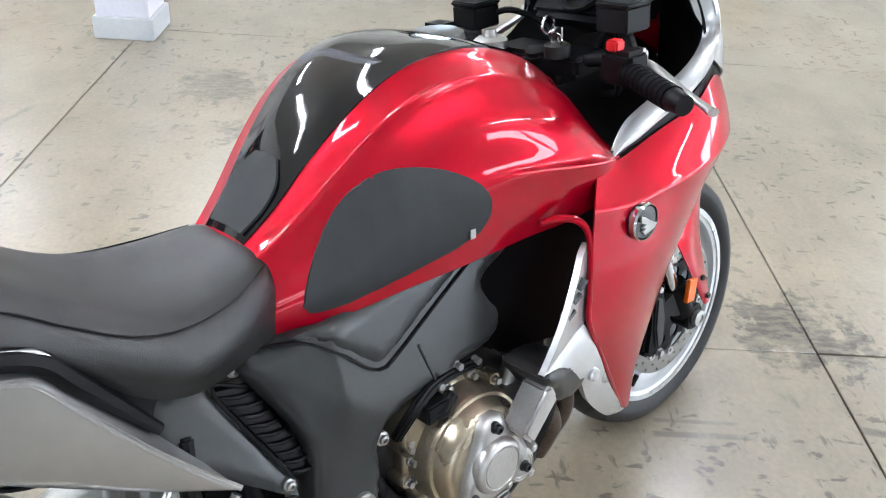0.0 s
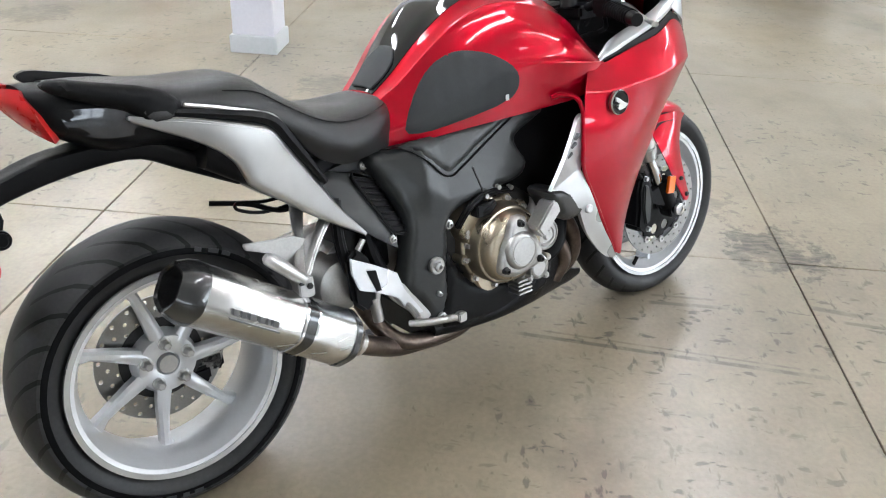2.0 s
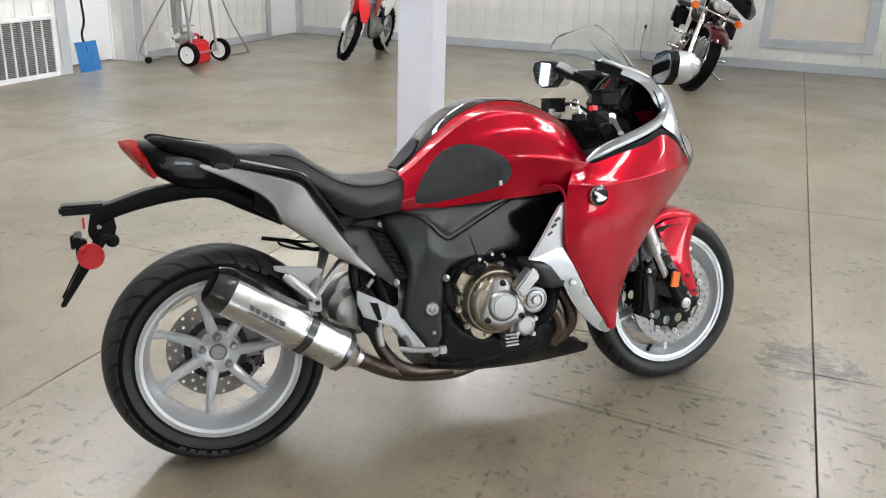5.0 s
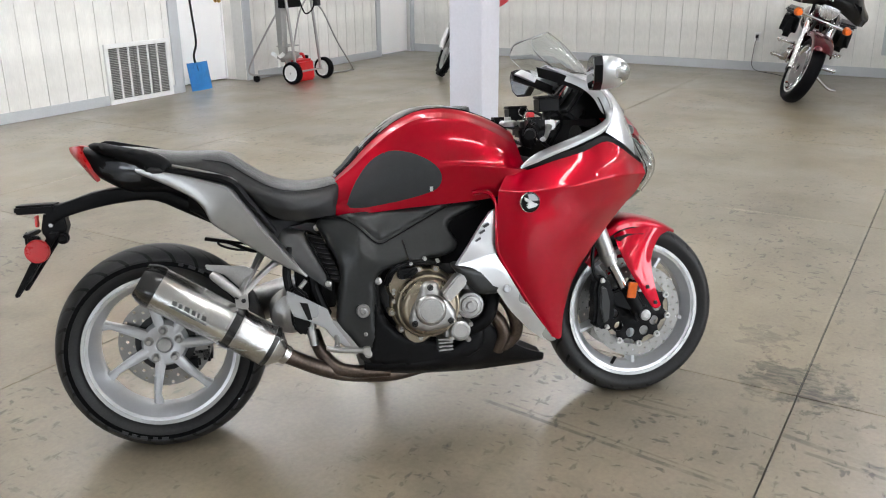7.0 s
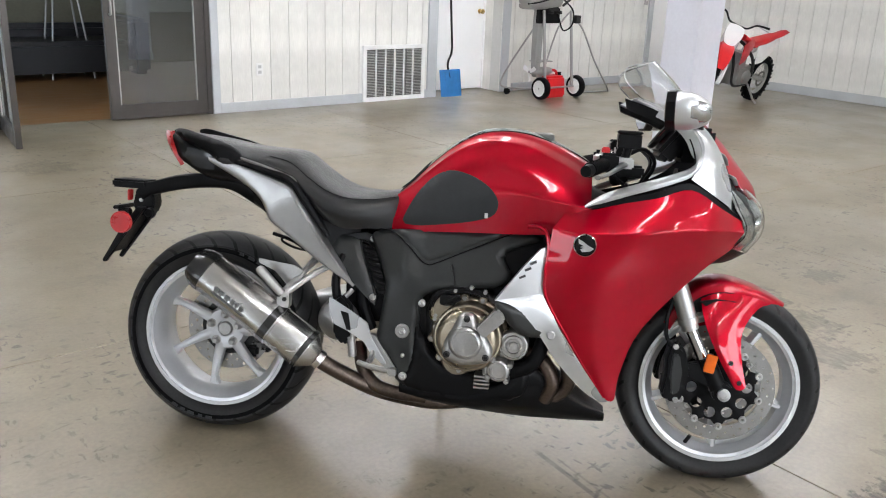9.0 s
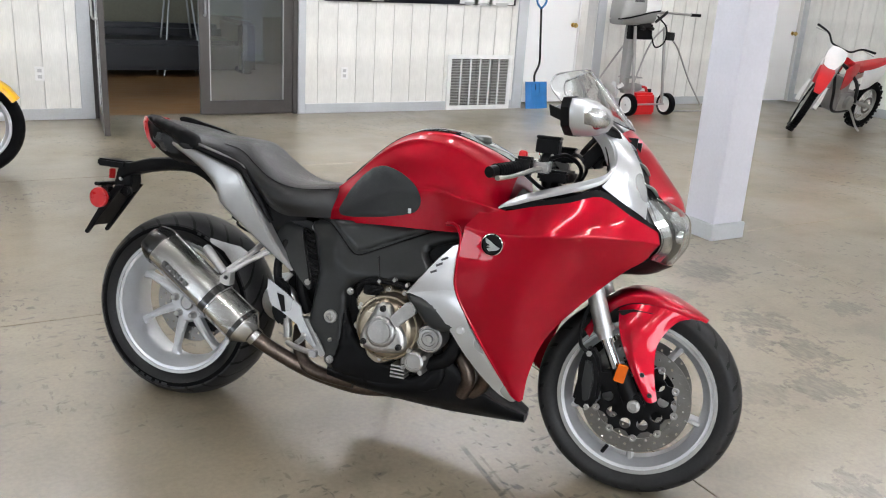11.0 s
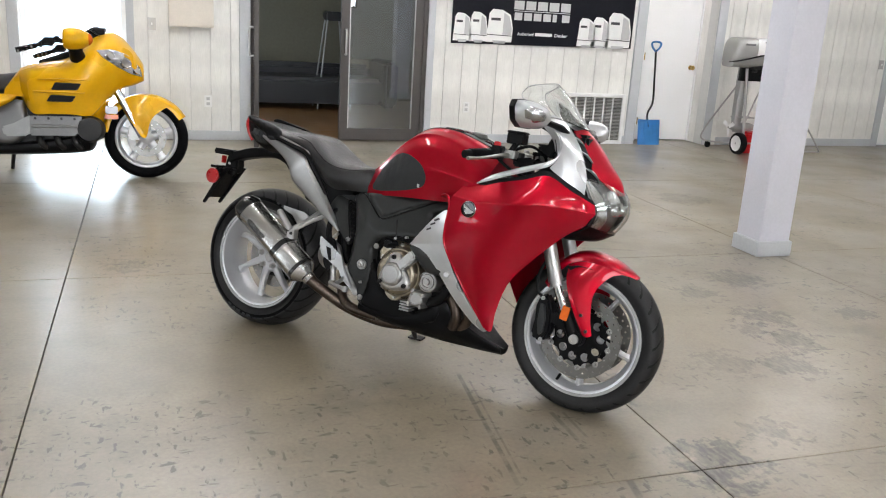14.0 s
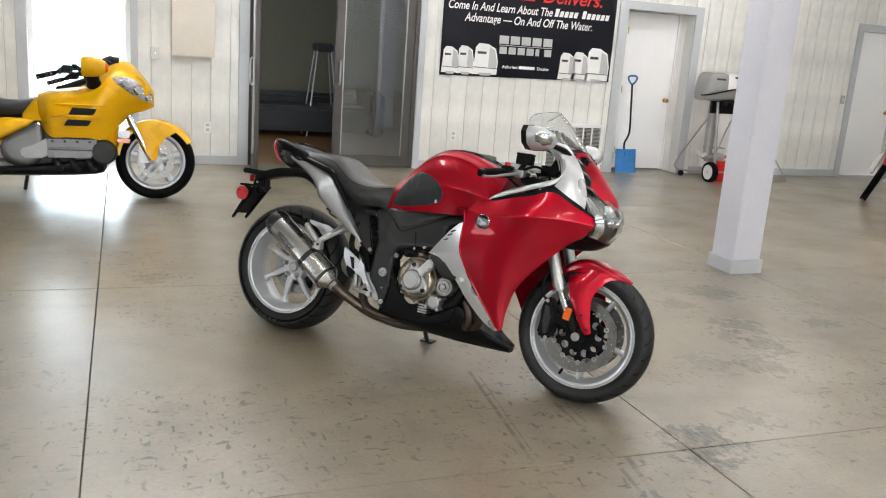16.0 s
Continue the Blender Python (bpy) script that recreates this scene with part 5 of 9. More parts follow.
part("inner_tail", hull([(0.44, [(0, 0.70), (0.05, 0.69), (0.062, 0.62), (0.062, 0.53), (0.03, 0.52)]), (0.33, [(0, 0.74), (0.09, 0.73), (0.105, 0.68), (0.100, 0.60), (0.05, 0.585)]), (0.22, [(0, 0.80), (0.12, 0.79), (0.148, 0.74), (0.132, 0.672), (0.04, 0.665)]), (0.12, [(0, 0.83), (0.11, 0.82), (0.130, 0.79), (0.110, 0.735), (0.03, 0.725)])], 3), BLACK, bike, "black under-seat moulding")

# number-plate bracket
arm = part("plate_bracket", hull([(0.20, [(0, 0.72), (0.06, 0.72), (0.085, 0.70), (0.07, 0.675), (0.04, 0.67)]), (0.10, [(0, 0.775), (0.05, 0.775), (0.06, 0.755), (0.05, 0.725), (0.03, 0.72)]), (0.02, [(0, 0.800), (0.05, 0.80), (0.056, 0.79), (0.05, 0.765), (0.03, 0.76)]), (-0.06, [(0, 0.805), (0.045, 0.805), (0.05, 0.79), (0.045, 0.768), (0.03, 0.762)]), (-0.16, [(0, 0.795), (0.038, 0.795), (0.042, 0.78), (0.038, 0.752), (0.02, 0.748)]), (-0.25, [(0, 0.768), (0.034, 0.768), (0.038, 0.755), (0.034, 0.728), (0.02, 0.724)]), (-0.29, [(0, 0.765), (0.032, 0.765), (0.036, 0.74), (0.032, 0.70), (0.02, 0.696)])], 3), BLACK, bike, "long black number-plate bracket")
part("plate_light", block(-0.318, 0, 0.757, 0.115, 0.085, 0.026), BLACK, arm, "", 0.006)
part("bracket_stem", join(prism([(-0.245, 0.745), (-0.300, 0.745), (-0.312, 0.69), (-0.292, 0.655), (-0.25, 0.665), (-0.238, 0.70)], -0.028, 0.028)), BLACK, arm, "", 0.005)
part("plate_holder", join(prism([(-0.252, 0.690), (-0.280, 0.690), (-0.345, 0.600), (-0.398, 0.508), (-0.386, 0.503), (-0.345, 0.560)], -0.060, -0.046), prism([(-0.252, 0.690), (-0.280, 0.690), (-0.345, 0.600), (-0.398, 0.508), (-0.386, 0.503), (-0.345, 0.560)], 0.046, 0.060), block(-0.33, 0, 0.605, 0.008, 0.10, 0.17, m=pose(-0.33, 0, 0.605, 0, 33, 0) @ pose(0.33, 0, -0.605)), block(-0.338, -0.02, 0.685, 0.02, 0.13, 0.012)), BLACK, arm, "", 0.003)
part("side_reflector", lathe([(0, -0.1105), (0.0295, -0.1105), (0.031, -0.112), (0.0335, -0.1115), (0.034, -0.108), (0.034, -0.100), (0.0, -0.098)], 28, "y", (-0.308, 0, 0.643)), REDLENS, arm, "round red side reflector")
part("reflector_mount", rod((-0.308, -0.100, 0.643), (-0.308, -0.045, 0.646), 0.012), BLACK, arm)
part("bracket_lug", join(lathe([(0, -0.046), (0.013, -0.046), (0.018, -0.040), (0.018, -0.02), (0.0, -0.02)], 18, "y", (-0.252, 0, 0.668)), block(-0.330, -0.035, 0.655, 0.030, 0.030, 0.050), block(-0.350, -0.035, 0.672, 0.012, 0.008, 0.040)), BLACK, arm, "", 0.004)
part("rear_reflector", block(-0.318, -0.03, 0.722, 0.006, 0.03, 0.034), REDLENS, arm, "small red reflector", 0.002)
part("bolt", bolts([(-0.282, 0.029, 0.708)], 0.006, 0.005), ALLOY, arm)

# ---- middle of the bike
part("engine_block", join(block(0.81, 0, 0.40, 0.42, 0.24, 0.34), block(0.95, 0, 0.52, 0.28, 0.22, 0.24), block(0.72, 0, 0.60, 0.40, 0.20, 0.18)), DARKMETAL, bike, "dark engine block", 0.02)
part("swingarm", join(tube([(0.60, 0.02, 0.40), (0.48, 0.06, 0.42), (0.34, 0.12, 0.40), (0.16, 0.15, 0.34), (0.0, 0.13, 0.312)], [0.075, 0.075, 0.06, 0.055, 0.07], 18), rod((0.43, -0.06, 0.42), (0.43, 0.10, 0.42), 0.062, seg=24)), ALLOY, bike, "cast alloy single-sided swingarm")
part("pivot_case", lathe([(0.0, -0.115), (0.045, -0.113), (0.060, -0.104), (0.066, -0.088), (0.068, -0.03), (0.0, -0.02)], 28, "y", (0.392, 0, 0.395)), ALLOY, bike, "cast alloy pivot casing")
part("rear_guard", join(tube([(0.36, -0.03, 0.615), (0.27, -0.03, 0.612), (0.20, -0.045, 0.628), (0.195, -0.05, 0.615), (0.25, -0.05, 0.596), (0.34, -0.03, 0.590)], 0.004, 8), tube([(0.38, -0.05, 0.62), (0.30, -0.055, 0.590), (0.22, -0.04, 0.620), (0.15, -0.01, 0.632)], 0.006, 8)), BLACK, bike, "black chain-guard wires", 0.0)
FRAME = [(0.520, 0.688), (0.70, 0.699), (0.86, 0.711), (0.975, 0.714), (1.00, 0.692), (0.952, 0.674), (0.900, 0.656), (0.882, 0.640), (0.892, 0.612), (0.910, 0.587), (0.900, 0.563), (0.872, 0.549), (0.80, 0.541), (0.743, 0.532), (0.690, 0.522), (0.660, 0.508), (0.646, 0.480), (0.648, 0.447), (0.644, 0.362), (0.650, 0.300), (0.662, 0.222), (0.592, 0.226), (0.574, 0.300), (0.538, 0.340), (0.522, 0.367), (0.530, 0.41), (0.536, 0.455), (0.546, 0.521), (0.534, 0.562), (0.498, 0.630), (0.480, 0.668)]


def cover_w(x, z):
    """How far out the side cover lies: it leans in above a slanting crease and tucks under below it."""
    crease = max(0.548, 0.640 - (x - 0.529) * 0.76)
    rear = 0.55 * max(0, 0.60 - x) * min(1, max(0, (z - 0.50) / 0.12))
    return 0.180 - rear - (0.24 * (z - crease) if z > crease else 0.06 * (crease - z))


def tuck_w(x, z):
    """The panel under the seat leans in towards its top."""
    return min(0.165, max(0.08, 0.15 - 0.40 * (z - 0.49)))


for s in (-1, 1):
    fr = part("frame_cover", puffed(FRAME, cover_w, s, 0.014, 0.012, 0.045, 0.012), GREYBLACK, bike, "charcoal side cover over the frame", angle=55)
    part("inner_panel", prism([(0.86, 0.71), (1.10, 0.76), (1.24, 0.74), (1.20, 0.50), (1.12, 0.44), (0.86, 0.50)], s * 0.132, s * 0.120), BLACK, bike, "black inner panel", 0.003)
    part("upper_cover", puffed([(0.540, 0.692), (0.580, 0.680), (0.622, 0.646), (0.650, 0.616), (0.668, 0.607), (0.692, 0.615), (0.80, 0.666), (0.915, 0.716), (0.70, 0.701)], lambda x, z: cover_w(x, z) + 0.006, s, 0.010, 0.008, 0.02, 0.012), GREYBLACK, fr, "", angle=55)
    # black tube drawn in for the shadow band under the cover's step
    part("cover_gap_shade", tube([(x, s * (cover_w(x, z) + 0.001), z) for x, z in ((0.50, 0.690), (0.56, 0.682), (0.608, 0.650), (0.645, 0.612), (0.668, 0.601), (0.695, 0.609), (0.80, 0.659), (0.88, 0.696), (0.925, 0.714))], 0.0045, 8, 8, 0.4), BLACK, fr)
    part("cover_seam", rod((0.737, s * cover_w(0.737, 0.606), 0.606), (0.752, s * cover_w(0.752, 0.545), 0.545), 0.003, seg=6), DARKMETAL, fr)
    lv = part("louvre_panel", puffed([(0.454, 0.635), (0.501, 0.624), (0.552, 0.488), (0.539, 0.487), (0.520, 0.493)], lambda x, z: tuck_w(x, z) + 0.001, s, 0.004, 0.002, 0.012, 0.012, 0), BLACK, bike, "black louvred vent", angle=50)
    for i in range(9):
        k = (i + 0.5) / 9
        xa, za, xb, zb = 0.454 + 0.066 * k, 0.635 + -0.142 * k, 0.501 + 0.051 * k, 0.624 + -0.136 * k
        part("louvre", tube([(xa, s * (tuck_w(xa, za) + 0.002), za), ((xa + xb) / 2, s * (tuck_w(xb, zb) + 0.005), (za + zb) / 2 - 0.001), (xb, s * (tuck_w(xb, zb) + 0.003), zb)], [0.003, 0.0045, 0.0035], 6, 3, 0.7), BLACK, lv)
    part("louvre_edge", tube([(x, s * (tuck_w(x, z) + 0.004), z) for x, z in [(0.497, 0.627), (0.451, 0.637), (0.514, 0.493)]], 0.003, 8), BLACK, lv)
    part("seat_bracket", puffed([(0.397, 0.659), (0.462, 0.669), (0.511, 0.657), (0.494, 0.633)], 0.086, s, 0.006, 0.004, 0.03, 0.012, 0), PADGREY, bike, "", angle=50)
    part("pillion_plate", puffed([(0.364, 0.666), (0.453, 0.642), (0.447, 0.633), (0.516, 0.494), (0.515, 0.465), (0.494, 0.478), (0.429, 0.530), (0.360, 0.575)], tuck_w, s, 0.006, 0.004, 0.03, 0.012, 0), GREYBLACK, bike, "", angle=50)
part("pivot_bolt", join(lathe([(0.021, -0.170), (0.021, -0.178), (0.018, -0.181), (0.012, -0.181)], 26, "y", (0.604, 0, 0.399)), lathe([(0.012, -0.176), (0.012, -0.188), (0.009, -0.190), (0.006, -0.190), (0.006, -0.182), (0, -0.182)], 6, "y", (0.604, 0, 0.399))), ALLOY, bike, "bright swingarm pivot bolt")
for x, w, z, r in ((0.506, 0.150, 0.487, 0.0065), (0.656, 0.164, 0.485, 0.0075), (0.486, 0.088, 0.652, 0.0065), (0.612, 0.170, 0.262, 0.008), (0.608, 0.172, 0.325, 0.004)):
    part("frame_bolt", join(lathe([(r * 1.5, -w + 0.004), (r * 1.5, -w - 0.003), (r, -w - 0.004), (r, -w - 0.009), (r * 0.45, -w - 0.010), (r * 0.45, -w - 0.005), (0, -w - 0.005)], 16, "y", (x, 0, z))), ALLOY, bike)

# clutch side of the engine
ec = part("clutch_housing", join(lathe([(0.112, -0.10), (0.112, -0.158), (0.108, -0.164), (0.103, -0.166), (0.100, -0.172), (0.100, -0.200), (0.096, -0.208), (0.091, -0.209), (0.089, -0.214), (0.086, -0.228), (0.078, -0.236), (0.070, -0.238), (0, -0.238)], 56, "y", (0.800, 0, 0.404)), lathe([(0.06, -0.10), (0.06, -0.165), (0.052, -0.176), (0, -0.178)], 24, "y", (0.738, 0, 0.468)), lathe([(0.05, -0.10), (0.05, -0.160), (0.042, -0.170), (0, -0.170)], 24, "y", (0.770, 0, 0.325))), BRONZE, bike, "champagne-coloured clutch housing")
RIMBOLTS = [(0.800 + 0.110 * math.cos(a), 0.404 + 0.110 * math.sin(a)) for a in np.radians((8, 40, 72, 100, 128, 158, 190, 222, 258, 300, 335))]
for x, z in RIMBOLTS:
    part("bolt_boss", lathe([(0.0125, -0.12), (0.0125, -0.166), (0.0105, -0.170), (0, -0.170)], 16, "y", (x, 0, z)), BRONZE, ec)
cc = part("clutch_cover", puffed([(0.778, 0.486), (0.822, 0.486), (0.832, 0.452), (0.858, 0.420), (0.878, 0.384), (0.872, 0.350), (0.846, 0.342), (0.812, 0.336), (0.780, 0.334), (0.744, 0.346), (0.730, 0.366), (0.740, 0.404), (0.762, 0.444)], 0.254, -1, 0.012, 0.010, 0.040, 0.010), ALLOY, ec, "silver three-armed clutch cover", angle=55)
part("cover_cap", lathe([(0.048, -0.248), (0.047, -0.258), (0.043, -0.264), (0.037, -0.266), (0.036, -0.2645), (0.034, -0.2645), (0.033, -0.2665), (0, -0.2675)], 40, "y", (0.798, 0, 0.402)), ALLOY, cc)
bolt_parts("cover_bolt", [(x, 0.170, z) for x, z in RIMBOLTS], 0.0058, 0.011, ALLOY, ec)
for x, z in ((0.799, 0.470), (0.858, 0.364), (0.748, 0.364)):
    part("cover_bolt", lathe([(0.0095, -0.250), (0.0095, -0.256), (0.0075, -0.257), (0.0075, -0.264), (0.004, -0.265), (0.004, -0.259), (0, -0.259)], 14, "y", (x, 0, z)), DARKMETAL, ec)
part("engine_arm", prism([(0.828, 0.452), (0.880, 0.510), (0.896, 0.508), (0.908, 0.480), (0.850, 0.424)], -0.284, -0.235), ALLOY, bike, "silver cast cover arm", 0.005)
wp = part("water_pump", join(lathe([(0.043, -0.10), (0.043, -0.195), (0.040, -0.202), (0.036, -0.203), (0.035, -0.199), (0.031, -0.199), (0.029, -0.206), (0.022, -0.207), (0.020, -0.203), (0.014, -0.203), (0.012, -0.212), (0.006, -0.213), (0, -0.210)], 36, "y", (0.932, 0, 0.392)), rod((0.935, -0.14, 0.43), (0.955, -0.14, 0.47), 0.018)), ALLOY, bike, "silver round pump cover")
part("filter_cover", join(lathe([(0.033, -0.12), (0.033, -0.205), (0.030, -0.214), (0.024, -0.217), (0.022, -0.214), (0, -0.214)], 24, "y", (0.895, 0, 0.317)), *[lathe([(0.009, -0.15), (0.009, -0.212), (0.006, -0.216), (0, -0.216)], 12, "y", (0.895 + 0.037 * math.cos(a), 0, 0.317 + 0.037 * math.sin(a))) for a in np.radians((30, 120, 215, 310))], rod((0.858, -0.185, 0.282), (0.86, -0.185, 0.335), 0.012)), ALLOY, bike, "silver bolted water-pump housing", 0.002)
part("drain_fins", join(*[block(0.848, -0.185, 0.262 + 0.011 * k, 0.044, 0.05, 0.005) for k in range(4)]), ALLOY, bike)
part("engine_case", puffed([(0.665, 0.50), (0.72, 0.525), (0.80, 0.535), (0.88, 0.530), (0.93, 0.50), (0.985, 0.43), (0.985, 0.36), (0.93, 0.29), (0.83, 0.27), (0.72, 0.29), (0.665, 0.38)], 0.140, -1, 0.015, 0.012, 0.03, 0.02), DARKMETAL, bike, "dark engine side case", angle=55)
part("wire_loom", join(tube([(0.68, -0.165, 0.47), (0.70, -0.185, 0.515), (0.745, -0.18, 0.535), (0.80, -0.175, 0.535), (0.85, -0.17, 0.525)], 0.010, 8), tube([(0.72, -0.19, 0.50), (0.745, -0.20, 0.505), (0.77, -0.195, 0.52)], 0.012, 8), block(0.735, -0.19, 0.508, 0.045, 0.03, 0.03)), BLACK, bike, "", 0.003)
bolt_parts("engine_bolt", [(0.70, 0.165, 0.455), (0.705, 0.165, 0.385), (0.755, 0.178, 0.535), (0.80, 0.172, 0.545), (0.84, 0.170, 0.535), (0.70, 0.168, 0.42)], 0.006, 0.014, ALLOY, bike)
part("cylinder_cover", puffed([(0.868, 0.528), (0.890, 0.536), (0.952, 0.518), (0.998, 0.490), (1.036, 0.450), (1.024, 0.431), (0.955, 0.432), (0.925, 0.455), (0.900, 0.490)], lambda x, z: 0.290 - 0.22 * (x - 0.88) - 0.12 * (0.53 - z), -1, 0.016, 0.014, 0.09, 0.011), GREYBLACK, bike, "black moulded cylinder cover", angle=55)
part("radiator_hose", tube([(0.93, -0.15, 0.30), (0.99, -0.17, 0.34), (1.02, -0.16, 0.42)], 0.022, 12), BLACK, bike)

# silver frame arm inside the fairing
arm2 = part("fairing_arm", join(sheet([[(0.990, -0.262, 0.684), (0.955, -0.276, 0.645), (0.915, -0.284, 0.590), (0.875, -0.284, 0.535)], [(1.004, -0.256, 0.690), (0.988, -0.264, 0.642), (0.966, -0.268, 0.592), (0.940, -0.268, 0.544)], [(1.018, -0.250, 0.692), (1.017, -0.250, 0.640), (1.015, -0.250, 0.595), (1.006, -0.252, 0.550)]], 0.010, 4, (0.95, -9, 0.6)), sheet([[(0.875, -0.284, 0.537), (0.93, -0.270, 0.552), (1.004, -0.254, 0.556)], [(0.930, -0.274, 0.520), (0.985, -0.262, 0.530), (1.024, -0.252, 0.525)], [(0.985, -0.260, 0.468), (1.02, -0.254, 0.475), (1.058, -0.248, 0.462)], [(1.055, -0.224, 0.366), (1.078, -0.228, 0.378), (1.105, -0.229, 0.385)], [(1.138, -0.197, 0.280), (1.155, -0.201, 0.290), (1.172, -0.204, 0.298)], [(1.190, -0.184, 0.248), (1.200, -0.188, 0.250), (1.208, -0.191, 0.254)]], 0.012, 4, (1.0, -9, 0.5))), SILVER, bike, "silver-painted fairing stay", 0.0)
part("arm_slot", join(*[prism([(x, z), (x + 0.016, z + 0.008), (x + 0.014, z + 0.014), (x - 0.003, z + 0.005)], -0.2795, -0.262) for x, z in ((0.952, 0.622), (0.938, 0.600), (0.965, 0.640))]), DARKBAR, arm2)
part("arm_boss", lathe([(0.012, -0.240), (0.012, -0.254), (0.009, -0.257), (0, -0.257)], 18, "y", (1.035, 0, 0.445)), SILVER, arm2)
part("exhaust_header", join(tube([(0.985, -0.10, 0.42), (1.05, -0.13, 0.40), (1.09, -0.135, 0.33), (1.09, -0.12, 0.26), (1.02, -0.09, 0.20)], 0.022, 14), tube([(0.97, -0.12, 0.36), (1.02, -0.14, 0.34), (1.05, -0.14, 0.28), (1.03, -0.12, 0.22)], 0.022, 14)), PIPE, bike, "bronze-tinted exhaust headers")

# belly pan
BELLY = [
    (0.60, [(0, 0.245), (0.10, 0.245), (0.150, 0.235), (0.146, 0.205), (0.10, 0.178)]),
    (0.70, [(0, 0.24), (0.11, 0.24), (0.160, 0.228), (0.152, 0.195), (0.10, 0.170)]),
    (0.82, [(0, 0.235), (0.12, 0.235), (0.166, 0.225), (0.156, 0.190), (0.10, 0.160)]),
    (0.93, [(0, 0.28), (0.12, 0.285), (0.166, 0.278), (0.152, 0.200), (0.09, 0.152)]),
    (0.985, [(0, 0.31), (0.11, 0.318), (0.158, 0.318), (0.138, 0.205), (0.08, 0.148)]),
    (1.06, [(0, 0.24), (0.09, 0.250), (0.130, 0.255), (0.110, 0.190), (0.06, 0.144)]),
    (1.14, [(0, 0.19), (0.05, 0.198), (0.088, 0.202), (0.074, 0.165), (0.04, 0.140)]),
    (1.215, [(0, 0.160), (0.02, 0.165), (0.040, 0.168), (0.035, 0.150), (0.02, 0.138)]),
]
belly = part("belly_pan", hull(BELLY, 4), BLACK, bike, "matt black belly pan")
for s in (-1, 1):
    part("belly_side", puffed([(0.600, 0.232), (0.630, 0.300), (0.640, 0.455), (0.654, 0.405), (0.682, 0.352), (0.722, 0.312), (0.770, 0.292), (0.828, 0.290), (0.850, 0.255), (0.91, 0.252), (0.955, 0.318), (0.99, 0.300), (0.96, 0.215), (0.82, 0.200), (0.70, 0.206)], lambda x, z: 0.170 - 0.10 * max(0, 0.26 - z), s, 0.012, 0.010, 0.03, 0.013), BLACK, belly, "", angle=55)

# ---- fairing
def ease(a, b, x):
    u = min(1.0, max(0.0, (x - a) / (b - a)))
    return u * u * (3 - 2 * u)


def widened(shape, by=0.042):
    """Swell the upper fairing outwards round the cockpit."""
    out = []
    for x, y, z in shape[0]:
        k = ease(1.10, 1.36, x) * (1 - ease(1.42, 1.54, x)) * ease(0.62, 0.82, z) * (1 - ease(1.03, 1.10, z))
        out.append((x, y + math.copysign(by * k, y) if abs(y) > 0.02 else y, z))
    return out, shape[1]


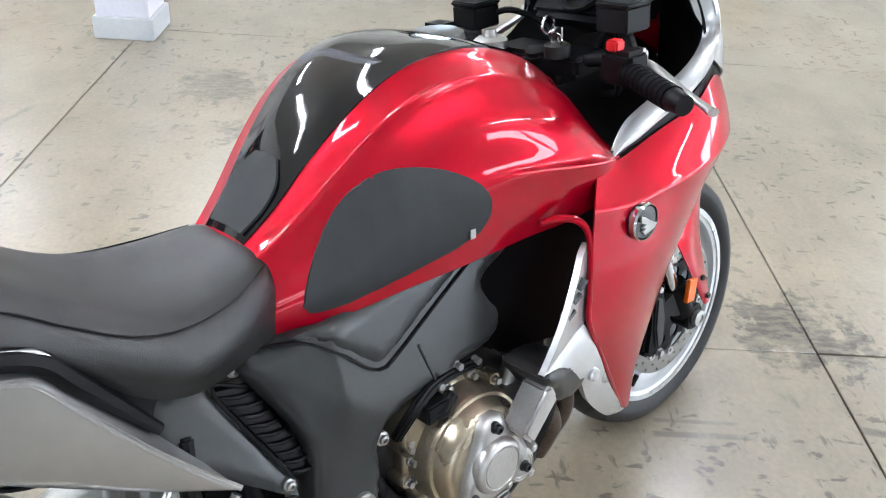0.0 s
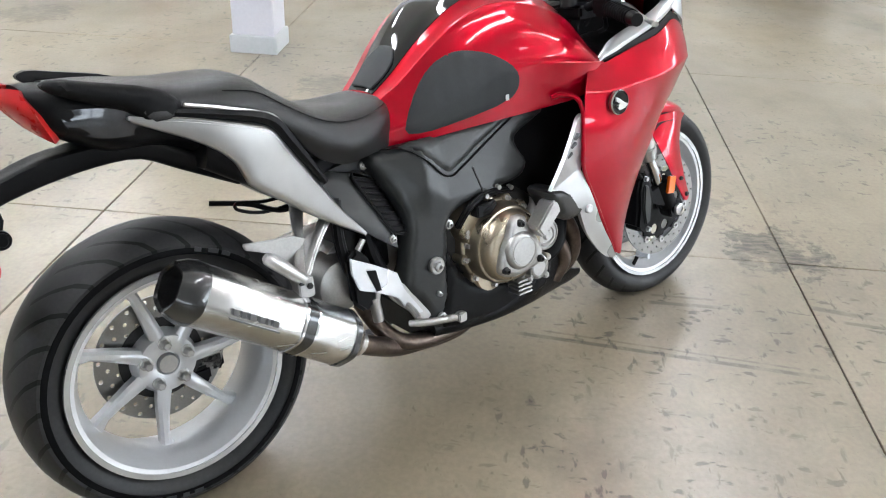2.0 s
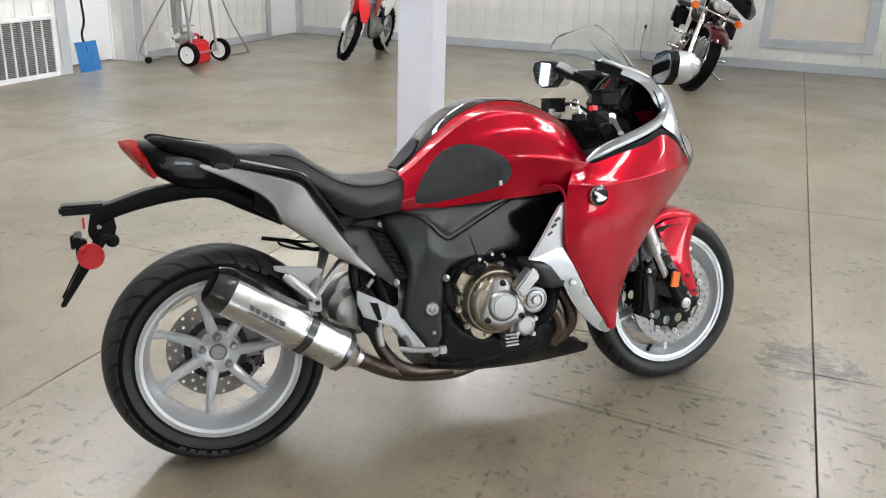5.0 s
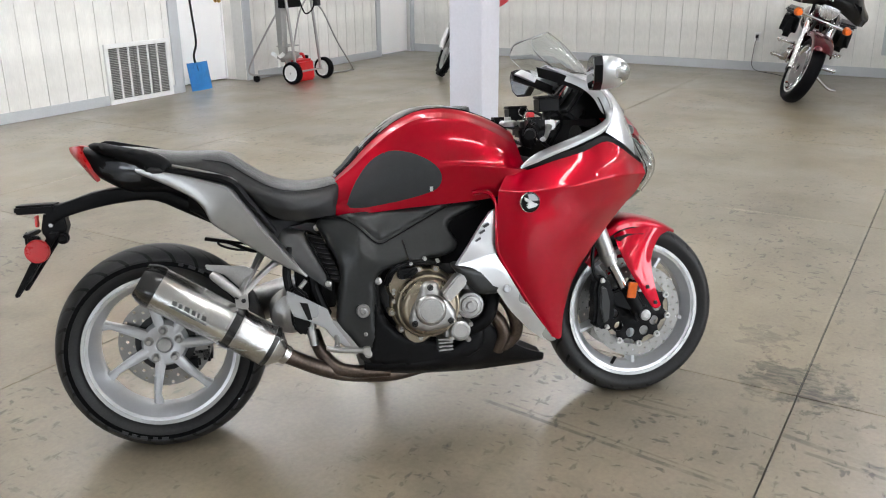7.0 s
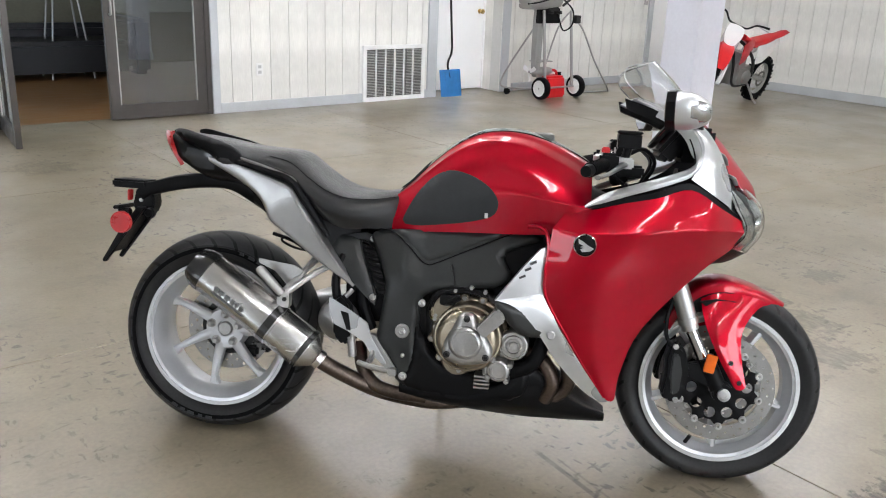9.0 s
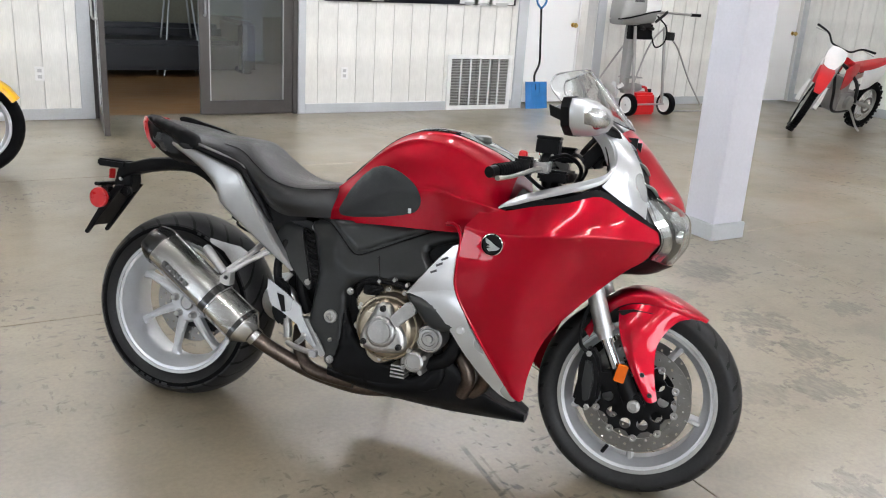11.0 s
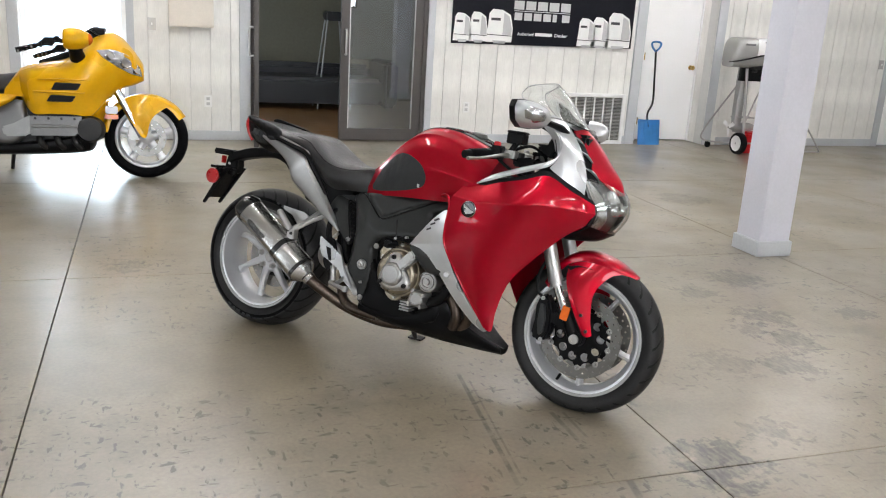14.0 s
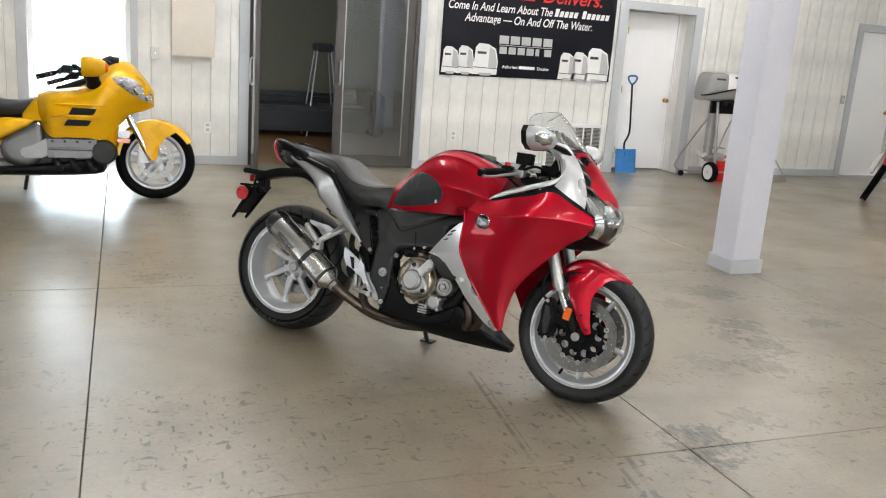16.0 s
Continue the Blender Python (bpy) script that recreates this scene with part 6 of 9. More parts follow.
for s in (-1, 1):
    rows = [
        [(1.055, 0.236, 0.800), (1.115, 0.238, 0.800), (1.20, 0.232, 0.824), (1.29, 0.218, 0.846), (1.375, 0.190, 0.872), (1.46, 0.165, 0.828), (1.532, 0.135, 0.790)],
        [(1.022, 0.250, 0.762), (1.10, 0.266, 0.755), (1.19, 0.266, 0.765), (1.28, 0.252, 0.777), (1.37, 0.222, 0.790), (1.46, 0.180, 0.784), (1.545, 0.132, 0.768)],
        [(1.008, 0.262, 0.715), (1.09, 0.283, 0.708), (1.18, 0.285, 0.706), (1.27, 0.270, 0.708), (1.36, 0.236, 0.718), (1.45, 0.188, 0.732), (1.535, 0.135, 0.742)],
        [(1.004, 0.266, 0.640), (1.08, 0.279, 0.635), (1.16, 0.279, 0.635), (1.24, 0.266, 0.636), (1.33, 0.236, 0.646), (1.42, 0.190, 0.670), (1.505, 0.145, 0.706)],
        [(1.012, 0.260, 0.552), (1.075, 0.266, 0.545), (1.14, 0.264, 0.54), (1.205, 0.252, 0.54), (1.27, 0.230, 0.545), (1.345, 0.200, 0.575), (1.430, 0.172, 0.645)],
        [(1.080, 0.240, 0.440), (1.115, 0.242, 0.435), (1.15, 0.240, 0.43), (1.185, 0.234, 0.43), (1.22, 0.224, 0.435), (1.25, 0.212, 0.445), (1.285, 0.200, 0.478)],
        [(1.147, 0.215, 0.338), (1.164, 0.216, 0.334), (1.180, 0.214, 0.330), (1.196, 0.210, 0.330), (1.211, 0.205, 0.333), (1.224, 0.200, 0.338), (1.238, 0.194, 0.353)],
        [(1.197, 0.195, 0.266), (1.203, 0.195, 0.261), (1.209, 0.194, 0.258), (1.215, 0.193, 0.256), (1.220, 0.192, 0.256), (1.224, 0.190, 0.258), (1.228, 0.188, 0.263)],
    ]
    mix = lambda p, q, k: [tuple(np.array(a) * (1 - k) + np.array(b) * k) for a, b in zip(p, q)]
    ridge = [(x, w + 0.008, z) for x, w, z in mix(rows[1], rows[2], 0.35)]
    rows = [rows[0], mix(rows[0], ridge, 0.5), mix(rows[0], ridge, 0.85), ridge, mix(ridge, rows[3], 0.12), mix(ridge, rows[3], 0.55)] + rows[3:]
    part("side_fairing", widened(sheet([[(x, s * w, z) for x, w, z in r] for r in rows], 0.0035, 4, (1.2, s * 9, 0.6))), RED, bike, "large candy-red side fairing")
    part("fairing_lip", tube([(0.95, s * 0.214, 0.738), (0.975, s * 0.232, 0.742), (0.998, s * 0.252, 0.732), (1.009, s * 0.260, 0.695), (1.006, s * 0.263, 0.62), (1.014, s * 0.257, 0.552), (1.08, s * 0.237, 0.440), (1.147, s * 0.212, 0.338), (1.197, s * 0.193, 0.266)], [0.006, 0.006, 0.006, 0.005, 0.005, 0.005, 0.005, 0.004, 0.003], 8), RED, bike)
    part("dark_strip", widened(sheet([[(1.085, s * 0.231, 0.808), (1.20, s * 0.226, 0.838), (1.29, s * 0.212, 0.862), (1.37, s * 0.187, 0.890), (1.46, s * 0.158, 0.842), (1.53, s * 0.126, 0.800)], [(1.09, s * 0.232, 0.798), (1.20, s * 0.228, 0.822), (1.29, s * 0.214, 0.844), (1.375, s * 0.186, 0.868), (1.46, s * 0.160, 0.826), (1.53, s * 0.130, 0.788)]], 0.004, 3, (1.2, s * 9, 0.9))), BLACK, bike, "black joint strip under the silver trim")
    # silver trim: bar along the fairing, rising into a hoop
    path = spline([Vector((x, w, z)) for x, w, z in ((1.080, 0.231, 0.790), (1.11, 0.232, 0.815), (1.17, 0.229, 0.843), (1.25, 0.218, 0.872), (1.32, 0.200, 0.897), (1.372, 0.182, 0.920), (1.392, 0.172, 0.950), (1.388, 0.163, 0.985), (1.368, 0.156, 1.020), (1.33, 0.150, 1.052), (1.27, 0.142, 1.082), (1.21, 0.13, 1.105))], 3)
    bar = []
    for du, dz in ((0.008, -0.013), (0.010, -0.002), (-0.004, 0.010), (-0.020, 0.012)):
        row = []
        for p in path:
            k = ease(0.915, 0.985, p[2])
            fade = 0.15 + 0.85 * ease(1.075, 1.16, p[0])
            row.append((p[0] + (du - dz * 0.4) * k * fade * 0.9, s * (p[1] + du * fade * (1 - 0.3 * k)), p[2] + dz * fade * (1 - k) + du * 0.5 * k))
        bar.append(row)
    part("cowl_bar", widened(sheet(bar, 0.007, 2, (1.3, s * 5, 3.0))), SILVER, bike, "silver cockpit surround")
    g = [[(1.372, s * 0.186, 0.900), (1.395, s * 0.178, 0.940), (1.392, s * 0.170, 0.985), (1.373, s * 0.162, 1.022), (1.335, s * 0.155, 1.055), (1.285, s * 0.146, 1.080)], [(1.425, s * 0.176, 0.868), (1.432, s * 0.170, 0.915), (1.425, s * 0.158, 0.965), (1.407, s * 0.146, 1.010), (1.372, s * 0.137, 1.048), (1.315, s * 0.130, 1.082)], [(1.480, s * 0.156, 0.835), (1.480, s * 0.146, 0.885), (1.466, s * 0.130, 0.940), (1.440, s * 0.115, 0.992), (1.400, s * 0.105, 1.040), (1.345, s * 0.100, 1.082)], [(1.496, s * 0.150, 0.822), (1.492, s * 0.138, 0.878), (1.473, s * 0.122, 0.936), (1.446, s * 0.108, 0.990), (1.406, s * 0.098, 1.040), (1.352, s * 0.094, 1.082)]]
    part("nose_cowl", widened(sheet(g, 0.003, 4, (1.7, s * 2, 1.0))), SILVER, bike, "silver nose cowl")
    part("nose_vent", sheet([[(1.345, s * 0.125, 1.062), (1.400, s * 0.135, 1.025), (1.445, s * 0.140, 0.975), (1.470, s * 0.142, 0.925), (1.488, s * 0.140, 0.872)], [(1.360, s * 0.080, 1.062), (1.425, s * 0.085, 1.018), (1.468, s * 0.092, 0.962), (1.500, s * 0.095, 0.910), (1.522, s * 0.088, 0.866)]], 0.006, 3, (2, s * 2, 1.2)), BLACK, bike, "black slotted vent beside the nose")
    for k, (x0, w0, z0, x1, w1, z1) in enumerate(((1.392, 0.142, 1.030, 1.440, 0.090, 1.000), (1.438, 0.148, 0.980, 1.484, 0.096, 0.942), (1.474, 0.148, 0.918, 1.514, 0.098, 0.888))):
        part("vent_rib", tube([(x0, s * w0, z0), ((x0 + x1) / 2 + 0.006, s * (w0 + w1) / 2, (z0 + z1) / 2 + 0.004), (x1, s * w1, z1)], [0.007, 0.009, 0.006], 8, 4, 0.45), SILVER, bike)
    part("inner_cowl", widened(sheet([[(1.10, s * 0.215, 0.80), (1.20, s * 0.210, 0.83), (1.30, s * 0.192, 0.868), (1.372, s * 0.168, 0.92), (1.372, s * 0.155, 0.98), (1.34, s * 0.143, 1.04)], [(1.13, s * 0.17, 0.74), (1.22, s * 0.16, 0.76), (1.32, s * 0.14, 0.80), (1.42, s * 0.11, 0.86), (1.43, s * 0.10, 0.94), (1.38, s * 0.10, 1.03)], [(1.15, s * 0.06, 0.70), (1.24, s * 0.06, 0.72), (1.34, s * 0.05, 0.76), (1.45, s * 0.03, 0.84), (1.46, s * 0.03, 0.93), (1.41, s * 0.03, 1.02)]], 0.004, 3, (1.0, 0, 1.4))), BLACK, bike, "black inner fairing panel")
    part("headlight_shell", sheet([[(1.478, s * 0.140, 0.880), (1.515, s * 0.115, 0.872), (1.545, s * 0.070, 0.862)], [(1.500, s * 0.132, 0.820), (1.548, s * 0.104, 0.828), (1.580, s * 0.06, 0.826)], [(1.525, s * 0.126, 0.778), (1.570, s * 0.094, 0.784), (1.596, s * 0.05, 0.788)], [(1.525, s * 0.118, 0.742), (1.570, s * 0.084, 0.742), (1.594, s * 0.045, 0.742)], [(1.508, s * 0.105, 0.712), (1.542, s * 0.072, 0.702), (1.562, s * 0.035, 0.694)]], 0.004, 4, (2.5, s, 0.8)), ENGINEGREY, bike, "dark grey headlight housing")
    part("headlight_reflector", sheet([[(1.484, s * 0.146, 0.876), (1.500, s * 0.138, 0.872)], [(1.510, s * 0.140, 0.826), (1.538, s * 0.120, 0.834)], [(1.540, s * 0.134, 0.782), (1.566, s * 0.112, 0.790)], [(1.540, s * 0.126, 0.744), (1.572, s * 0.098, 0.744)], [(1.518, s * 0.110, 0.712), (1.548, s * 0.082, 0.704)]], 0.004, 4, (2.5, s * 3, 0.8)), CHROME, bike, "bright curved headlight reflector")
    part("headlight_blade", sheet([[(1.540, s * 0.098, 0.846), (1.572, s * 0.062, 0.850)], [(1.572, s * 0.094, 0.806), (1.600, s * 0.052, 0.812)], [(1.578, s * 0.086, 0.772), (1.604, s * 0.046, 0.776)]], 0.004, 4, (2.5, s * 2, 0.8)), LAMPLENS, bike, "bright headlight reflector")
    m0 = Vector((1.318, s * 0.358, 1.072))
    face = [(-0.072, -0.016), (-0.066, 0.014), (-0.038, 0.042), (0.022, 0.050), (0.062, 0.044), (0.073, 0.020), (0.058, -0.024), (0.022, -0.046), (-0.038, -0.044)]

    def ring(x, k, du=0.0):
        return [(x, s * (u * k + du), v * k) for u, v in face]

    def shell(stations):
        n = len(face)
        v = [p for x, k, du in stations for p in ring(x, k, du)]
        f = [(i * n + a, i * n + (a + 1) % n, (i + 1) * n + (a + 1) % n, (i + 1) * n + a) for i in range(len(stations) - 1) for a in range(n)]
        f += [tuple(reversed(range(n))), tuple(range((len(stations) - 1) * n, len(stations) * n))]
        return moved((v, f), pose(*m0, 0, 0, s * 12))

    mirror = part("mirror", shell([(-0.018, 1.0, 0), (0.010, 0.99, 0), (0.035, 0.86, -0.004), (0.055, 0.62, -0.008), (0.066, 0.30, -0.012)]), SILVER, bike, "silver rear-view mirror housing", 0, 50)
    part("mirror_rim", shell([(-0.040, 0.95, 0), (-0.040, 1.02, 0), (-0.018, 1.05, 0), (-0.016, 0.98, 0)]), BLACK, mirror)
    part("mirror_glass", shell([(-0.0425, 0.90, 0), (-0.0405, 0.91, 0)]), MIRROR, mirror)
    part("mirror_lens", shell([(0.020, 0.62, 0.020), (0.045, 0.58, 0.016), (0.060, 0.44, 0.012), (0.066, 0.25, 0.010)]), LAMPLENS, mirror, "clear mirror-mounted turn signal")
    part("mirror_stalk", tube([(1.378, s * 0.145, 1.028), (1.375, s * 0.19, 1.048), (1.352, s * 0.25, 1.058), (1.330, s * 0.31, 1.068)], [0.026, 0.018, 0.016, 0.02], 12, 6, 0.7), BLACK, mirror, "black mirror stalk")
part("nose_centre", sheet([[(1.392, -0.082, 1.050), (1.412, 0, 1.064), (1.392, 0.082, 1.050)], [(1.440, -0.100, 0.990), (1.474, 0, 1.010), (1.440, 0.100, 0.990)], [(1.490, -0.108, 0.918), (1.532, 0, 0.942), (1.490, 0.108, 0.918)], [(1.540, -0.088, 0.870), (1.580, 0, 0.884), (1.540, 0.088, 0.870)], [(1.582, -0.030, 0.835), (1.598, 0, 0.836), (1.582, 0.030, 0.835)]], 0.003, 4, (3, 0, 1.4)), RED, bike, "red nose panel")
part("headlight_lens", sheet([[(1.490, -0.150, 0.884), (1.540, -0.110, 0.878), (1.590, 0, 0.850), (1.540, 0.110, 0.878), (1.490, 0.150, 0.884)], [(1.524, -0.142, 0.822), (1.578, -0.098, 0.836), (1.612, 0, 0.826), (1.578, 0.098, 0.836), (1.524, 0.142, 0.822)], [(1.548, -0.136, 0.778), (1.602, -0.084, 0.792), (1.620, 0, 0.790), (1.602, 0.084, 0.792), (1.548, 0.136, 0.778)], [(1.546, -0.126, 0.742), (1.600, -0.070, 0.744), (1.616, 0, 0.746), (1.600, 0.070, 0.744), (1.546, 0.126, 0.742)], [(1.520, -0.110, 0.708), (1.566, -0.055, 0.692), (1.583, 0, 0.690), (1.566, 0.055, 0.692), (1.520, 0.110, 0.708)]], 0.003, 4, (3, 0, 0.8)), CLEAR, bike, "clear headlight lens")
for s in (-1, 1):
    part("projector", lathe([(0, 0.030), (0.020, 0.026), (0.030, 0.010), (0.034, -0.02), (0, -0.03)], 22, "x", (1.572, s * 0.052, 0.780)), CHROME, bike, "bright headlight projector")
part("lower_nose", sheet([[(1.52, -0.105, 0.708), (1.585, 0, 0.688), (1.52, 0.105, 0.708)], [(1.47, -0.115, 0.682), (1.52, 0, 0.652), (1.47, 0.115, 0.682)], [(1.40, -0.12, 0.655), (1.42, 0, 0.64), (1.40, 0.12, 0.655)]], 0.004, 3, (2, 0, -2)), BLACK, bike, "black lower nose panel")
part("nose_core", hull([(1.36, [(0, 0.92), (0.06, 0.90), (0.10, 0.80), (0.09, 0.70), (0.03, 0.68)]), (1.45, [(0, 0.90), (0.05, 0.88), (0.09, 0.80), (0.08, 0.71), (0.03, 0.69)]), (1.53, [(0, 0.83), (0.04, 0.82), (0.07, 0.78), (0.06, 0.73), (0.02, 0.71)])], 3), BLACK, bike, "black inner nose")
ws = []
for pts in (((1.262, 0.140, 1.088), (1.345, 0.104, 1.085), (1.405, 0.050, 1.066), (1.424, 0, 1.062)), ((1.215, 0.142, 1.122), (1.300, 0.110, 1.130), (1.358, 0.055, 1.120), (1.374, 0, 1.117)), ((1.182, 0.134, 1.158), (1.258, 0.106, 1.174), (1.308, 0.054, 1.176), (1.323, 0, 1.175)), ((1.186, 0.098, 1.192), (1.222, 0.082, 1.206), (1.258, 0.044, 1.218), (1.272, 0, 1.222))):
    ws.append([(x, -w, z) for x, w, z in pts] + [(x, w, z) for x, w, z in reversed(pts[:-1])])
screen = part("windscreen", sheet(ws, 0.004, 4, (3, 0, 2)), CLEAR, bike, "clear acrylic windscreen")
for s in (-1, 1):
    part("screen_garnish", sheet([[(1.185, s * 0.140, 1.106), (1.26, s * 0.150, 1.083), (1.335, s * 0.158, 1.052)], [(1.192, s * 0.136, 1.076), (1.26, s * 0.146, 1.052), (1.330, s * 0.152, 1.024)]], 0.010, 4, (1.2, s * 9, 1.0)), BLACK, bike, "black strip under the windscreen")
part("screen_edge", join(tube([(1.215, -0.142, 1.122), (1.182, -0.134, 1.158), (1.186, -0.098, 1.192), (1.222, -0.082, 1.206), (1.272, 0, 1.222), (1.222, 0.082, 1.206), (1.186, 0.098, 1.192), (1.182, 0.134, 1.158), (1.215, 0.142, 1.122)], 0.0016, 6)), SILVER, screen)
part("emblem", lathe([(0, -0.010), (0.026, -0.009), (0.0285, -0.006), (0.030, 0.004), (0, 0.004)], 32, "y", (1.105, -0.283, 0.708)), BLACKGLOSS, bike, "round black emblem with a silver wing shape")
part("emblem_ring", lathe([(0.0275, -0.291), (0.0285, -0.294), (0.031, -0.291), (0.031, -0.282), (0.0275, -0.282)], 32, "y", (1.105, 0, 0.708), closed=True), CHROME, bike)
part("emblem_wing", prism([(1.086, 0.725), (1.100, 0.718), (1.113, 0.709), (1.129, 0.701), (1.120, 0.694), (1.099, 0.690), (1.092, 0.697), (1.102, 0.701), (1.091, 0.703), (1.101, 0.707), (1.088, 0.713)], -0.2965, -0.291), ALLOY, bike)

# ---- cockpit
RESX, RESW = 1.205, 0.165
part("dash", join(block(1.335, 0, 0.985, 0.05, 0.22, 0.10, m=pose(1.335, 0, 0.985, 0, 38, 0) @ pose(-1.335, 0, -0.985)), block(1.40, 0, 0.99, 0.10, 0.16, 0.10)), BLACK, bike, "black instrument binnacle", 0.012)
gm = pose(1.318, 0, 1.012, 0, -52, 0)
gauge = part("gauge", moved(join(lathe([(0.050, 0.012), (0.056, 0.016), (0.056, 0.006), (0.050, 0.002)], 32, "z", closed=True)), gm), DARKMETAL, bike, "round rev counter with a dark ring")
part("dial_face", moved(lathe([(0, 0.009), (0.050, 0.009), (0.050, 0.005), (0, 0.005)], 32, "z"), gm), BLACKGLOSS, gauge)
part("needle", moved(block(0.015, 0.01, 0.0105, 0.05, 0.003, 0.001), gm), REDPLASTIC, gauge)
part("triple_clamp", join(block(1.215, 0, 0.905, 0.09, 0.20, 0.035), rod((1.20, 0.0, 0.86), (1.185, 0, 0.925), 0.028)), BLACK, bike, "black cast triple clamp", 0.008)
part("stem_nut", lathe([(0.030, 0.0), (0.030, 0.014), (0.022, 0.020), (0.012, 0.020), (0.010, 0.032), (0, 0.032)], 24, "z", (1.150, 0.075, 0.925)), ALLOY, bike, "silver fork cap")
key = part("ignition_lock", lathe([(0.022, 0), (0.022, 0.020), (0.016, 0.024), (0, 0.024)], 20, "z", (1.175, -0.055, 0.920)), DARKMETAL, bike)
part("key", join(block(1.175, -0.055, 0.955, 0.004, 0.022, 0.03), lathe([(0.013, -0.0015), (0.016, -0.0015), (0.016, 0.0015), (0.013, 0.0015)], 20, "y", (1.170, -0.040, 0.972), closed=True), lathe([(0.010, -0.0012), (0.0125, -0.0012), (0.0125, 0.0012), (0.010, 0.0012)], 18, "x", (1.165, -0.062, 0.950), closed=True)), CHROME, key, "ignition key on a ring")
for s in (-1, 1):
    hb = part("handlebar", tube([(1.19, s * 0.11, 0.918), (1.165, s * 0.17, 0.930), (1.135, s * 0.24, 0.922), (1.098, s * 0.335, 0.910)], 0.0115, 12), BLACK, bike, "black clip-on handlebar")
    grip = part("grip", rod((1.140, s * 0.226, 0.9240), (1.100, s * 0.328, 0.9110), 0.0185, seg=18), RUBBER, hb, "ribbed rubber grip")
    part("grip_rib", join(*[rod((1.140 - 0.040 * k, s * (0.226 + 0.102 * k), 0.9240 - 0.013 * k), (1.138 - 0.040 * k, s * (0.230 + 0.102 * k), 0.9235 - 0.013 * k), 0.0197, seg=16) for k in np.arange(0, 1, 0.11)]), RUBBER, grip)
    part("bar_end", rod((1.100, s * 0.328, 0.9110), (1.088, s * 0.358, 0.9070), 0.0175, 0.015, seg=18), BLACK, hb)
    part("switch_box", join(block(1.152, s * 0.208, 0.930, 0.052, 0.058, 0.052)), BLACK, hb, "", 0.008)
    part("lever", tube([(1.195, s * 0.195, 0.925), (1.190, s * 0.23, 0.925), (1.165, s * 0.29, 0.912), (1.140, s * 0.345, 0.900), (1.118, s * 0.385, 0.895)], [0.011, 0.010, 0.0075, 0.0065, 0.009], 10, 6, 0.75), ALLOY, hb, "silver hand lever")
    part("lever_perch", join(block(1.195, s * 0.185, 0.93, 0.05, 0.045, 0.03)), ALLOY, hb, "", 0.005)
    zr = 0.992 if s < 0 else 0.965
    part("fluid_reservoir", join(block(RESX, s * RESW, zr - 0.002, 0.064, 0.060, 0.040), block(RESX, s * RESW, zr + 0.022, 0.068, 0.064, 0.009), rod((RESX, s * RESW, zr - 0.015), (1.195, s * 0.190, 0.94), 0.012)), BLACK, hb, "black brake fluid reservoir", 0.012, 50, 3)
    part("cable", join(tube([(1.20, s * 0.16, 0.95), (1.25, s * 0.12, 0.97), (1.29, s * 0.06, 0.93), (1.26, s * 0.03, 0.86)], 0.006, 8), tube([(1.15, s * 0.20, 0.91), (1.20, s * 0.16, 0.87), (1.24, s * 0.10, 0.85)], 0.006, 8)), BLACK, hb)
part("kill_switch", block(1.142, -0.198, 0.962, 0.022, 0.022, 0.018), REDPLASTIC, bike, "red engine stop switch", 0.003)
part("cockpit_tray", sheet([[(1.10, -0.18, 0.80), (1.10, 0, 0.86), (1.10, 0.18, 0.80)], [(1.22, -0.17, 0.79), (1.22, 0, 0.82), (1.22, 0.17, 0.79)], [(1.40, -0.12, 0.80), (1.40, 0, 0.84), (1.40, 0.12, 0.80)]], 0.004, 3, (1.2, 0, 9)), BLACK, bike, "black cockpit floor")

# ---- exhaust
a0, a1 = Vector((0.328, -0.195, 0.318)), Vector((0.016, -0.195, 0.527))
ax = (a1 - a0).normalized()
mm = Matrix.Translation(a0) @ ax.to_track_quat("X", "Z").to_matrix().to_4x4()
LEN = (a1 - a0).length


def can(x, k=1.0):
    """One section of the six-sided silencer with rounded corners."""
    pts = []
    for i in range(48):
        t = 2 * math.pi * i / 48
        r = 0.0590 * k * sum(max(0.0, math.cos(t - math.pi - 0.22 - j * math.pi / 3)) ** 9 for j in range(6)) ** (-1 / 9)
        pts.append((x, r * math.cos(t) * 1.08, r * math.sin(t) * 1.0))
    return pts


def can_shape(stations):
    v, f, n = [], [], 48
    for x, k in stations:
        v += can(x, k)
    for i in range(len(stations) - 1):
        for s in range(n):
            t = (s + 1) % n
            f.append((i * n + s, i * n + t, (i + 1) * n + t, (i + 1) * n + s))
    f += [tuple(reversed(range(n))), tuple(range((len(stations) - 1) * n, len(stations) * n))]
    return moved((v, f), mm)


silencer = part("silencer", can_shape([(0, 0.93), (0.012, 1.0), (LEN, 1.0), (LEN + 0.004, 0.97)]), STEEL, bike, "brushed stainless slip-on silencer")
part("front_cone", can_shape([(-0.034, 0.46), (-0.028, 0.56), (-0.006, 0.86), (0.006, 0.985)]), STEEL, silencer, "steel cone at the silencer inlet")
part("front_cap", can_shape([(0.002, 0.97), (0.003, 1.025), (0.016, 1.03), (0.018, 0.99)]), CARBON, silencer, "black riveted front band")
v, f = can_shape([(LEN - 0.004, 1.03), (LEN + 0.010, 1.035), (LEN + 0.030, 0.95), (LEN + 0.048, 0.80), (LEN + 0.045, 0.66), (LEN + 0.01, 0.60)])
part("end_cap", (v, f), CARBON, silencer, "gloss black end cap")
part("strap", can_shape([(0.118, 1.0), (0.119, 1.045), (0.147, 1.045), (0.148, 1.0)]), CARBON, silencer, "black clamp strap")
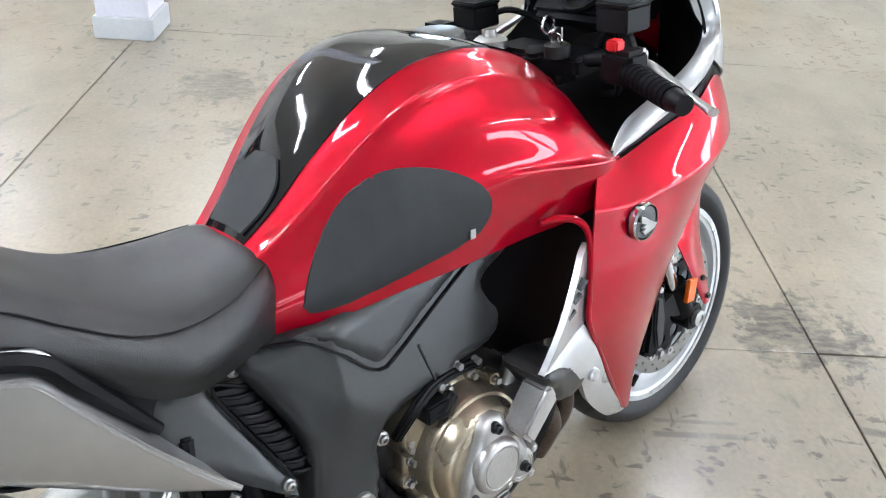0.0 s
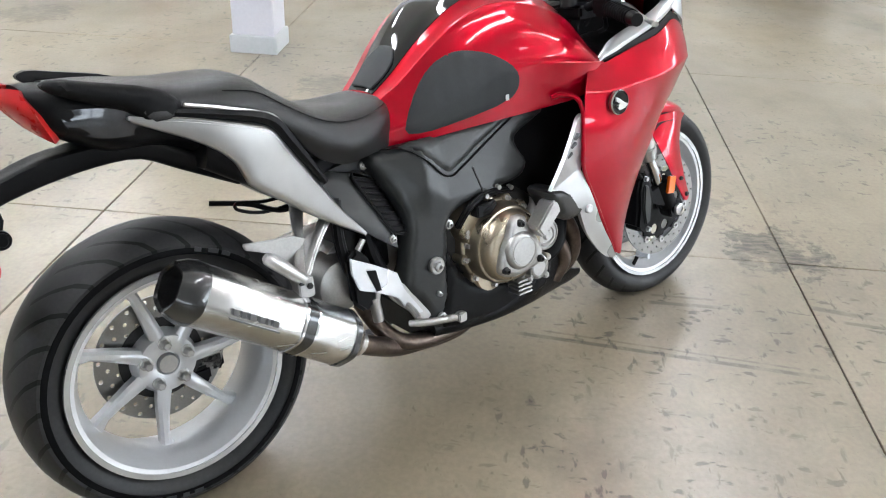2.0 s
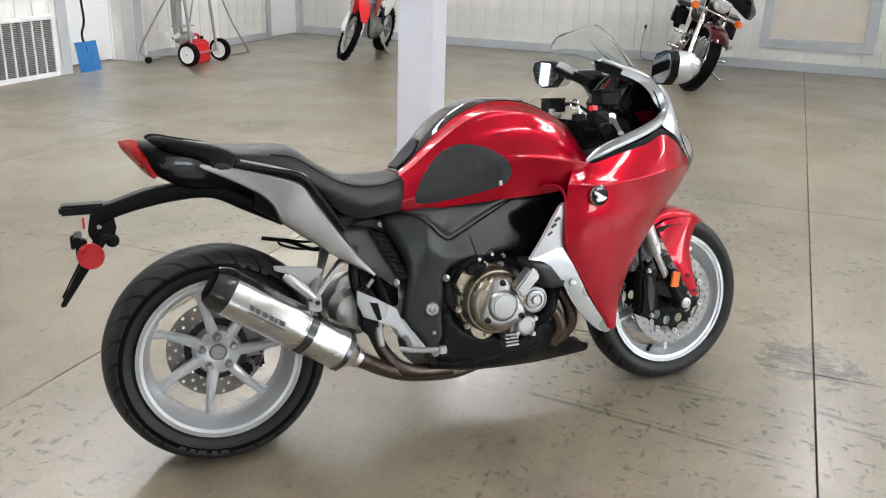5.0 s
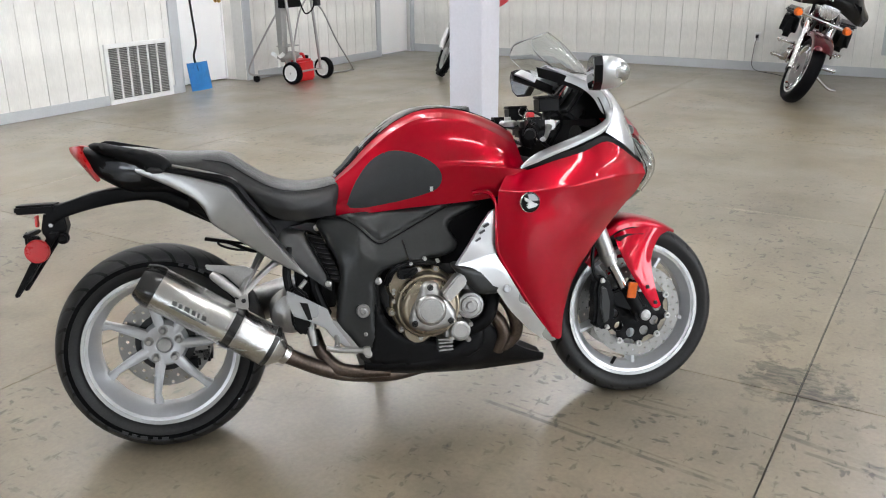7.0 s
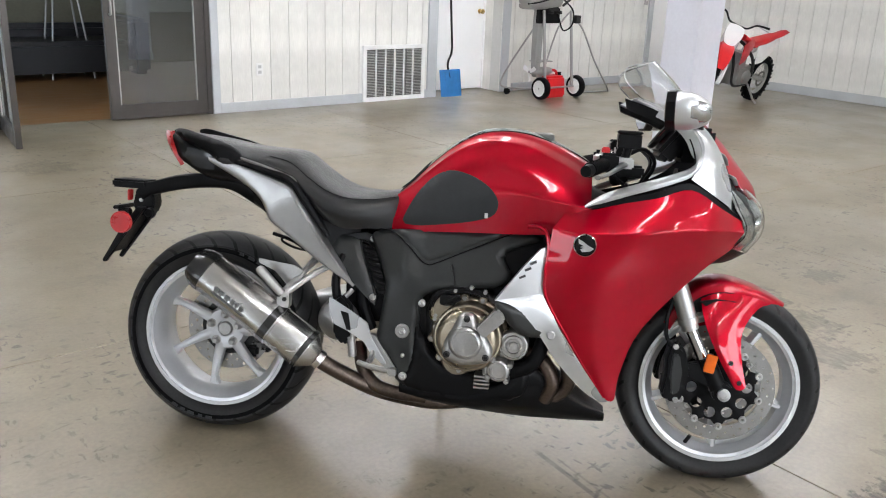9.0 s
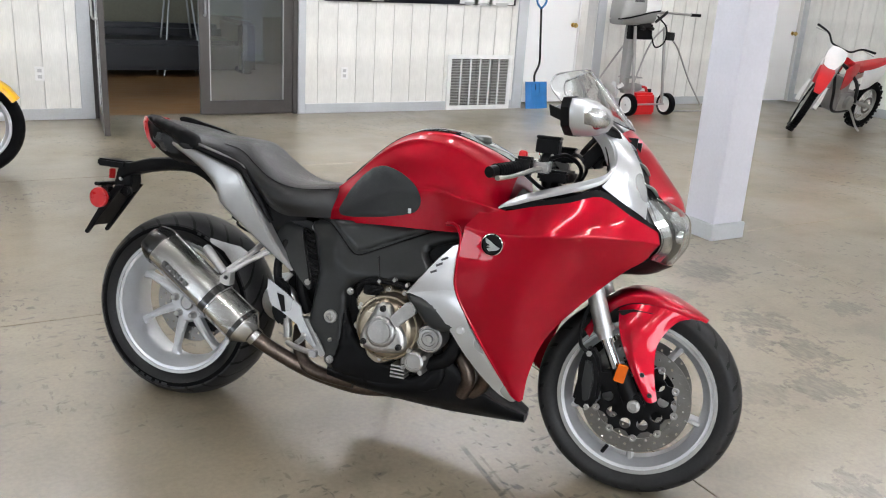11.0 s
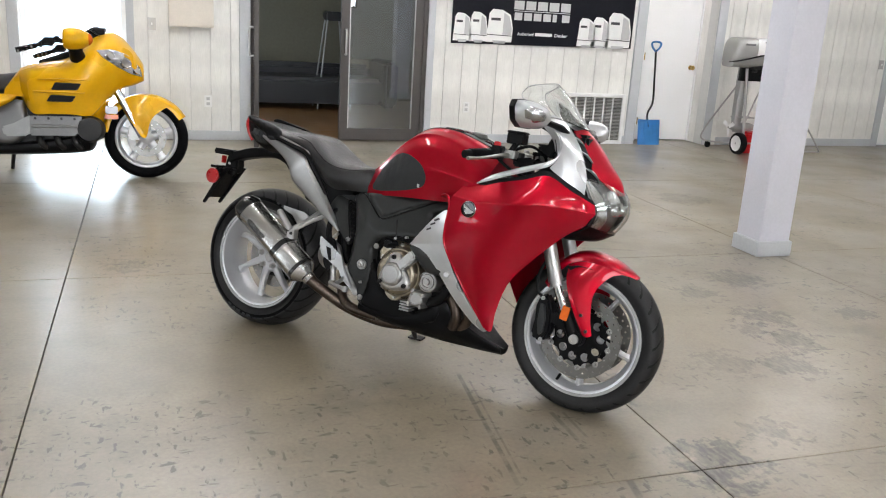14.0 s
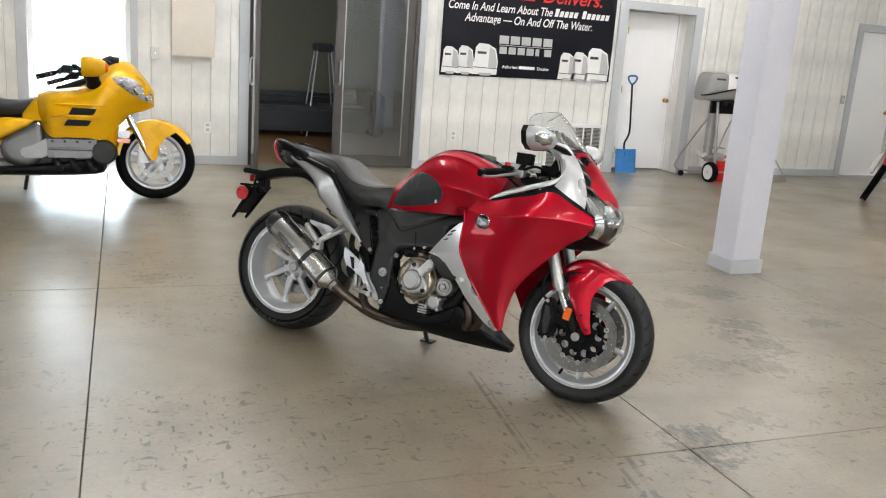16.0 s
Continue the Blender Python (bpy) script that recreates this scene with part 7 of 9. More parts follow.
part("strap_edge", join(can_shape([(0.115, 1.0), (0.116, 1.05), (0.121, 1.05), (0.122, 1.0)]), can_shape([(0.145, 1.0), (0.146, 1.05), (0.151, 1.05), (0.152, 1.0)])), CHROME, silencer)
rv = []
for x in (0.015, LEN - 0.008 + 0.016):
    for i in range(14):
        t = 2 * math.pi * i / 14
        r = 0.0575
        rv.append(lathe([(0.0032, 0), (0.0025, 0.0018), (0, 0.0022)], 8, "z"))
        rv[-1] = moved(rv[-1], mm @ Matrix.Translation((x, r * 1.08 * math.cos(t), r * math.sin(t))) @ Euler((t - math.pi / 2, 0, 0)).to_matrix().to_4x4())
for r_ in rv:
    part("rivet", r_, CHROME, silencer)
bp = []
for k in range(5):
    bp.append(moved(prism([(0.185 + 0.018 * k, -0.010), (0.198 + 0.018 * k, -0.010), (0.203 + 0.018 * k, 0.009), (0.190 + 0.018 * k, 0.009)], 0, 0.0012), mm @ pose(0, 0, 0, 0, 0, 0) @ Matrix.Translation((0.02, -0.0650, 0.014)) @ pose(0, 0, 0, -18)))
part("badge", join(moved(block(0.246, -0.0628, 0.014, 0.125, 0.003, 0.034), mm)), CARBON, silencer, "dark badge plate")
part("badge_bar", join(*bp), CHROME, silencer)
part("link_pipe", join(tube([(0.345, -0.190, 0.304), (0.39, -0.175, 0.272), (0.45, -0.14, 0.232), (0.52, -0.11, 0.196), (0.60, -0.09, 0.176), (0.70, -0.085, 0.168), (0.80, -0.06, 0.172)], [0.026, 0.024, 0.024, 0.024, 0.025, 0.025, 0.022], 16)), PIPE, bike, "heat-tinted link pipe")
part("second_pipe", tube([(0.455, -0.06, 0.32), (0.475, -0.10, 0.262), (0.515, -0.125, 0.218), (0.58, -0.13, 0.198), (0.68, -0.12, 0.19)], 0.021, 14), PIPE, bike)
part("pipe_clamp", tube([(0.352, -0.188, 0.299), (0.366, -0.184, 0.288)], 0.030, 16, smooth=False), STEEL, bike)

# pillion peg bracket and foot controls
peg = part("pillion_bracket", join(tube([(0.325, -0.055, 0.598), (0.286, -0.125, 0.540), (0.247, -0.196, 0.486)], [0.017, 0.012, 0.013], 10, 5, 0.7), tube([(0.372, -0.105, 0.572), (0.310, -0.150, 0.530), (0.252, -0.194, 0.482)], [0.016, 0.012, 0.013], 10, 5, 0.7), block(0.250, -0.192, 0.466, 0.036, 0.034, 0.044)), ALLOY, bike, "silver pillion footrest bracket", 0.003)
part("folded_peg", tube([(0.246, -0.205, 0.484), (0.212, -0.206, 0.518), (0.180, -0.203, 0.548), (0.172, -0.201, 0.556)], [0.013, 0.014, 0.014, 0.009], 12), ALLOY, peg, "folded silver footpeg")
part("hanger_plate", prism([(0.152, 0.574), (0.155, 0.560), (0.205, 0.540), (0.246, 0.496), (0.292, 0.548), (0.262, 0.562), (0.215, 0.566)], -0.150, -0.142), ALLOY, peg, "", 0.002)
part("bolt", bolts([(0.256, 0.211, 0.470), (0.238, 0.211, 0.482)], 0.006, 0.005), DARKMETAL, peg)
guard = part("heel_guard", prism([(0.380, 0.481), (0.441, 0.448), (0.498, 0.412), (0.512, 0.368), (0.561, 0.293), (0.545, 0.294), (0.512, 0.319), (0.491, 0.353), (0.437, 0.383), (0.396, 0.400), (0.379, 0.445)], -0.170, -0.162), SILVER, bike, "silver heel guard plate", 0.002)
part("guard_slot", prism([(0.416, 0.442), (0.440, 0.437), (0.450, 0.385), (0.437, 0.387)], -0.1725, -0.1705), BLACK, guard)
part("footpeg_bracket", join(prism([(0.47, 0.375), (0.52, 0.375), (0.592, 0.272), (0.575, 0.258), (0.50, 0.33)], -0.158, -0.130), tube([(0.515, -0.15, 0.335), (0.520, -0.185, 0.315), (0.515, -0.215, 0.305)], 0.009, 10)), ALLOY, bike, "cast footrest bracket", 0.003)
part("footpeg", join(tube([(0.485, -0.215, 0.305), (0.52, -0.235, 0.302), (0.59, -0.262, 0.300)], [0.008, 0.009, 0.009], 10), block(0.598, -0.264, 0.300, 0.022, 0.02, 0.022)), ALLOY, bike, "silver footpeg and brake pedal", 0.003)
part("brake_cylinder", join(rod((0.445, -0.142, 0.36), (0.452, -0.142, 0.30), 0.013), rod((0.458, -0.148, 0.40), (0.448, -0.148, 0.35), 0.008), tube([(0.44, -0.13, 0.50), (0.415, -0.135, 0.46), (0.44, -0.135, 0.38)], 0.007, 8)), ALLOY, bike)
part("frame_tube", join(tube([(0.40, -0.10, 0.60), (0.385, -0.12, 0.52), (0.40, -0.12, 0.44), (0.43, -0.12, 0.38)], 0.014, 10), tube([(0.46, -0.10, 0.56), (0.47, -0.11, 0.46), (0.50, -0.11, 0.38)], 0.018, 10), block(0.47, -0.04, 0.47, 0.12, 0.10, 0.14)), BLACK, bike, "", 0.006)
part("heat_shield", prism([(0.385, 0.47), (0.41, 0.49), (0.44, 0.46), (0.47, 0.36), (0.42, 0.33), (0.39, 0.36)], -0.150, -0.125), BLACK, bike, "", 0.008)
part("side_stand", join(tube([(0.70, 0.10, 0.24), (0.69, 0.17, 0.13), (0.68, 0.245, 0.052)], 0.012, 10, 4), block(0.68, 0.255, 0.050, 0.07, 0.045, 0.008, m=pose(0.68, 0.255, 0.05, 10, 0, 0) @ pose(-0.68, -0.255, -0.05))), DARKMETAL, bike, "extended side stand", 0.002)

for x, w in ((0.212, 0.016), (0.233, 0.007), (0.245, 0.014), (0.264, 0.018), (0.287, 0.012), (0.303, 0.016)):
    part("badge_bar", moved(prism([(x, -0.006), (x + w * 0.8, -0.006), (x + w * 0.8 + 0.003, 0.006), (x + 0.003, 0.006)], 0.066, 0.0743), mm), ENGINEGREY, silencer)
part("badge_bar", moved(prism([(0.205, -0.016), (0.318, -0.016), (0.319, -0.013), (0.206, -0.013)], 0.066, 0.0735), mm), ENGINEGREY, silencer)

for k, (a, w) in enumerate(((-118, 0.020), (-112, 0.016), (-106, 0.022), (-99, 0.014), (-93, 0.020), (60, 0.018), (66, 0.022), (73, 0.014))):
    m = Matrix.Rotation(-radians(a), 4, "Y")
    part("sidewall_bar", moved(block(0.2715, -0.0953, 0, 0.009, 0.0016, w), m), PADGREY, rear)

# ---------------------------------------------------------------- other bikes in the shop
def road_wheel(owner, name, x, z, R, width, bead, spokes, rim_mat, label, disc=True, wide=0.04):
    w = part(name, rim_shape(bead - 0.006, width * 0.85, 40, 0.018), rim_mat, owner, label)
    w.location = (x, 0, z)
    part("tyre", tyre_shape(R, width, bead, 48), RUBBER, w)
    part("hub", lathe([(0.02, -0.07), (0.05, -0.055), (0.05, 0.055), (0.02, 0.07)], 20, "y"), rim_mat, w)
    for i in range(spokes):
        part("spoke", spoke(0.03, bead - 0.02, 2 * math.pi * (i + 0.25) / spokes, wide, wide * 0.7, 0.04, 0.05, 0, 0), rim_mat, w)
    if disc:
        for s in (-1, 1):
            part("brake_disc", disc_shape(0.095, 0.150, 24, s * 0.06, 0.005), DISC, w)
    return w


# ---- yellow touring bike
tour = thing("touring_motorcycle", pose(-1.468, 4.17, 0.0, -7, 0, -1.0), "bright yellow full-dress touring motorcycle on its side stand", "motorcycle")
road_wheel(tour, "front_wheel", 1.69, 0.318, 0.322, 0.13, 0.235, 5, RIM, "five-spoke silver front wheel", wide=0.075)
road_wheel(tour, "rear_wheel", 0.0, 0.315, 0.318, 0.18, 0.22, 5, RIM, "silver rear wheel", False)
body = part("fairing", hull([
    (0.80, [(0, 0.84), (0.12, 0.83), (0.18, 0.79), (0.20, 0.70), (0.16, 0.62)]),
    (0.90, [(0, 0.87), (0.16, 0.86), (0.30, 0.78), (0.36, 0.64), (0.33, 0.50)]),
    (1.02, [(0, 0.90), (0.18, 0.88), (0.34, 0.80), (0.39, 0.66), (0.35, 0.495)]),
    (1.16, [(0, 0.94), (0.19, 0.92), (0.36, 0.83), (0.40, 0.67), (0.35, 0.495)]),
    (1.30, [(0, 1.10), (0.19, 1.05), (0.37, 0.92), (0.39, 0.72), (0.31, 0.49)]),
    (1.40, [(0, 1.14), (0.18, 1.10), (0.34, 0.97), (0.35, 0.78), (0.26, 0.60)]),
    (1.50, [(0, 1.12), (0.15, 1.085), (0.28, 0.98), (0.28, 0.83), (0.18, 0.70)]),
    (1.60, [(0, 1.02), (0.12, 0.99), (0.20, 0.92), (0.20, 0.82), (0.10, 0.735)]),
    (1.68, [(0, 0.90), (0.06, 0.89), (0.10, 0.86), (0.10, 0.81), (0.05, 0.77)])], 4), GOLD, tour, "glossy yellow front fairing")
for s in (-1, 1):
    for x0, x1, z0, z1 in ((1.04, 1.25, 0.672, 0.728), (1.005, 1.21, 0.586, 0.636)):
        part("air_vent", prism([(x0, z0), (x1 - 0.03, z0), (x1, z1 - 0.005), (x0 + 0.03, z1)], s * 0.38, s * 0.407), BLACK, body, "black side vent", 0.005)
        part("vent_blade", tube([(x0 - 0.09, s * 0.378, z1 + 0.022), (x0 + 0.05, s * 0.402, z1 + 0.020), (x1 + 0.06, s * 0.398, z1 + 0.02)], [0.008, 0.014, 0.006], 8, 5, 0.6), GOLD, body)
    lamp = part("headlight", sheet([[(1.36, s * 0.352, 0.975), (1.47, s * 0.312, 0.985), (1.57, s * 0.222, 0.955)], [(1.41, s * 0.362, 0.92), (1.545, s * 0.268, 0.905), (1.655, s * 0.140, 0.87)], [(1.50, s * 0.298, 0.86), (1.59, s * 0.222, 0.815), (1.672, s * 0.118, 0.795)]], 0.01, 4, (3, s * 2, 1)), LAMPLENS, tour, "large clear headlight")
    for x, y, z, r in ((1.452, 0.336, 0.935, 0.036), (1.555, 0.252, 0.888, 0.044), (1.628, 0.165, 0.842, 0.034)):
        aim = Vector((0.62, s * 0.72, 0.28)).to_track_quat("X", "Z").to_matrix().to_4x4()
        part("reflector", moved(lathe([(r, 0.012), (r * 0.96, 0.020), (r * 0.86, 0.012), (r * 0.45, 0.004), (0, 0.002)], 18, "x"), Matrix.Translation((x, s * y, z)) @ aim), CHROME, lamp)
    shell = pose(1.222, s * 0.43, 1.045) @ Matrix.Diagonal((1.0, 0.95, 0.80, 1))
    mir = part("mirror", moved(lathe([(0, 0.118), (0.030, 0.112), (0.060, 0.092), (0.085, 0.055), (0.097, 0.010), (0.098, -0.035), (0.092, -0.068), (0.080, -0.078), (0, -0.076)], 28, "x"), shell), GOLD, tour, "yellow mirror housing")
    part("turn_signal", moved(lathe([(0, 0.124), (0.030, 0.117), (0.052, 0.102), (0.058, 0.088), (0, 0.080)], 20, "x"), shell), ORANGE, mir, "amber turn signal lens")
    part("mirror_arm", tube([(1.22, s * 0.41, 1.00), (1.22, s * 0.38, 0.955), (1.23, s * 0.33, 0.91)], [0.055, 0.05, 0.06], 12, 6, 0.8), BLACK, mir)
    hb = part("handlebar", tube([(1.16, s * 0.10, 0.97), (1.13, s * 0.28, 1.03), (1.05, s * 0.37, 1.025), (0.94, s * 0.41, 0.982)], [0.014, 0.016, 0.016, 0.013], 10), BLACK, tour, "black handlebar")
    part("grip", tube([(0.955, s * 0.405, 0.988), (0.88, s * 0.418, 0.964), (0.822, s * 0.425, 0.948)], 0.019, 12), RUBBER, hb, "ribbed grip with bright rings")
    for k in range(4):
        part("grip_ring", rod((0.93 - 0.03 * k, s * (0.409 + 0.004 * k), 0.980 - 0.0095 * k), (0.918 - 0.03 * k, s * (0.411 + 0.004 * k), 0.976 - 0.0095 * k), 0.0205, seg=14), ENGINEGREY, hb)
    part("switch_box", join(block(1.035, s * 0.385, 1.020, 0.085, 0.06, 0.06), block(1.09, s * 0.36, 1.040, 0.06, 0.06, 0.045), block(0.985, s * 0.395, 1.000, 0.04, 0.05, 0.05)), BLACK, hb, "black switch cluster", 0.012)
    part("fork_leg", rod((1.44, s * 0.115, 0.76), (1.655, s * 0.115, 0.33), 0.030), CHROME, tour, "chrome fork tube")
    part("caliper", block(1.60, s * 0.08, 0.36, 0.08, 0.08, 0.12), ALLOY, tour, "", 0.01)
    part("reflector", block(1.44, s * 0.20, 0.48, 0.10, 0.03, 0.035), ORANGE, tour, "amber running light", 0.004)
    part("reflector_mount", block(1.44, s * 0.18, 0.535, 0.09, 0.03, 0.06), ALLOY, tour, "", 0.006)
    part("lower_cowl", sheet([[(1.26, s * 0.24, 0.60), (1.33, s * 0.22, 0.66), (1.40, s * 0.16, 0.68)], [(1.26, s * 0.23, 0.44), (1.33, s * 0.20, 0.48), (1.40, s * 0.14, 0.55)], [(1.28, s * 0.18, 0.31), (1.32, s * 0.17, 0.34), (1.37, s * 0.12, 0.40)]], 0.01, 3, (1.3, s * 9, 0.5)), GOLD, tour)
    en = part("cylinder_head", join(block(1.05, s * 0.30, 0.400, 0.34, 0.12, 0.10), block(1.06, s * 0.31, 0.462, 0.36, 0.10, 0.035), block(1.04, s * 0.30, 0.352, 0.31, 0.11, 0.035), rod((0.89, s * 0.352, 0.405), (1.21, s * 0.352, 0.405), 0.016), rod((0.90, s * 0.345, 0.372), (1.20, s * 0.345, 0.372), 0.012)), ENGINEGREY, tour, "grey flat-six cylinder head", 0.014)
    for x in (0.92, 1.01, 1.10, 1.19):
        part("head_bolt", lathe([(0.010, s * 0.355), (0.010, s * 0.366), (0, s * 0.368)], 8, "y", (x, 0, 0.462)), DARKMETAL, en)
    for x in (0.93, 1.05, 1.17):
        part("intake_pipe", tube([(x, s * 0.29, 0.33), (x + 0.02, s * 0.31, 0.28), (x + 0.05, s * 0.27, 0.24)], 0.024, 10), DARKMETAL, en)
    part("engine_guard", lathe([(0.10, s * 0.10), (0.10, s * 0.33), (0.085, s * 0.36), (0, s * 0.365)], 24, "y", (1.29, 0, 0.385)), DARKMETAL, tour, "dark round timing cover")
    part("side_cover", puffed([(0.53, 0.45), (0.66, 0.53), (0.82, 0.62), (0.86, 0.50), (0.85, 0.32), (0.72, 0.245), (0.56, 0.30)], lambda x, z: 0.305 - 0.30 * (z - 0.42) ** 2, s, 0.03, 0.02, 0.07, 0.025), ENGINEGREY, tour, "grey side cover", angle=50)
    part("frame_cover", prism([(0.68, 0.395), (0.77, 0.425), (0.885, 0.490), (0.90, 0.36), (0.84, 0.33), (0.70, 0.325)], s * 0.28, s * 0.325), CASTING, tour, "silver frame cover", 0.014)
    part("saddle_cover", puffed([(-0.55, 0.62), (0.37, 0.631), (0.695, 0.642), (0.815, 0.618), (0.523, 0.46), (0.36, 0.42), (-0.55, 0.41)], lambda x, z: 0.296 - 2.2 * max(0, z - 0.50) ** 2, s, 0.04, 0.03, 0.09, 0.03), GOLD, tour, "yellow saddlebag side", angle=50)
    part("exhaust", tube([(0.62, s * 0.22, 0.27), (0.30, s * 0.28, 0.27), (-0.1, s * 0.30, 0.28), (-0.55, s * 0.30, 0.30)], [0.035, 0.055, 0.06, 0.06], 14), ENGINEGREY, tour, "dark chromed exhaust")
    part("printed_bar", prism([(0.36, 0.578), (0.50, 0.580), (0.50, 0.586), (0.36, 0.584)], s * 0.297, s * 0.300), DARKBAR, tour)
part("fuel_tank", hull([(0.69, [(0, 0.70), (0.10, 0.69), (0.16, 0.66), (0.17, 0.60)]), (0.79, [(0, 0.82), (0.12, 0.81), (0.19, 0.76), (0.22, 0.62)]), (0.90, [(0, 0.875), (0.13, 0.865), (0.22, 0.80), (0.26, 0.62)]), (1.10, [(0, 0.89), (0.14, 0.88), (0.22, 0.82), (0.24, 0.70)])], 4), GOLD, tour, "yellow tank cover")
part("tank_console", hull([(0.93, [(0, 0.90), (0.08, 0.90), (0.11, 0.88), (0.11, 0.84)]), (1.05, [(0, 0.945), (0.09, 0.94), (0.13, 0.90), (0.13, 0.86)]), (1.18, [(0, 1.0), (0.10, 0.99), (0.15, 0.94), (0.15, 0.88)]), (1.32, [(0, 1.085), (0.10, 1.075), (0.15, 1.0), (0.15, 0.92)])], 3), BLACK, tour, "black dash console")
part("engine_block", block(0.92, 0, 0.42, 0.62, 0.48, 0.30), DARKMETAL, tour, "", 0.03)
part("belly_strip", hull([(0.10, [(0, 0.26), (0.20, 0.26), (0.28, 0.25), (0.26, 0.20), (0.1, 0.19)]), (0.70, [(0, 0.27), (0.22, 0.27), (0.31, 0.25), (0.28, 0.20), (0.1, 0.18)]), (1.22, [(0, 0.34), (0.18, 0.34), (0.27, 0.32), (0.24, 0.22), (0.1, 0.20)]), (1.30, [(0, 0.36), (0.12, 0.36), (0.18, 0.34), (0.16, 0.27), (0.1, 0.25)])], 3), BLACK, tour, "black engine undertray")
part("seat", hull([(-0.35, [(0, 0.86), (0.14, 0.85), (0.20, 0.79), (0.20, 0.66), (0.1, 0.62)]), (-0.05, [(0, 0.84), (0.16, 0.83), (0.22, 0.78), (0.21, 0.66), (0.1, 0.62)]), (0.25, [(0, 0.815), (0.17, 0.81), (0.23, 0.76), (0.20, 0.65), (0.1, 0.62)]), (0.48, [(0, 0.80), (0.16, 0.795), (0.21, 0.75), (0.18, 0.65), (0.1, 0.62)]), (0.64, [(0, 0.785), (0.13, 0.78), (0.17, 0.74), (0.15, 0.66), (0.1, 0.64)]), (0.78, [(0, 0.81), (0.08, 0.80), (0.11, 0.77), (0.11, 0.70), (0.06, 0.68)])], 4), VINYL, tour, "black leather touring seat")
part("armrest", block(0.33, -0.28, 1.088, 0.34, 0.10, 0.06), VINYL, tour, "", 0.025)
part("armrest_post", tube([(0.42, -0.26, 1.08), (0.41, -0.26, 0.98), (0.38, -0.24, 0.82)], 0.010, 8), BLACK, tour)
part("front_mudguard", sheet([[(1.69 + r * math.cos(a), y, 0.318 + r * math.sin(a)) for a in np.radians((172, 150, 125, 100, 75, 50, 30))] for y, r in ((-0.115, 0.29), (-0.11, 0.325), (-0.06, 0.345), (0, 0.352), (0.06, 0.345), (0.11, 0.325), (0.115, 0.29))], 0.006, 4, (1.7, 0, 5)), GOLD, tour, "yellow front mudguard")
for s in (-1, 1):
    part("fender_side", sheet([[(1.50, s * 0.112, 0.585), (1.58, s * 0.118, 0.645), (1.72, s * 0.118, 0.65), (1.88, s * 0.114, 0.58)], [(1.545, s * 0.135, 0.50), (1.61, s * 0.138, 0.54), (1.70, s * 0.132, 0.545), (1.80, s * 0.12, 0.53)], [(1.60, s * 0.145, 0.41), (1.64, s * 0.146, 0.425), (1.685, s * 0.14, 0.43), (1.73, s * 0.128, 0.465)], [(1.655, s * 0.147, 0.325), (1.668, s * 0.147, 0.320), (1.684, s * 0.144, 0.322), (1.695, s * 0.138, 0.335)]], 0.006, 3, (1.6, s * 9, 0.5)), GOLD, tour)
part("fender_trim", tube([(1.92, -0.07, 0.66), (1.965, -0.05, 0.62), (1.975, 0, 0.61), (1.965, 0.05, 0.62), (1.92, 0.07, 0.66)], 0.008, 8), CHROME, tour, "chrome fender trim").location = (-0.050, 0, -0.085)
part("meter_hood", hull([(1.26, [(0, 1.13), (0.14, 1.12), (0.17, 1.08), (0.17, 1.04)]), (1.33, [(0, 1.165), (0.15, 1.155), (0.18, 1.11), (0.18, 1.05)]), (1.41, [(0, 1.165), (0.14, 1.15), (0.17, 1.10), (0.17, 1.04)])], 3), BLACK, tour, "black meter hood")
part("windscreen", sheet([[(1.50, -0.20, 1.13), (1.555, -0.1, 1.16), (1.575, 0, 1.17), (1.555, 0.1, 1.16), (1.50, 0.20, 1.13)], [(1.36, -0.21, 1.20), (1.40, -0.1, 1.24), (1.42, 0, 1.25), (1.40, 0.1, 1.24), (1.36, 0.21, 1.20)], [(1.22, -0.18, 1.27), (1.25, -0.09, 1.30), (1.26, 0, 1.31), (1.25, 0.09, 1.30), (1.22, 0.18, 1.27)]], 0.005, 4, (3, 0, 2)), CLEAR, tour, "clear low windscreen").location = (-0.06, 0, -0.075)
part("side_stand", tube([(0.70, 0.14, 0.28), (0.66, 0.26, 0.12), (0.64, 0.34, 0.05)], 0.016, 8), DARKMETAL, tour)

# ---- red and white dirt bike
dirt = thing("dirt_bike", pose(9.42, 4.29, 0.0, -11, 0, 184.5) @ Matrix.Scale(0.89, 4), "small red and white off-road motorcycle on its side stand", "motorcycle")


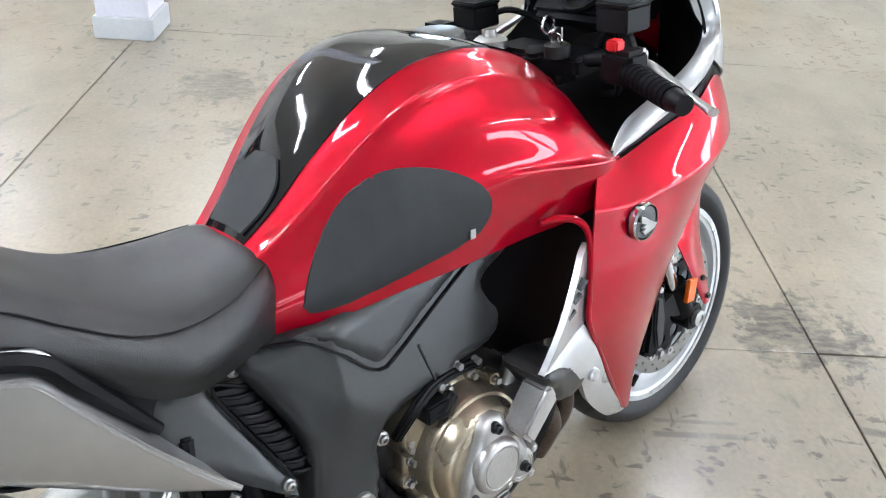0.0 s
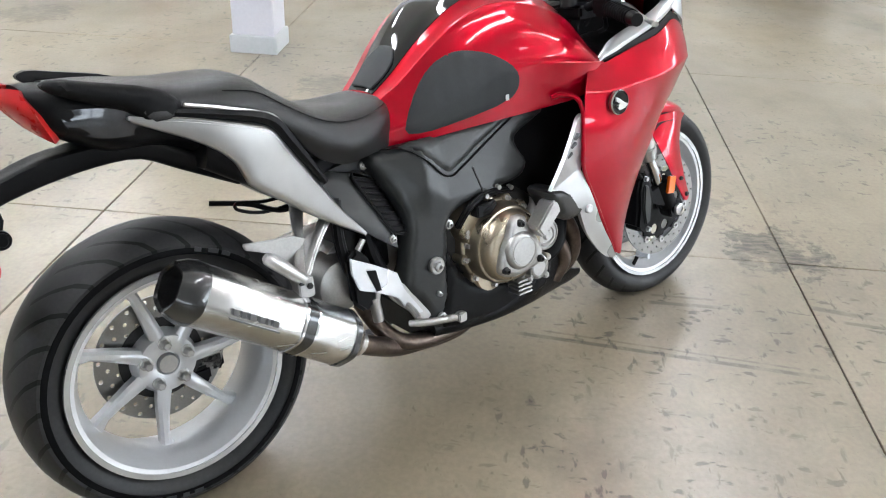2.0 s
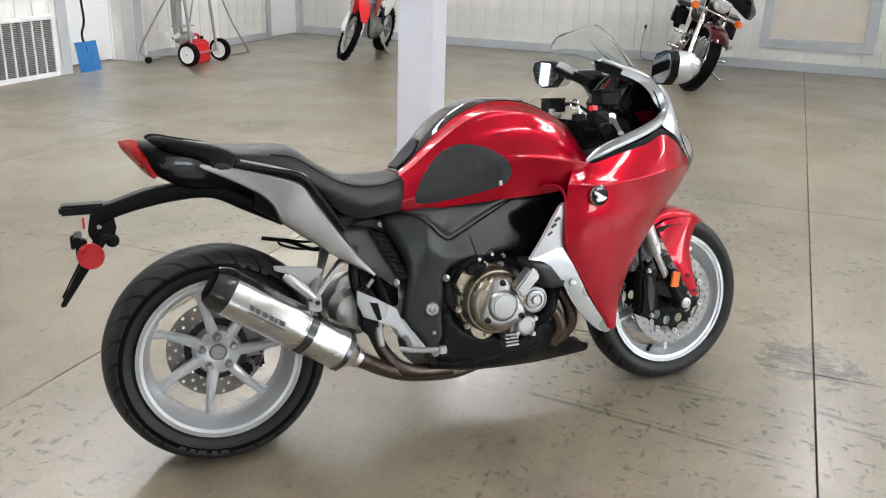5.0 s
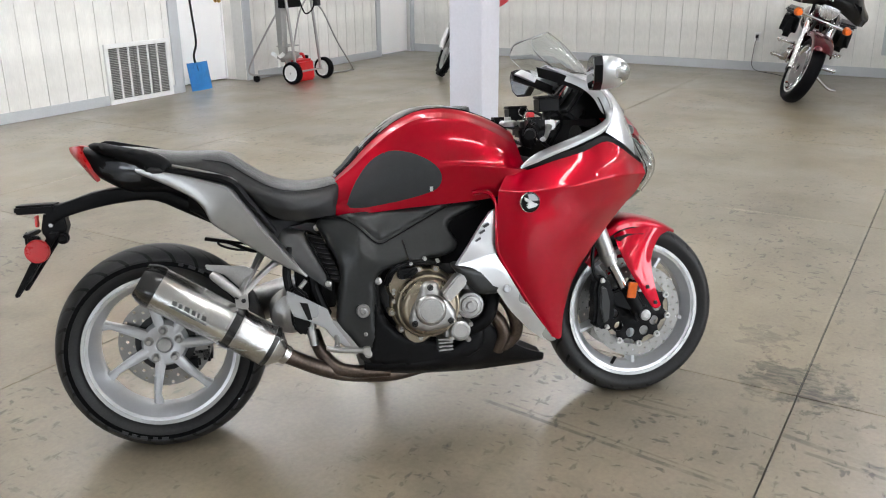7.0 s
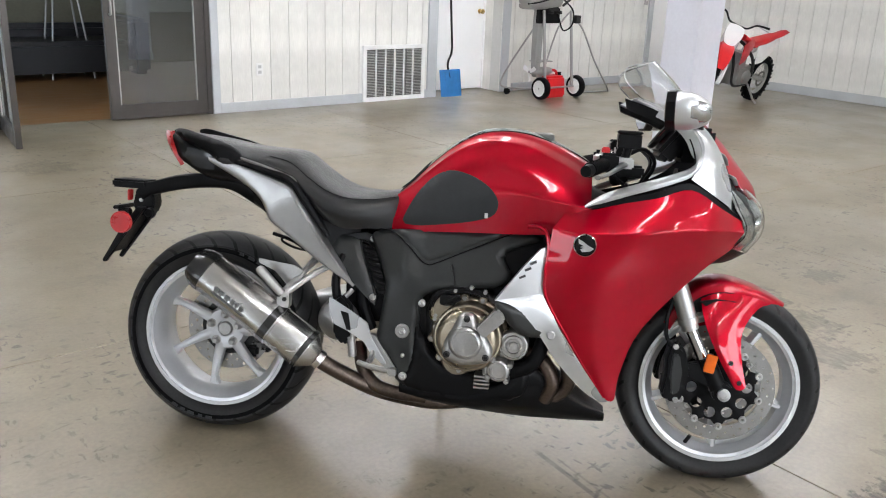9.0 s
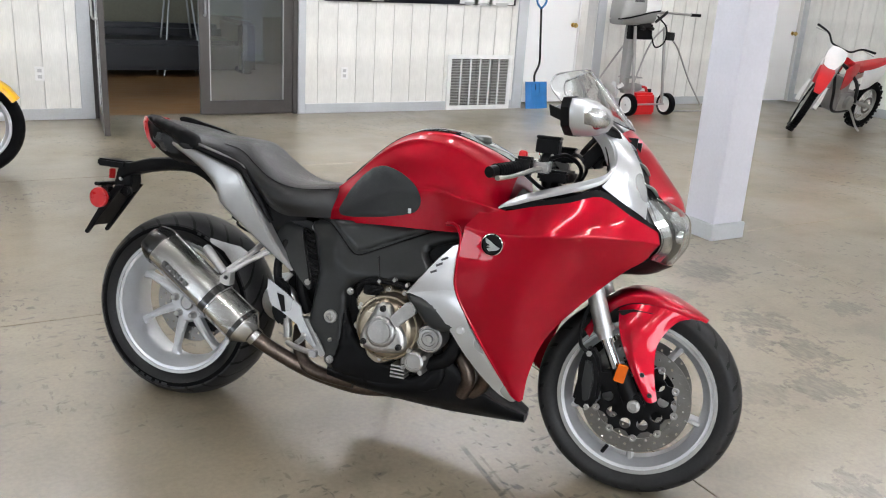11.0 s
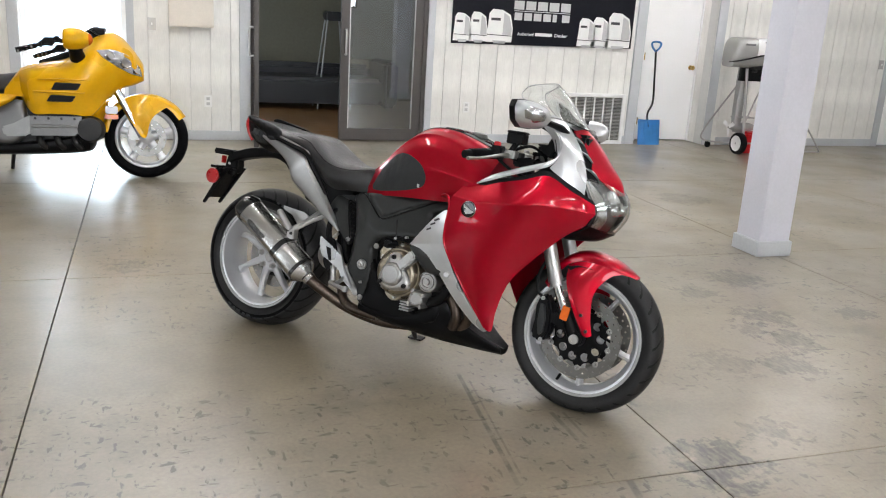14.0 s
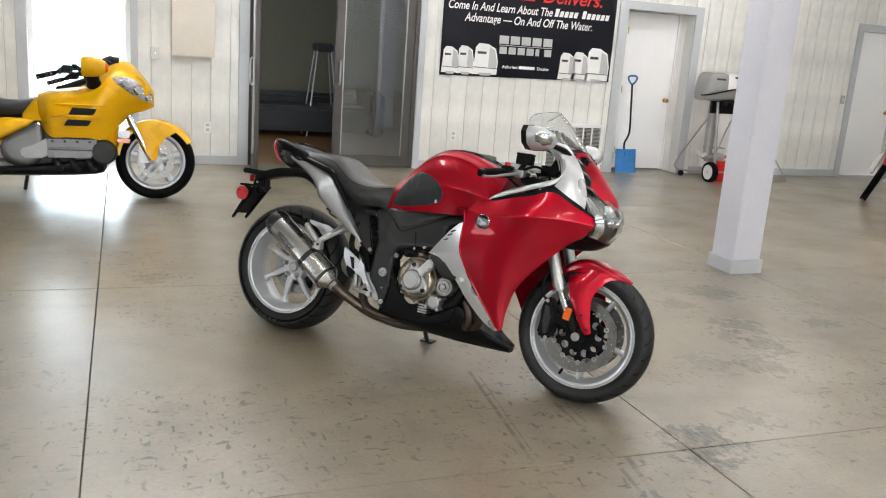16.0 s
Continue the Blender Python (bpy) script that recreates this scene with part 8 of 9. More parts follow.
def knob_wheel(owner, name, x, z, R, width, bead, label):
    w = part(name, rim_shape(bead - 0.006, width * 0.6, 36, 0.01), ALLOY, owner, label)
    w.location = (x, 0, z)
    t = part("tyre", tyre_shape(R - 0.012, width, bead, 40), RUBBER, w, "black knobbly tyre")
    ks = []
    for i in range(40):
        a = 2 * math.pi * i / 40
        for y in (-0.3, 0.3) if i % 2 else (-0.42, 0, 0.42):
            ks.append(moved(block(R - 0.008, y * width * 0.9, 0, 0.02, width * 0.2, 0.026), Matrix.Rotation(-a, 4, "Y")))
    part("tread_block", join(*ks), RUBBER, t)
    part("hub", lathe([(0.03, -0.05), (0.05, -0.04), (0.05, 0.04), (0.03, 0.05)], 16, "y"), ALLOY, w)
    part("wire_spoke", join(*[rod((0.045 * math.cos(a), s * 0.03, 0.045 * math.sin(a)), ((bead - 0.015) * math.cos(a + 0.25 * s), 0, (bead - 0.015) * math.sin(a + 0.25 * s)), 0.0022, seg=5) for s in (-1, 1) for a in np.arange(0, 6.28, 0.523)]), ALLOY, w)
    part("brake_disc", disc_shape(0.08, 0.11, 20, 0.045, 0.004), DISC, w)
    return w


knob_wheel(dirt, "front_wheel", 1.31, 0.345, 0.345, 0.085, 0.262, "spoked front wheel")
knob_wheel(dirt, "rear_wheel", 0.0, 0.315, 0.315, 0.11, 0.222, "spoked rear wheel")
for s in (-1, 1):
    part("fork_leg", join(rod((1.06, s * 0.095, 0.98), (1.19, s * 0.095, 0.64), 0.024), rod((1.19, s * 0.095, 0.64), (1.30, s * 0.095, 0.34), 0.020)), ALLOY, dirt, "long fork leg")
    part("fork_guard", tube([(1.19, s * 0.105, 0.62), (1.25, s * 0.118, 0.47), (1.30, s * 0.115, 0.36)], [0.024, 0.03, 0.03], 10), WHITEPLASTIC, dirt, "white fork guard")
    part("radiator_shroud", sheet([[(0.96, s * 0.16, 0.84), (0.82, s * 0.15, 0.90), (0.62, s * 0.10, 0.90)], [(1.00, s * 0.19, 0.70), (0.82, s * 0.17, 0.76), (0.60, s * 0.11, 0.82)], [(0.92, s * 0.15, 0.58), (0.80, s * 0.14, 0.62), (0.64, s * 0.11, 0.72)]], 0.006, 3, (0.8, s * 9, 0.7)), REDPLASTIC, dirt, "red radiator shroud")
    part("side_panel", sheet([[(0.46, s * 0.10, 0.80), (0.25, s * 0.11, 0.83), (-0.02, s * 0.09, 0.88)], [(0.48, s * 0.13, 0.66), (0.26, s * 0.13, 0.68), (0.0, s * 0.11, 0.76)], [(0.46, s * 0.12, 0.56), (0.28, s * 0.12, 0.58), (0.08, s * 0.10, 0.66)]], 0.006, 3, (0.3, s * 9, 0.7)), WHITEPLASTIC, dirt, "white side panel")
    part("frame_rail", join(tube([(1.03, s * 0.05, 0.92), (0.80, s * 0.11, 0.80), (0.55, s * 0.13, 0.62), (0.45, s * 0.12, 0.40)], 0.022, 8), tube([(1.03, s * 0.04, 0.86), (0.95, s * 0.09, 0.55), (0.85, s * 0.10, 0.30), (0.5, s * 0.10, 0.28)], 0.018, 8)), DARKMETAL, dirt)
    part("swingarm", rod((0.45, s * 0.10, 0.40), (0.0, s * 0.085, 0.315), 0.026), ALLOY, dirt)
    part("handlebar", tube([(1.00, 0, 1.06), (1.0, s * 0.12, 1.07), (0.97, s * 0.22, 1.15), (0.92, s * 0.38, 1.17)], [0.012, 0.012, 0.012, 0.015], 8), BLACK, dirt, "black off-road handlebar")
    part("lever", tube([(0.99, s * 0.24, 1.15), (0.98, s * 0.38, 1.14)], 0.006, 6), ALLOY, dirt)
part("number_plate", sheet([[(1.05, -0.10, 1.06), (1.07, 0, 1.08), (1.05, 0.10, 1.06)], [(1.11, -0.115, 0.96), (1.14, 0, 0.96), (1.11, 0.115, 0.96)], [(1.16, -0.07, 0.84), (1.18, 0, 0.83), (1.16, 0.07, 0.84)]], 0.006, 3, (5, 0, 1)), WHITEPLASTIC, dirt, "white front number plate")
part("front_mudguard", sheet([[(0.98, y * 0.7, 0.80), (1.15, y, 0.83), (1.34, y, 0.81), (1.55, y * 0.8, 0.72), (1.68, y * 0.45, 0.64)] for y in (-0.085, -0.05, 0, 0.05, 0.085)], 0.006, 3, (1.3, 0, 5)), REDPLASTIC, dirt, "red front mudguard")
part("plate_blade", sheet([[(1.13, y, 0.84), (1.20, y, 0.74), (1.24, y * 0.8, 0.62)] for y in (-0.10, 0, 0.10)], 0.006, 3, (5, 0, 0.7)), REDPLASTIC, dirt, "red lower front plate")
part("seat", hull([(-0.05, [(0, 0.93), (0.06, 0.92), (0.07, 0.89), (0.06, 0.87)]), (0.25, [(0, 0.89), (0.08, 0.88), (0.09, 0.84), (0.08, 0.80)]), (0.55, [(0, 0.87), (0.08, 0.86), (0.09, 0.82), (0.08, 0.78)]), (0.80, [(0, 0.95), (0.06, 0.94), (0.07, 0.90), (0.06, 0.87)])], 4), REDPLASTIC, dirt, "red and black slim seat")
part("rear_mudguard", sheet([[(0.05, y, 0.90 - abs(y) * 0.3), (-0.15, y, 0.93 - abs(y) * 0.3), (-0.38, y * 0.8, 0.97 - abs(y) * 0.2)] for y in (-0.08, -0.04, 0, 0.04, 0.08)], 0.006, 3, (0, 0, 5)), REDPLASTIC, dirt, "red rear mudguard")
part("engine", join(block(0.62, 0, 0.40, 0.36, 0.22, 0.26), block(0.72, 0, 0.60, 0.18, 0.18, 0.22), lathe([(0.09, -0.10), (0.09, -0.15), (0.07, -0.16), (0, -0.16)], 20, "y", (0.60, 0, 0.40)), lathe([(0.09, 0.10), (0.09, 0.15), (0.07, 0.16), (0, 0.16)], 20, "y", (0.60, 0, 0.40))), ALLOY, dirt, "grey single-cylinder engine", 0.015)
part("exhaust", tube([(0.78, -0.05, 0.55), (0.88, -0.13, 0.46), (0.70, -0.16, 0.50), (0.40, -0.15, 0.66), (0.05, -0.14, 0.74)], [0.02, 0.022, 0.025, 0.03, 0.045], 10), STEEL, dirt)
part("side_stand", tube([(0.48, 0.12, 0.30), (0.40, 0.22, 0.12), (0.38, 0.28, 0.065)], 0.013, 8), ALLOY, dirt, "extended silver side stand")



def steer(owner, names, x, z, degrees):
    """Turn the front end of a parked bike about its steering head."""
    m = Matrix.Translation((x, 0, z)) @ Matrix.Rotation(radians(degrees), 4, Vector((-0.40, 0, 0.92))) @ Matrix.Translation((-x, 0, -z))
    for ob in owner.children:
        if ob.name.split(".")[0] in names:
            ob.matrix_local = m @ ob.matrix_basis


steer(dirt, ("front_wheel", "fork_leg", "fork_guard", "number_plate", "front_mudguard", "plate_blade", "handlebar", "lever"), 1.03, 0.98, 36)

# ---- maroon cruiser
cru = thing("cruiser_motorcycle", pose(9.93, 0.42, 0.0, -15, 0, 187), "maroon cruiser motorcycle with black fairing and saddlebags", "motorcycle")
road_wheel(cru, "front_wheel", 1.62, 0.33, 0.335, 0.13, 0.245, 9, CHROME, "chromed front wheel", False, 0.025)
road_wheel(cru, "rear_wheel", 0.0, 0.32, 0.325, 0.17, 0.21, 9, CHROME, "chromed rear wheel", False, 0.025)
part("wheel_disc", lathe([(0.05, -0.05), (0.16, -0.052), (0.16, -0.058), (0.05, -0.06)], 30, "y", (1.62, 0, 0.33), closed=True), DISC, cru)
for s in (-1, 1):
    part("fork_leg", join(rod((1.26, s * 0.12, 0.98), (1.62, s * 0.12, 0.33), 0.027), rod((1.48, s * 0.12, 0.585), (1.63, s * 0.12, 0.31), 0.034)), CHROME, cru, "raked chrome fork leg")
    part("turn_signal", lathe([(0, 0.05), (0.03, 0.045), (0.04, 0.01), (0.042, -0.02), (0, -0.03)], 18, "x", (1.42, s * 0.26, 0.80)), ORANGE, cru, "amber front turn signal")
    bag = part("saddlebag", block(0.10, s * 0.285, 0.60, 0.58, 0.19, 0.28, (0.95, 0.85)), BLACK, cru, "black leather saddlebag", 0.06, 50, 3)
    part("bag_lid", block(0.10, s * 0.288, 0.745, 0.60, 0.19, 0.05), VINYL, bag, "", 0.02)
    part("footpeg", join(rod((0.98, s * 0.20, 0.32), (0.98, s * 0.34, 0.332), 0.016), *[rod((0.98, s * (0.25 + 0.03 * k), 0.325), (0.98, s * (0.262 + 0.03 * k), 0.326), 0.024) for k in range(3)]), CHROME, cru, "chrome footpeg")
    part("highway_peg", join(rod((1.20, s * 0.14, 0.50), (1.22, s * 0.32, 0.514), 0.014), *[rod((1.22, s * (0.23 + 0.03 * k), 0.507), (1.22, s * (0.242 + 0.03 * k), 0.508), 0.022) for k in range(3)]), CHROME, cru)
    part("handlebar", tube([(1.20, s * 0.05, 1.02), (1.15, s * 0.25, 1.10), (0.98, s * 0.38, 1.05), (0.86, s * 0.42, 1.02)], 0.014, 8), CHROME, cru)
    part("mirror", moved(lathe([(0, 0.03), (0.05, 0.02), (0.06, -0.01), (0, -0.015)], 16, "x"), pose(1.06, s * 0.45, 1.22)), CHROME, cru)
part("signal_bar", tube([(1.40, -0.26, 0.80), (1.43, 0, 0.80), (1.40, 0.26, 0.80)], 0.016, 8), CHROME, cru, "chrome light bar")
part("front_mudguard", sheet([[(1.62 + r * math.cos(a), y, 0.33 + r * math.sin(a)) for a in np.radians((178, 155, 130, 105, 80, 55, 40))] for y, r in ((-0.10, 0.32), (-0.095, 0.365), (-0.05, 0.385), (0, 0.39), (0.05, 0.385), (0.095, 0.365), (0.10, 0.32))], 0.006, 3, (1.6, 0, 5)), MAROON, cru, "maroon front mudguard")
hl = part("headlight", lathe([(0, -0.13), (0.06, -0.12), (0.092, -0.05), (0.098, 0.02), (0.09, 0.035)], 28, "x", (1.42, 0, 0.92)), CHROME, cru, "round chrome headlight")
part("lens", lathe([(0, 0.05), (0.05, 0.045), (0.09, 0.034), (0.0, 0.030)], 28, "x", (1.42, 0, 0.92)), LAMPLENS, hl)
part("batwing_fairing", sheet([[(1.26, -0.42, 0.98), (1.40, -0.30, 0.98), (1.44, -0.12, 1.03), (1.46, 0, 1.04), (1.44, 0.12, 1.03), (1.40, 0.30, 0.98), (1.26, 0.42, 0.98)], [(1.24, -0.44, 1.08), (1.41, -0.28, 1.12), (1.47, -0.13, 1.14), (1.49, 0, 1.15), (1.47, 0.13, 1.14), (1.41, 0.28, 1.12), (1.24, 0.44, 1.08)], [(1.22, -0.33, 1.18), (1.36, -0.24, 1.26), (1.41, -0.12, 1.29), (1.43, 0, 1.30), (1.41, 0.12, 1.29), (1.36, 0.24, 1.26), (1.22, 0.33, 1.18)]], 0.01, 4, (4, 0, 1)), BLACKGLOSS, cru, "black fork-mounted fairing").location = (0.0, 0, -0.10)
part("star_mark", prism([(-0.035, 0.01), (-0.012, 0.012), (0, 0.038), (0.012, 0.012), (0.035, 0.01), (0.016, -0.008), (0.022, -0.034), (0, -0.018), (-0.022, -0.034), (-0.016, -0.008)], -0.002, 0.002), WHITEPLASTIC, cru).matrix_local = pose(1.489, -0.05, 1.035, 0, 0, 90)
part("fuel_tank", hull([(0.62, [(0, 0.80), (0.10, 0.79), (0.15, 0.73), (0.12, 0.66)]), (0.90, [(0, 0.90), (0.14, 0.88), (0.19, 0.80), (0.15, 0.70)]), (1.15, [(0, 0.90), (0.09, 0.88), (0.13, 0.82), (0.10, 0.74)]), (1.25, [(0, 0.86), (0.05, 0.85), (0.07, 0.82), (0.06, 0.78)])], 4), MAROON, cru, "maroon teardrop tank")
part("seat", hull([(-0.30, [(0, 0.80), (0.12, 0.79), (0.14, 0.75), (0.12, 0.70)]), (0.10, [(0, 0.78), (0.14, 0.77), (0.17, 0.72), (0.14, 0.66)]), (0.45, [(0, 0.70), (0.15, 0.69), (0.18, 0.65), (0.14, 0.60)]), (0.65, [(0, 0.74), (0.08, 0.73), (0.10, 0.69), (0.08, 0.65)])], 4), VINYL, cru, "black two-up seat")
part("rear_mudguard", sheet([[(r * math.cos(a), y, 0.33 + r * math.sin(a)) for a in np.radians((20, 60, 100, 140, 175))] for y, r in ((-0.12, 0.34), (-0.08, 0.375), (0, 0.385), (0.08, 0.375), (0.12, 0.34))], 0.006, 3, (0, 0, 5)), MAROON, cru)
part("engine", join(block(0.78, 0, 0.38, 0.50, 0.26, 0.30), rod((0.72, 0, 0.45), (0.60, 0, 0.72), 0.09), rod((0.84, 0, 0.45), (0.98, 0, 0.72), 0.09), lathe([(0.12, -0.13), (0.12, -0.19), (0.10, -0.20), (0, -0.20)], 20, "y", (0.72, 0, 0.36)), lathe([(0.12, 0.13), (0.12, 0.19), (0.10, 0.20), (0, 0.20)], 20, "y", (0.72, 0, 0.36))), CHROME, cru, "chromed V-twin engine", 0.02)
part("down_tube", join(tube([(1.24, 0, 0.90), (1.22, -0.06, 0.60), (1.10, -0.12, 0.24), (0.4, -0.12, 0.22)], 0.018, 8), tube([(1.24, 0, 0.90), (1.22, 0.06, 0.60), (1.10, 0.12, 0.24), (0.4, 0.12, 0.22)], 0.018, 8)), BLACK, cru)
part("exhaust", tube([(0.75, -0.16, 0.40), (0.6, -0.22, 0.28), (0.2, -0.24, 0.27), (-0.4, -0.24, 0.28)], 0.04, 12), CHROME, cru)
part("side_stand", tube([(0.85, 0.16, 0.22), (0.80, 0.33, 0.12), (0.78, 0.42, 0.115)], 0.014, 8), CHROME, cru, "extended chrome side stand")

steer(cru, ("front_wheel", "wheel_disc", "fork_leg", "front_mudguard", "headlight", "signal_bar", "turn_signal", "handlebar", "mirror", "batwing_fairing", "star_mark"), 1.25, 0.95, 18)

# ---- dark touring bike
dk = thing("dark_touring_motorcycle", pose(9.97, -2.66, 0.0, -12, 0, 181), "midnight-blue touring motorcycle with a silver front mudguard", "motorcycle")
road_wheel(dk, "front_wheel", 1.60, 0.315, 0.32, 0.13, 0.225, 5, DARKMETAL, "dark cast front wheel", True, 0.05)
road_wheel(dk, "rear_wheel", 0.0, 0.315, 0.32, 0.18, 0.21, 5, DARKMETAL, "dark cast rear wheel", False, 0.05)
part("fairing", hull([(0.5, [(0, 0.9), (0.14, 0.88), (0.22, 0.78), (0.22, 0.62), (0.15, 0.55)]), (0.9, [(0, 1.0), (0.18, 0.97), (0.33, 0.84), (0.36, 0.62), (0.28, 0.45)]), (1.2, [(0, 1.1), (0.2, 1.05), (0.38, 0.9), (0.38, 0.7), (0.3, 0.5)]), (1.42, [(0, 1.2), (0.18, 1.12), (0.32, 0.98), (0.32, 0.82), (0.2, 0.7)]), (1.6, [(0, 1.0), (0.08, 0.98), (0.14, 0.93), (0.13, 0.85), (0.07, 0.8)])], 4), NAVY, dk, "dark blue fairing")
part("rear_body", hull([(-0.5, [(0, 0.95), (0.18, 0.93), (0.36, 0.84), (0.38, 0.56), (0.28, 0.44)]), (-0.1, [(0, 0.9), (0.2, 0.88), (0.38, 0.80), (0.40, 0.52), (0.3, 0.40)]), (0.35, [(0, 0.85), (0.18, 0.84), (0.30, 0.74), (0.32, 0.52), (0.25, 0.42)]), (0.6, [(0, 0.9), (0.14, 0.88), (0.22, 0.80), (0.22, 0.66), (0.15, 0.6)])], 4), NAVY, dk, "dark blue saddlebags")
part("engine", join(block(0.85, 0, 0.40, 0.56, 0.5, 0.28), block(0.9, -0.32, 0.42, 0.44, 0.12, 0.12), block(0.9, 0.32, 0.42, 0.44, 0.12, 0.12)), DARKMETAL, dk, "black engine", 0.02)
for s in (-1, 1):
    part("fork_leg", rod((1.38, s * 0.12, 0.80), (1.60, s * 0.12, 0.33), 0.03), ALLOY, dk, "silver fork leg")
    part("fender_side", sheet([[(1.38, s * 0.125, 0.56), (1.48, s * 0.13, 0.66), (1.62, s * 0.13, 0.68), (1.78, s * 0.12, 0.62)], [(1.44, s * 0.145, 0.46), (1.50, s * 0.148, 0.54), (1.60, s * 0.14, 0.58), (1.70, s * 0.125, 0.58)], [(1.52, s * 0.15, 0.37), (1.56, s * 0.15, 0.42), (1.61, s * 0.145, 0.47), (1.65, s * 0.13, 0.52)]], 0.006, 3, (1.5, s * 9, 0.5)), SILVER, dk, "silver mudguard side")
    part("exhaust", tube([(0.6, s * 0.24, 0.28), (0.2, s * 0.30, 0.28), (-0.5, s * 0.32, 0.30)], 0.05, 12), CHROME, dk)
part("front_mudguard", sheet([[(1.60 + r * math.cos(a), y, 0.315 + r * math.sin(a)) for a in np.radians((175, 150, 120, 90, 60, 35))] for y, r in ((-0.12, 0.32), (-0.11, 0.37), (0, 0.40), (0.11, 0.37), (0.12, 0.32))], 0.006, 3, (1.6, 0, 5)), SILVER, dk, "silver front mudguard")
part("signal", block(1.30, -0.37, 0.62, 0.10, 0.03, 0.05), LAMPLENS, dk, "", 0.006)
part("side_stand", tube([(0.6, 0.18, 0.25), (0.55, 0.32, 0.10), (0.53, 0.38, 0.045)], 0.015, 8), DARKMETAL, dk)

steer(dk, ("front_wheel", "fork_leg", "fender_side", "front_mudguard"), 1.36, 0.85, 24)

# ---------------------------------------------------------------- outboard on its stand
cart = thing("outboard_stand", pose(7.17, 5.42, 0.0), "tubular steel outboard stand on two white wheels", "stand")
for x in (-0.29, 0.29):
    w = part("wheel", lathe([(0.090, -0.035), (0.122, -0.035), (0.128, -0.02), (0.128, 0.02), (0.122, 0.035), (0.090, 0.035)], 28, "x", closed=True), RUBBER, cart, "black rubber wheel with a white centre")
    w.location = (x, 0, 0.128)
    part("wheel_centre", join(lathe([(0, -0.038), (0.02, -0.038), (0.03, -0.032), (0.085, -0.030), (0.092, -0.037), (0.092, 0.037), (0.085, 0.030), (0, 0.036)], 24, "x")), WHITEPLASTIC, w, "white wheel centre")
    part("upright", tube([(x * 0.78, 0.0, 0.128), (x * 0.77 - 0.035, 0.02, 0.58), (x * 0.76 - 0.07, 0.04, 1.0)], 0.018, 10), ALLOY, cart, "silver tube upright")
part("axle", rod((-0.33, 0, 0.128), (0.33, 0, 0.128), 0.011), ALLOY, cart)
part("side_leg", join(tube([(-0.21, 0.06, 1.02), (-0.32, 0.30, 0.62), (-0.44, 0.50, 0.22), (-0.42, 0.53, 0.10), (-0.30, 0.40, 0.08), (-0.22, 0.02, 0.12)], 0.011, 8)), ALLOY, cart, "bent wire leg")
part("side_leg", join(tube([(0.22, 0.05, 0.90), (0.42, 0.08, 0.78), (0.70, 0.10, 0.40), (0.96, 0.08, 0.06), (0.94, 0.10, 0.018), (0.60, 0.18, 0.012), (0.30, 0.10, 0.05)], 0.010, 8)), ALLOY, cart, "bent wire leg")
part("caster", lathe([(0.02, -0.015), (0.04, -0.015), (0.04, 0.015), (0.02, 0.015)], 18, "x", (-0.36, 0.50, 0.04)), BLACK, cart)
part("cross_brace", join(tube([(-0.21, 0.05, 0.35), (0.0, 0.08, 0.80), (0.20, 0.06, 1.02)], 0.010, 8), tube([(-0.21, 0.06, 1.14), (0.10, 0.0, 1.16), (0.45, -0.08, 1.15)], 0.014, 8)), ALLOY, cart)
part("handle_grip", rod((0.42, -0.07, 1.15), (0.54, -0.10, 1.148), 0.018), BLACK, cart)
part("mount_board", block(-0.18, 0.08, 0.94, 0.34, 0.05, 0.17), BLACK, cart, "black mounting board", 0.006)
ob = thing("outboard_motor", pose(7.17, 5.42, 0.0), "silver-grey outboard motor hung on a wheeled stand", "outboard motor")
part("cowl", hull([(-0.545, [(0, 1.17), (0.06, 1.16), (0.09, 1.12), (0.09, 1.08), (0.05, 1.065)]), (-0.49, [(0, 1.335), (0.10, 1.32), (0.14, 1.26), (0.14, 1.095), (0.07, 1.08)]), (-0.36, [(0, 1.345), (0.13, 1.335), (0.17, 1.28), (0.17, 1.125), (0.08, 1.11)]), (-0.262, [(0, 1.35), (0.14, 1.34), (0.17, 1.29), (0.17, 1.15), (0.08, 1.135)])], 4), OUTBOARD, ob, "silver-grey engine cowl").location = (0, 0.10, 0)
part("cowl_front", hull([(-0.262, [(0, 1.352), (0.142, 1.342), (0.172, 1.29), (0.172, 1.15), (0.08, 1.135)]), (-0.06, [(0, 1.35), (0.14, 1.34), (0.165, 1.29), (0.165, 1.175), (0.08, 1.165)]), (-0.02, [(0, 1.31), (0.10, 1.30), (0.13, 1.27), (0.13, 1.20), (0.07, 1.19)])], 4), WHITEPLASTIC, ob, "white front half of the cowl").location = (0, 0.10, 0)
part("engine_pan", hull([(-0.53, [(0, 1.065), (0.09, 1.065), (0.11, 1.055), (0.09, 1.02), (0.04, 1.01)]), (-0.30, [(0, 1.12), (0.13, 1.12), (0.15, 1.11), (0.12, 1.04), (0.05, 1.01)]), (-0.06, [(0, 1.17), (0.12, 1.17), (0.14, 1.16), (0.11, 1.06), (0.05, 1.03)])], 4), OUTBOARD, ob, "grey engine pan").location = (0, 0.10, 0)
part("cowl_band", tube([(-0.548, 0.04, 1.072), (-0.49, -0.045, 1.088), (-0.36, -0.077, 1.120), (-0.2, -0.08, 1.157), (-0.05, -0.070, 1.178)], 0.009, 8), BLACK, ob, "black cowl seam")
part("printed_bar", block(-0.37, -0.072, 1.275, 0.13, 0.006, 0.022), DARKBAR, ob)
part("recoil_handle", block(-0.12, -0.076, 1.305, 0.10, 0.03, 0.02), BLACK, ob, "", 0.004)
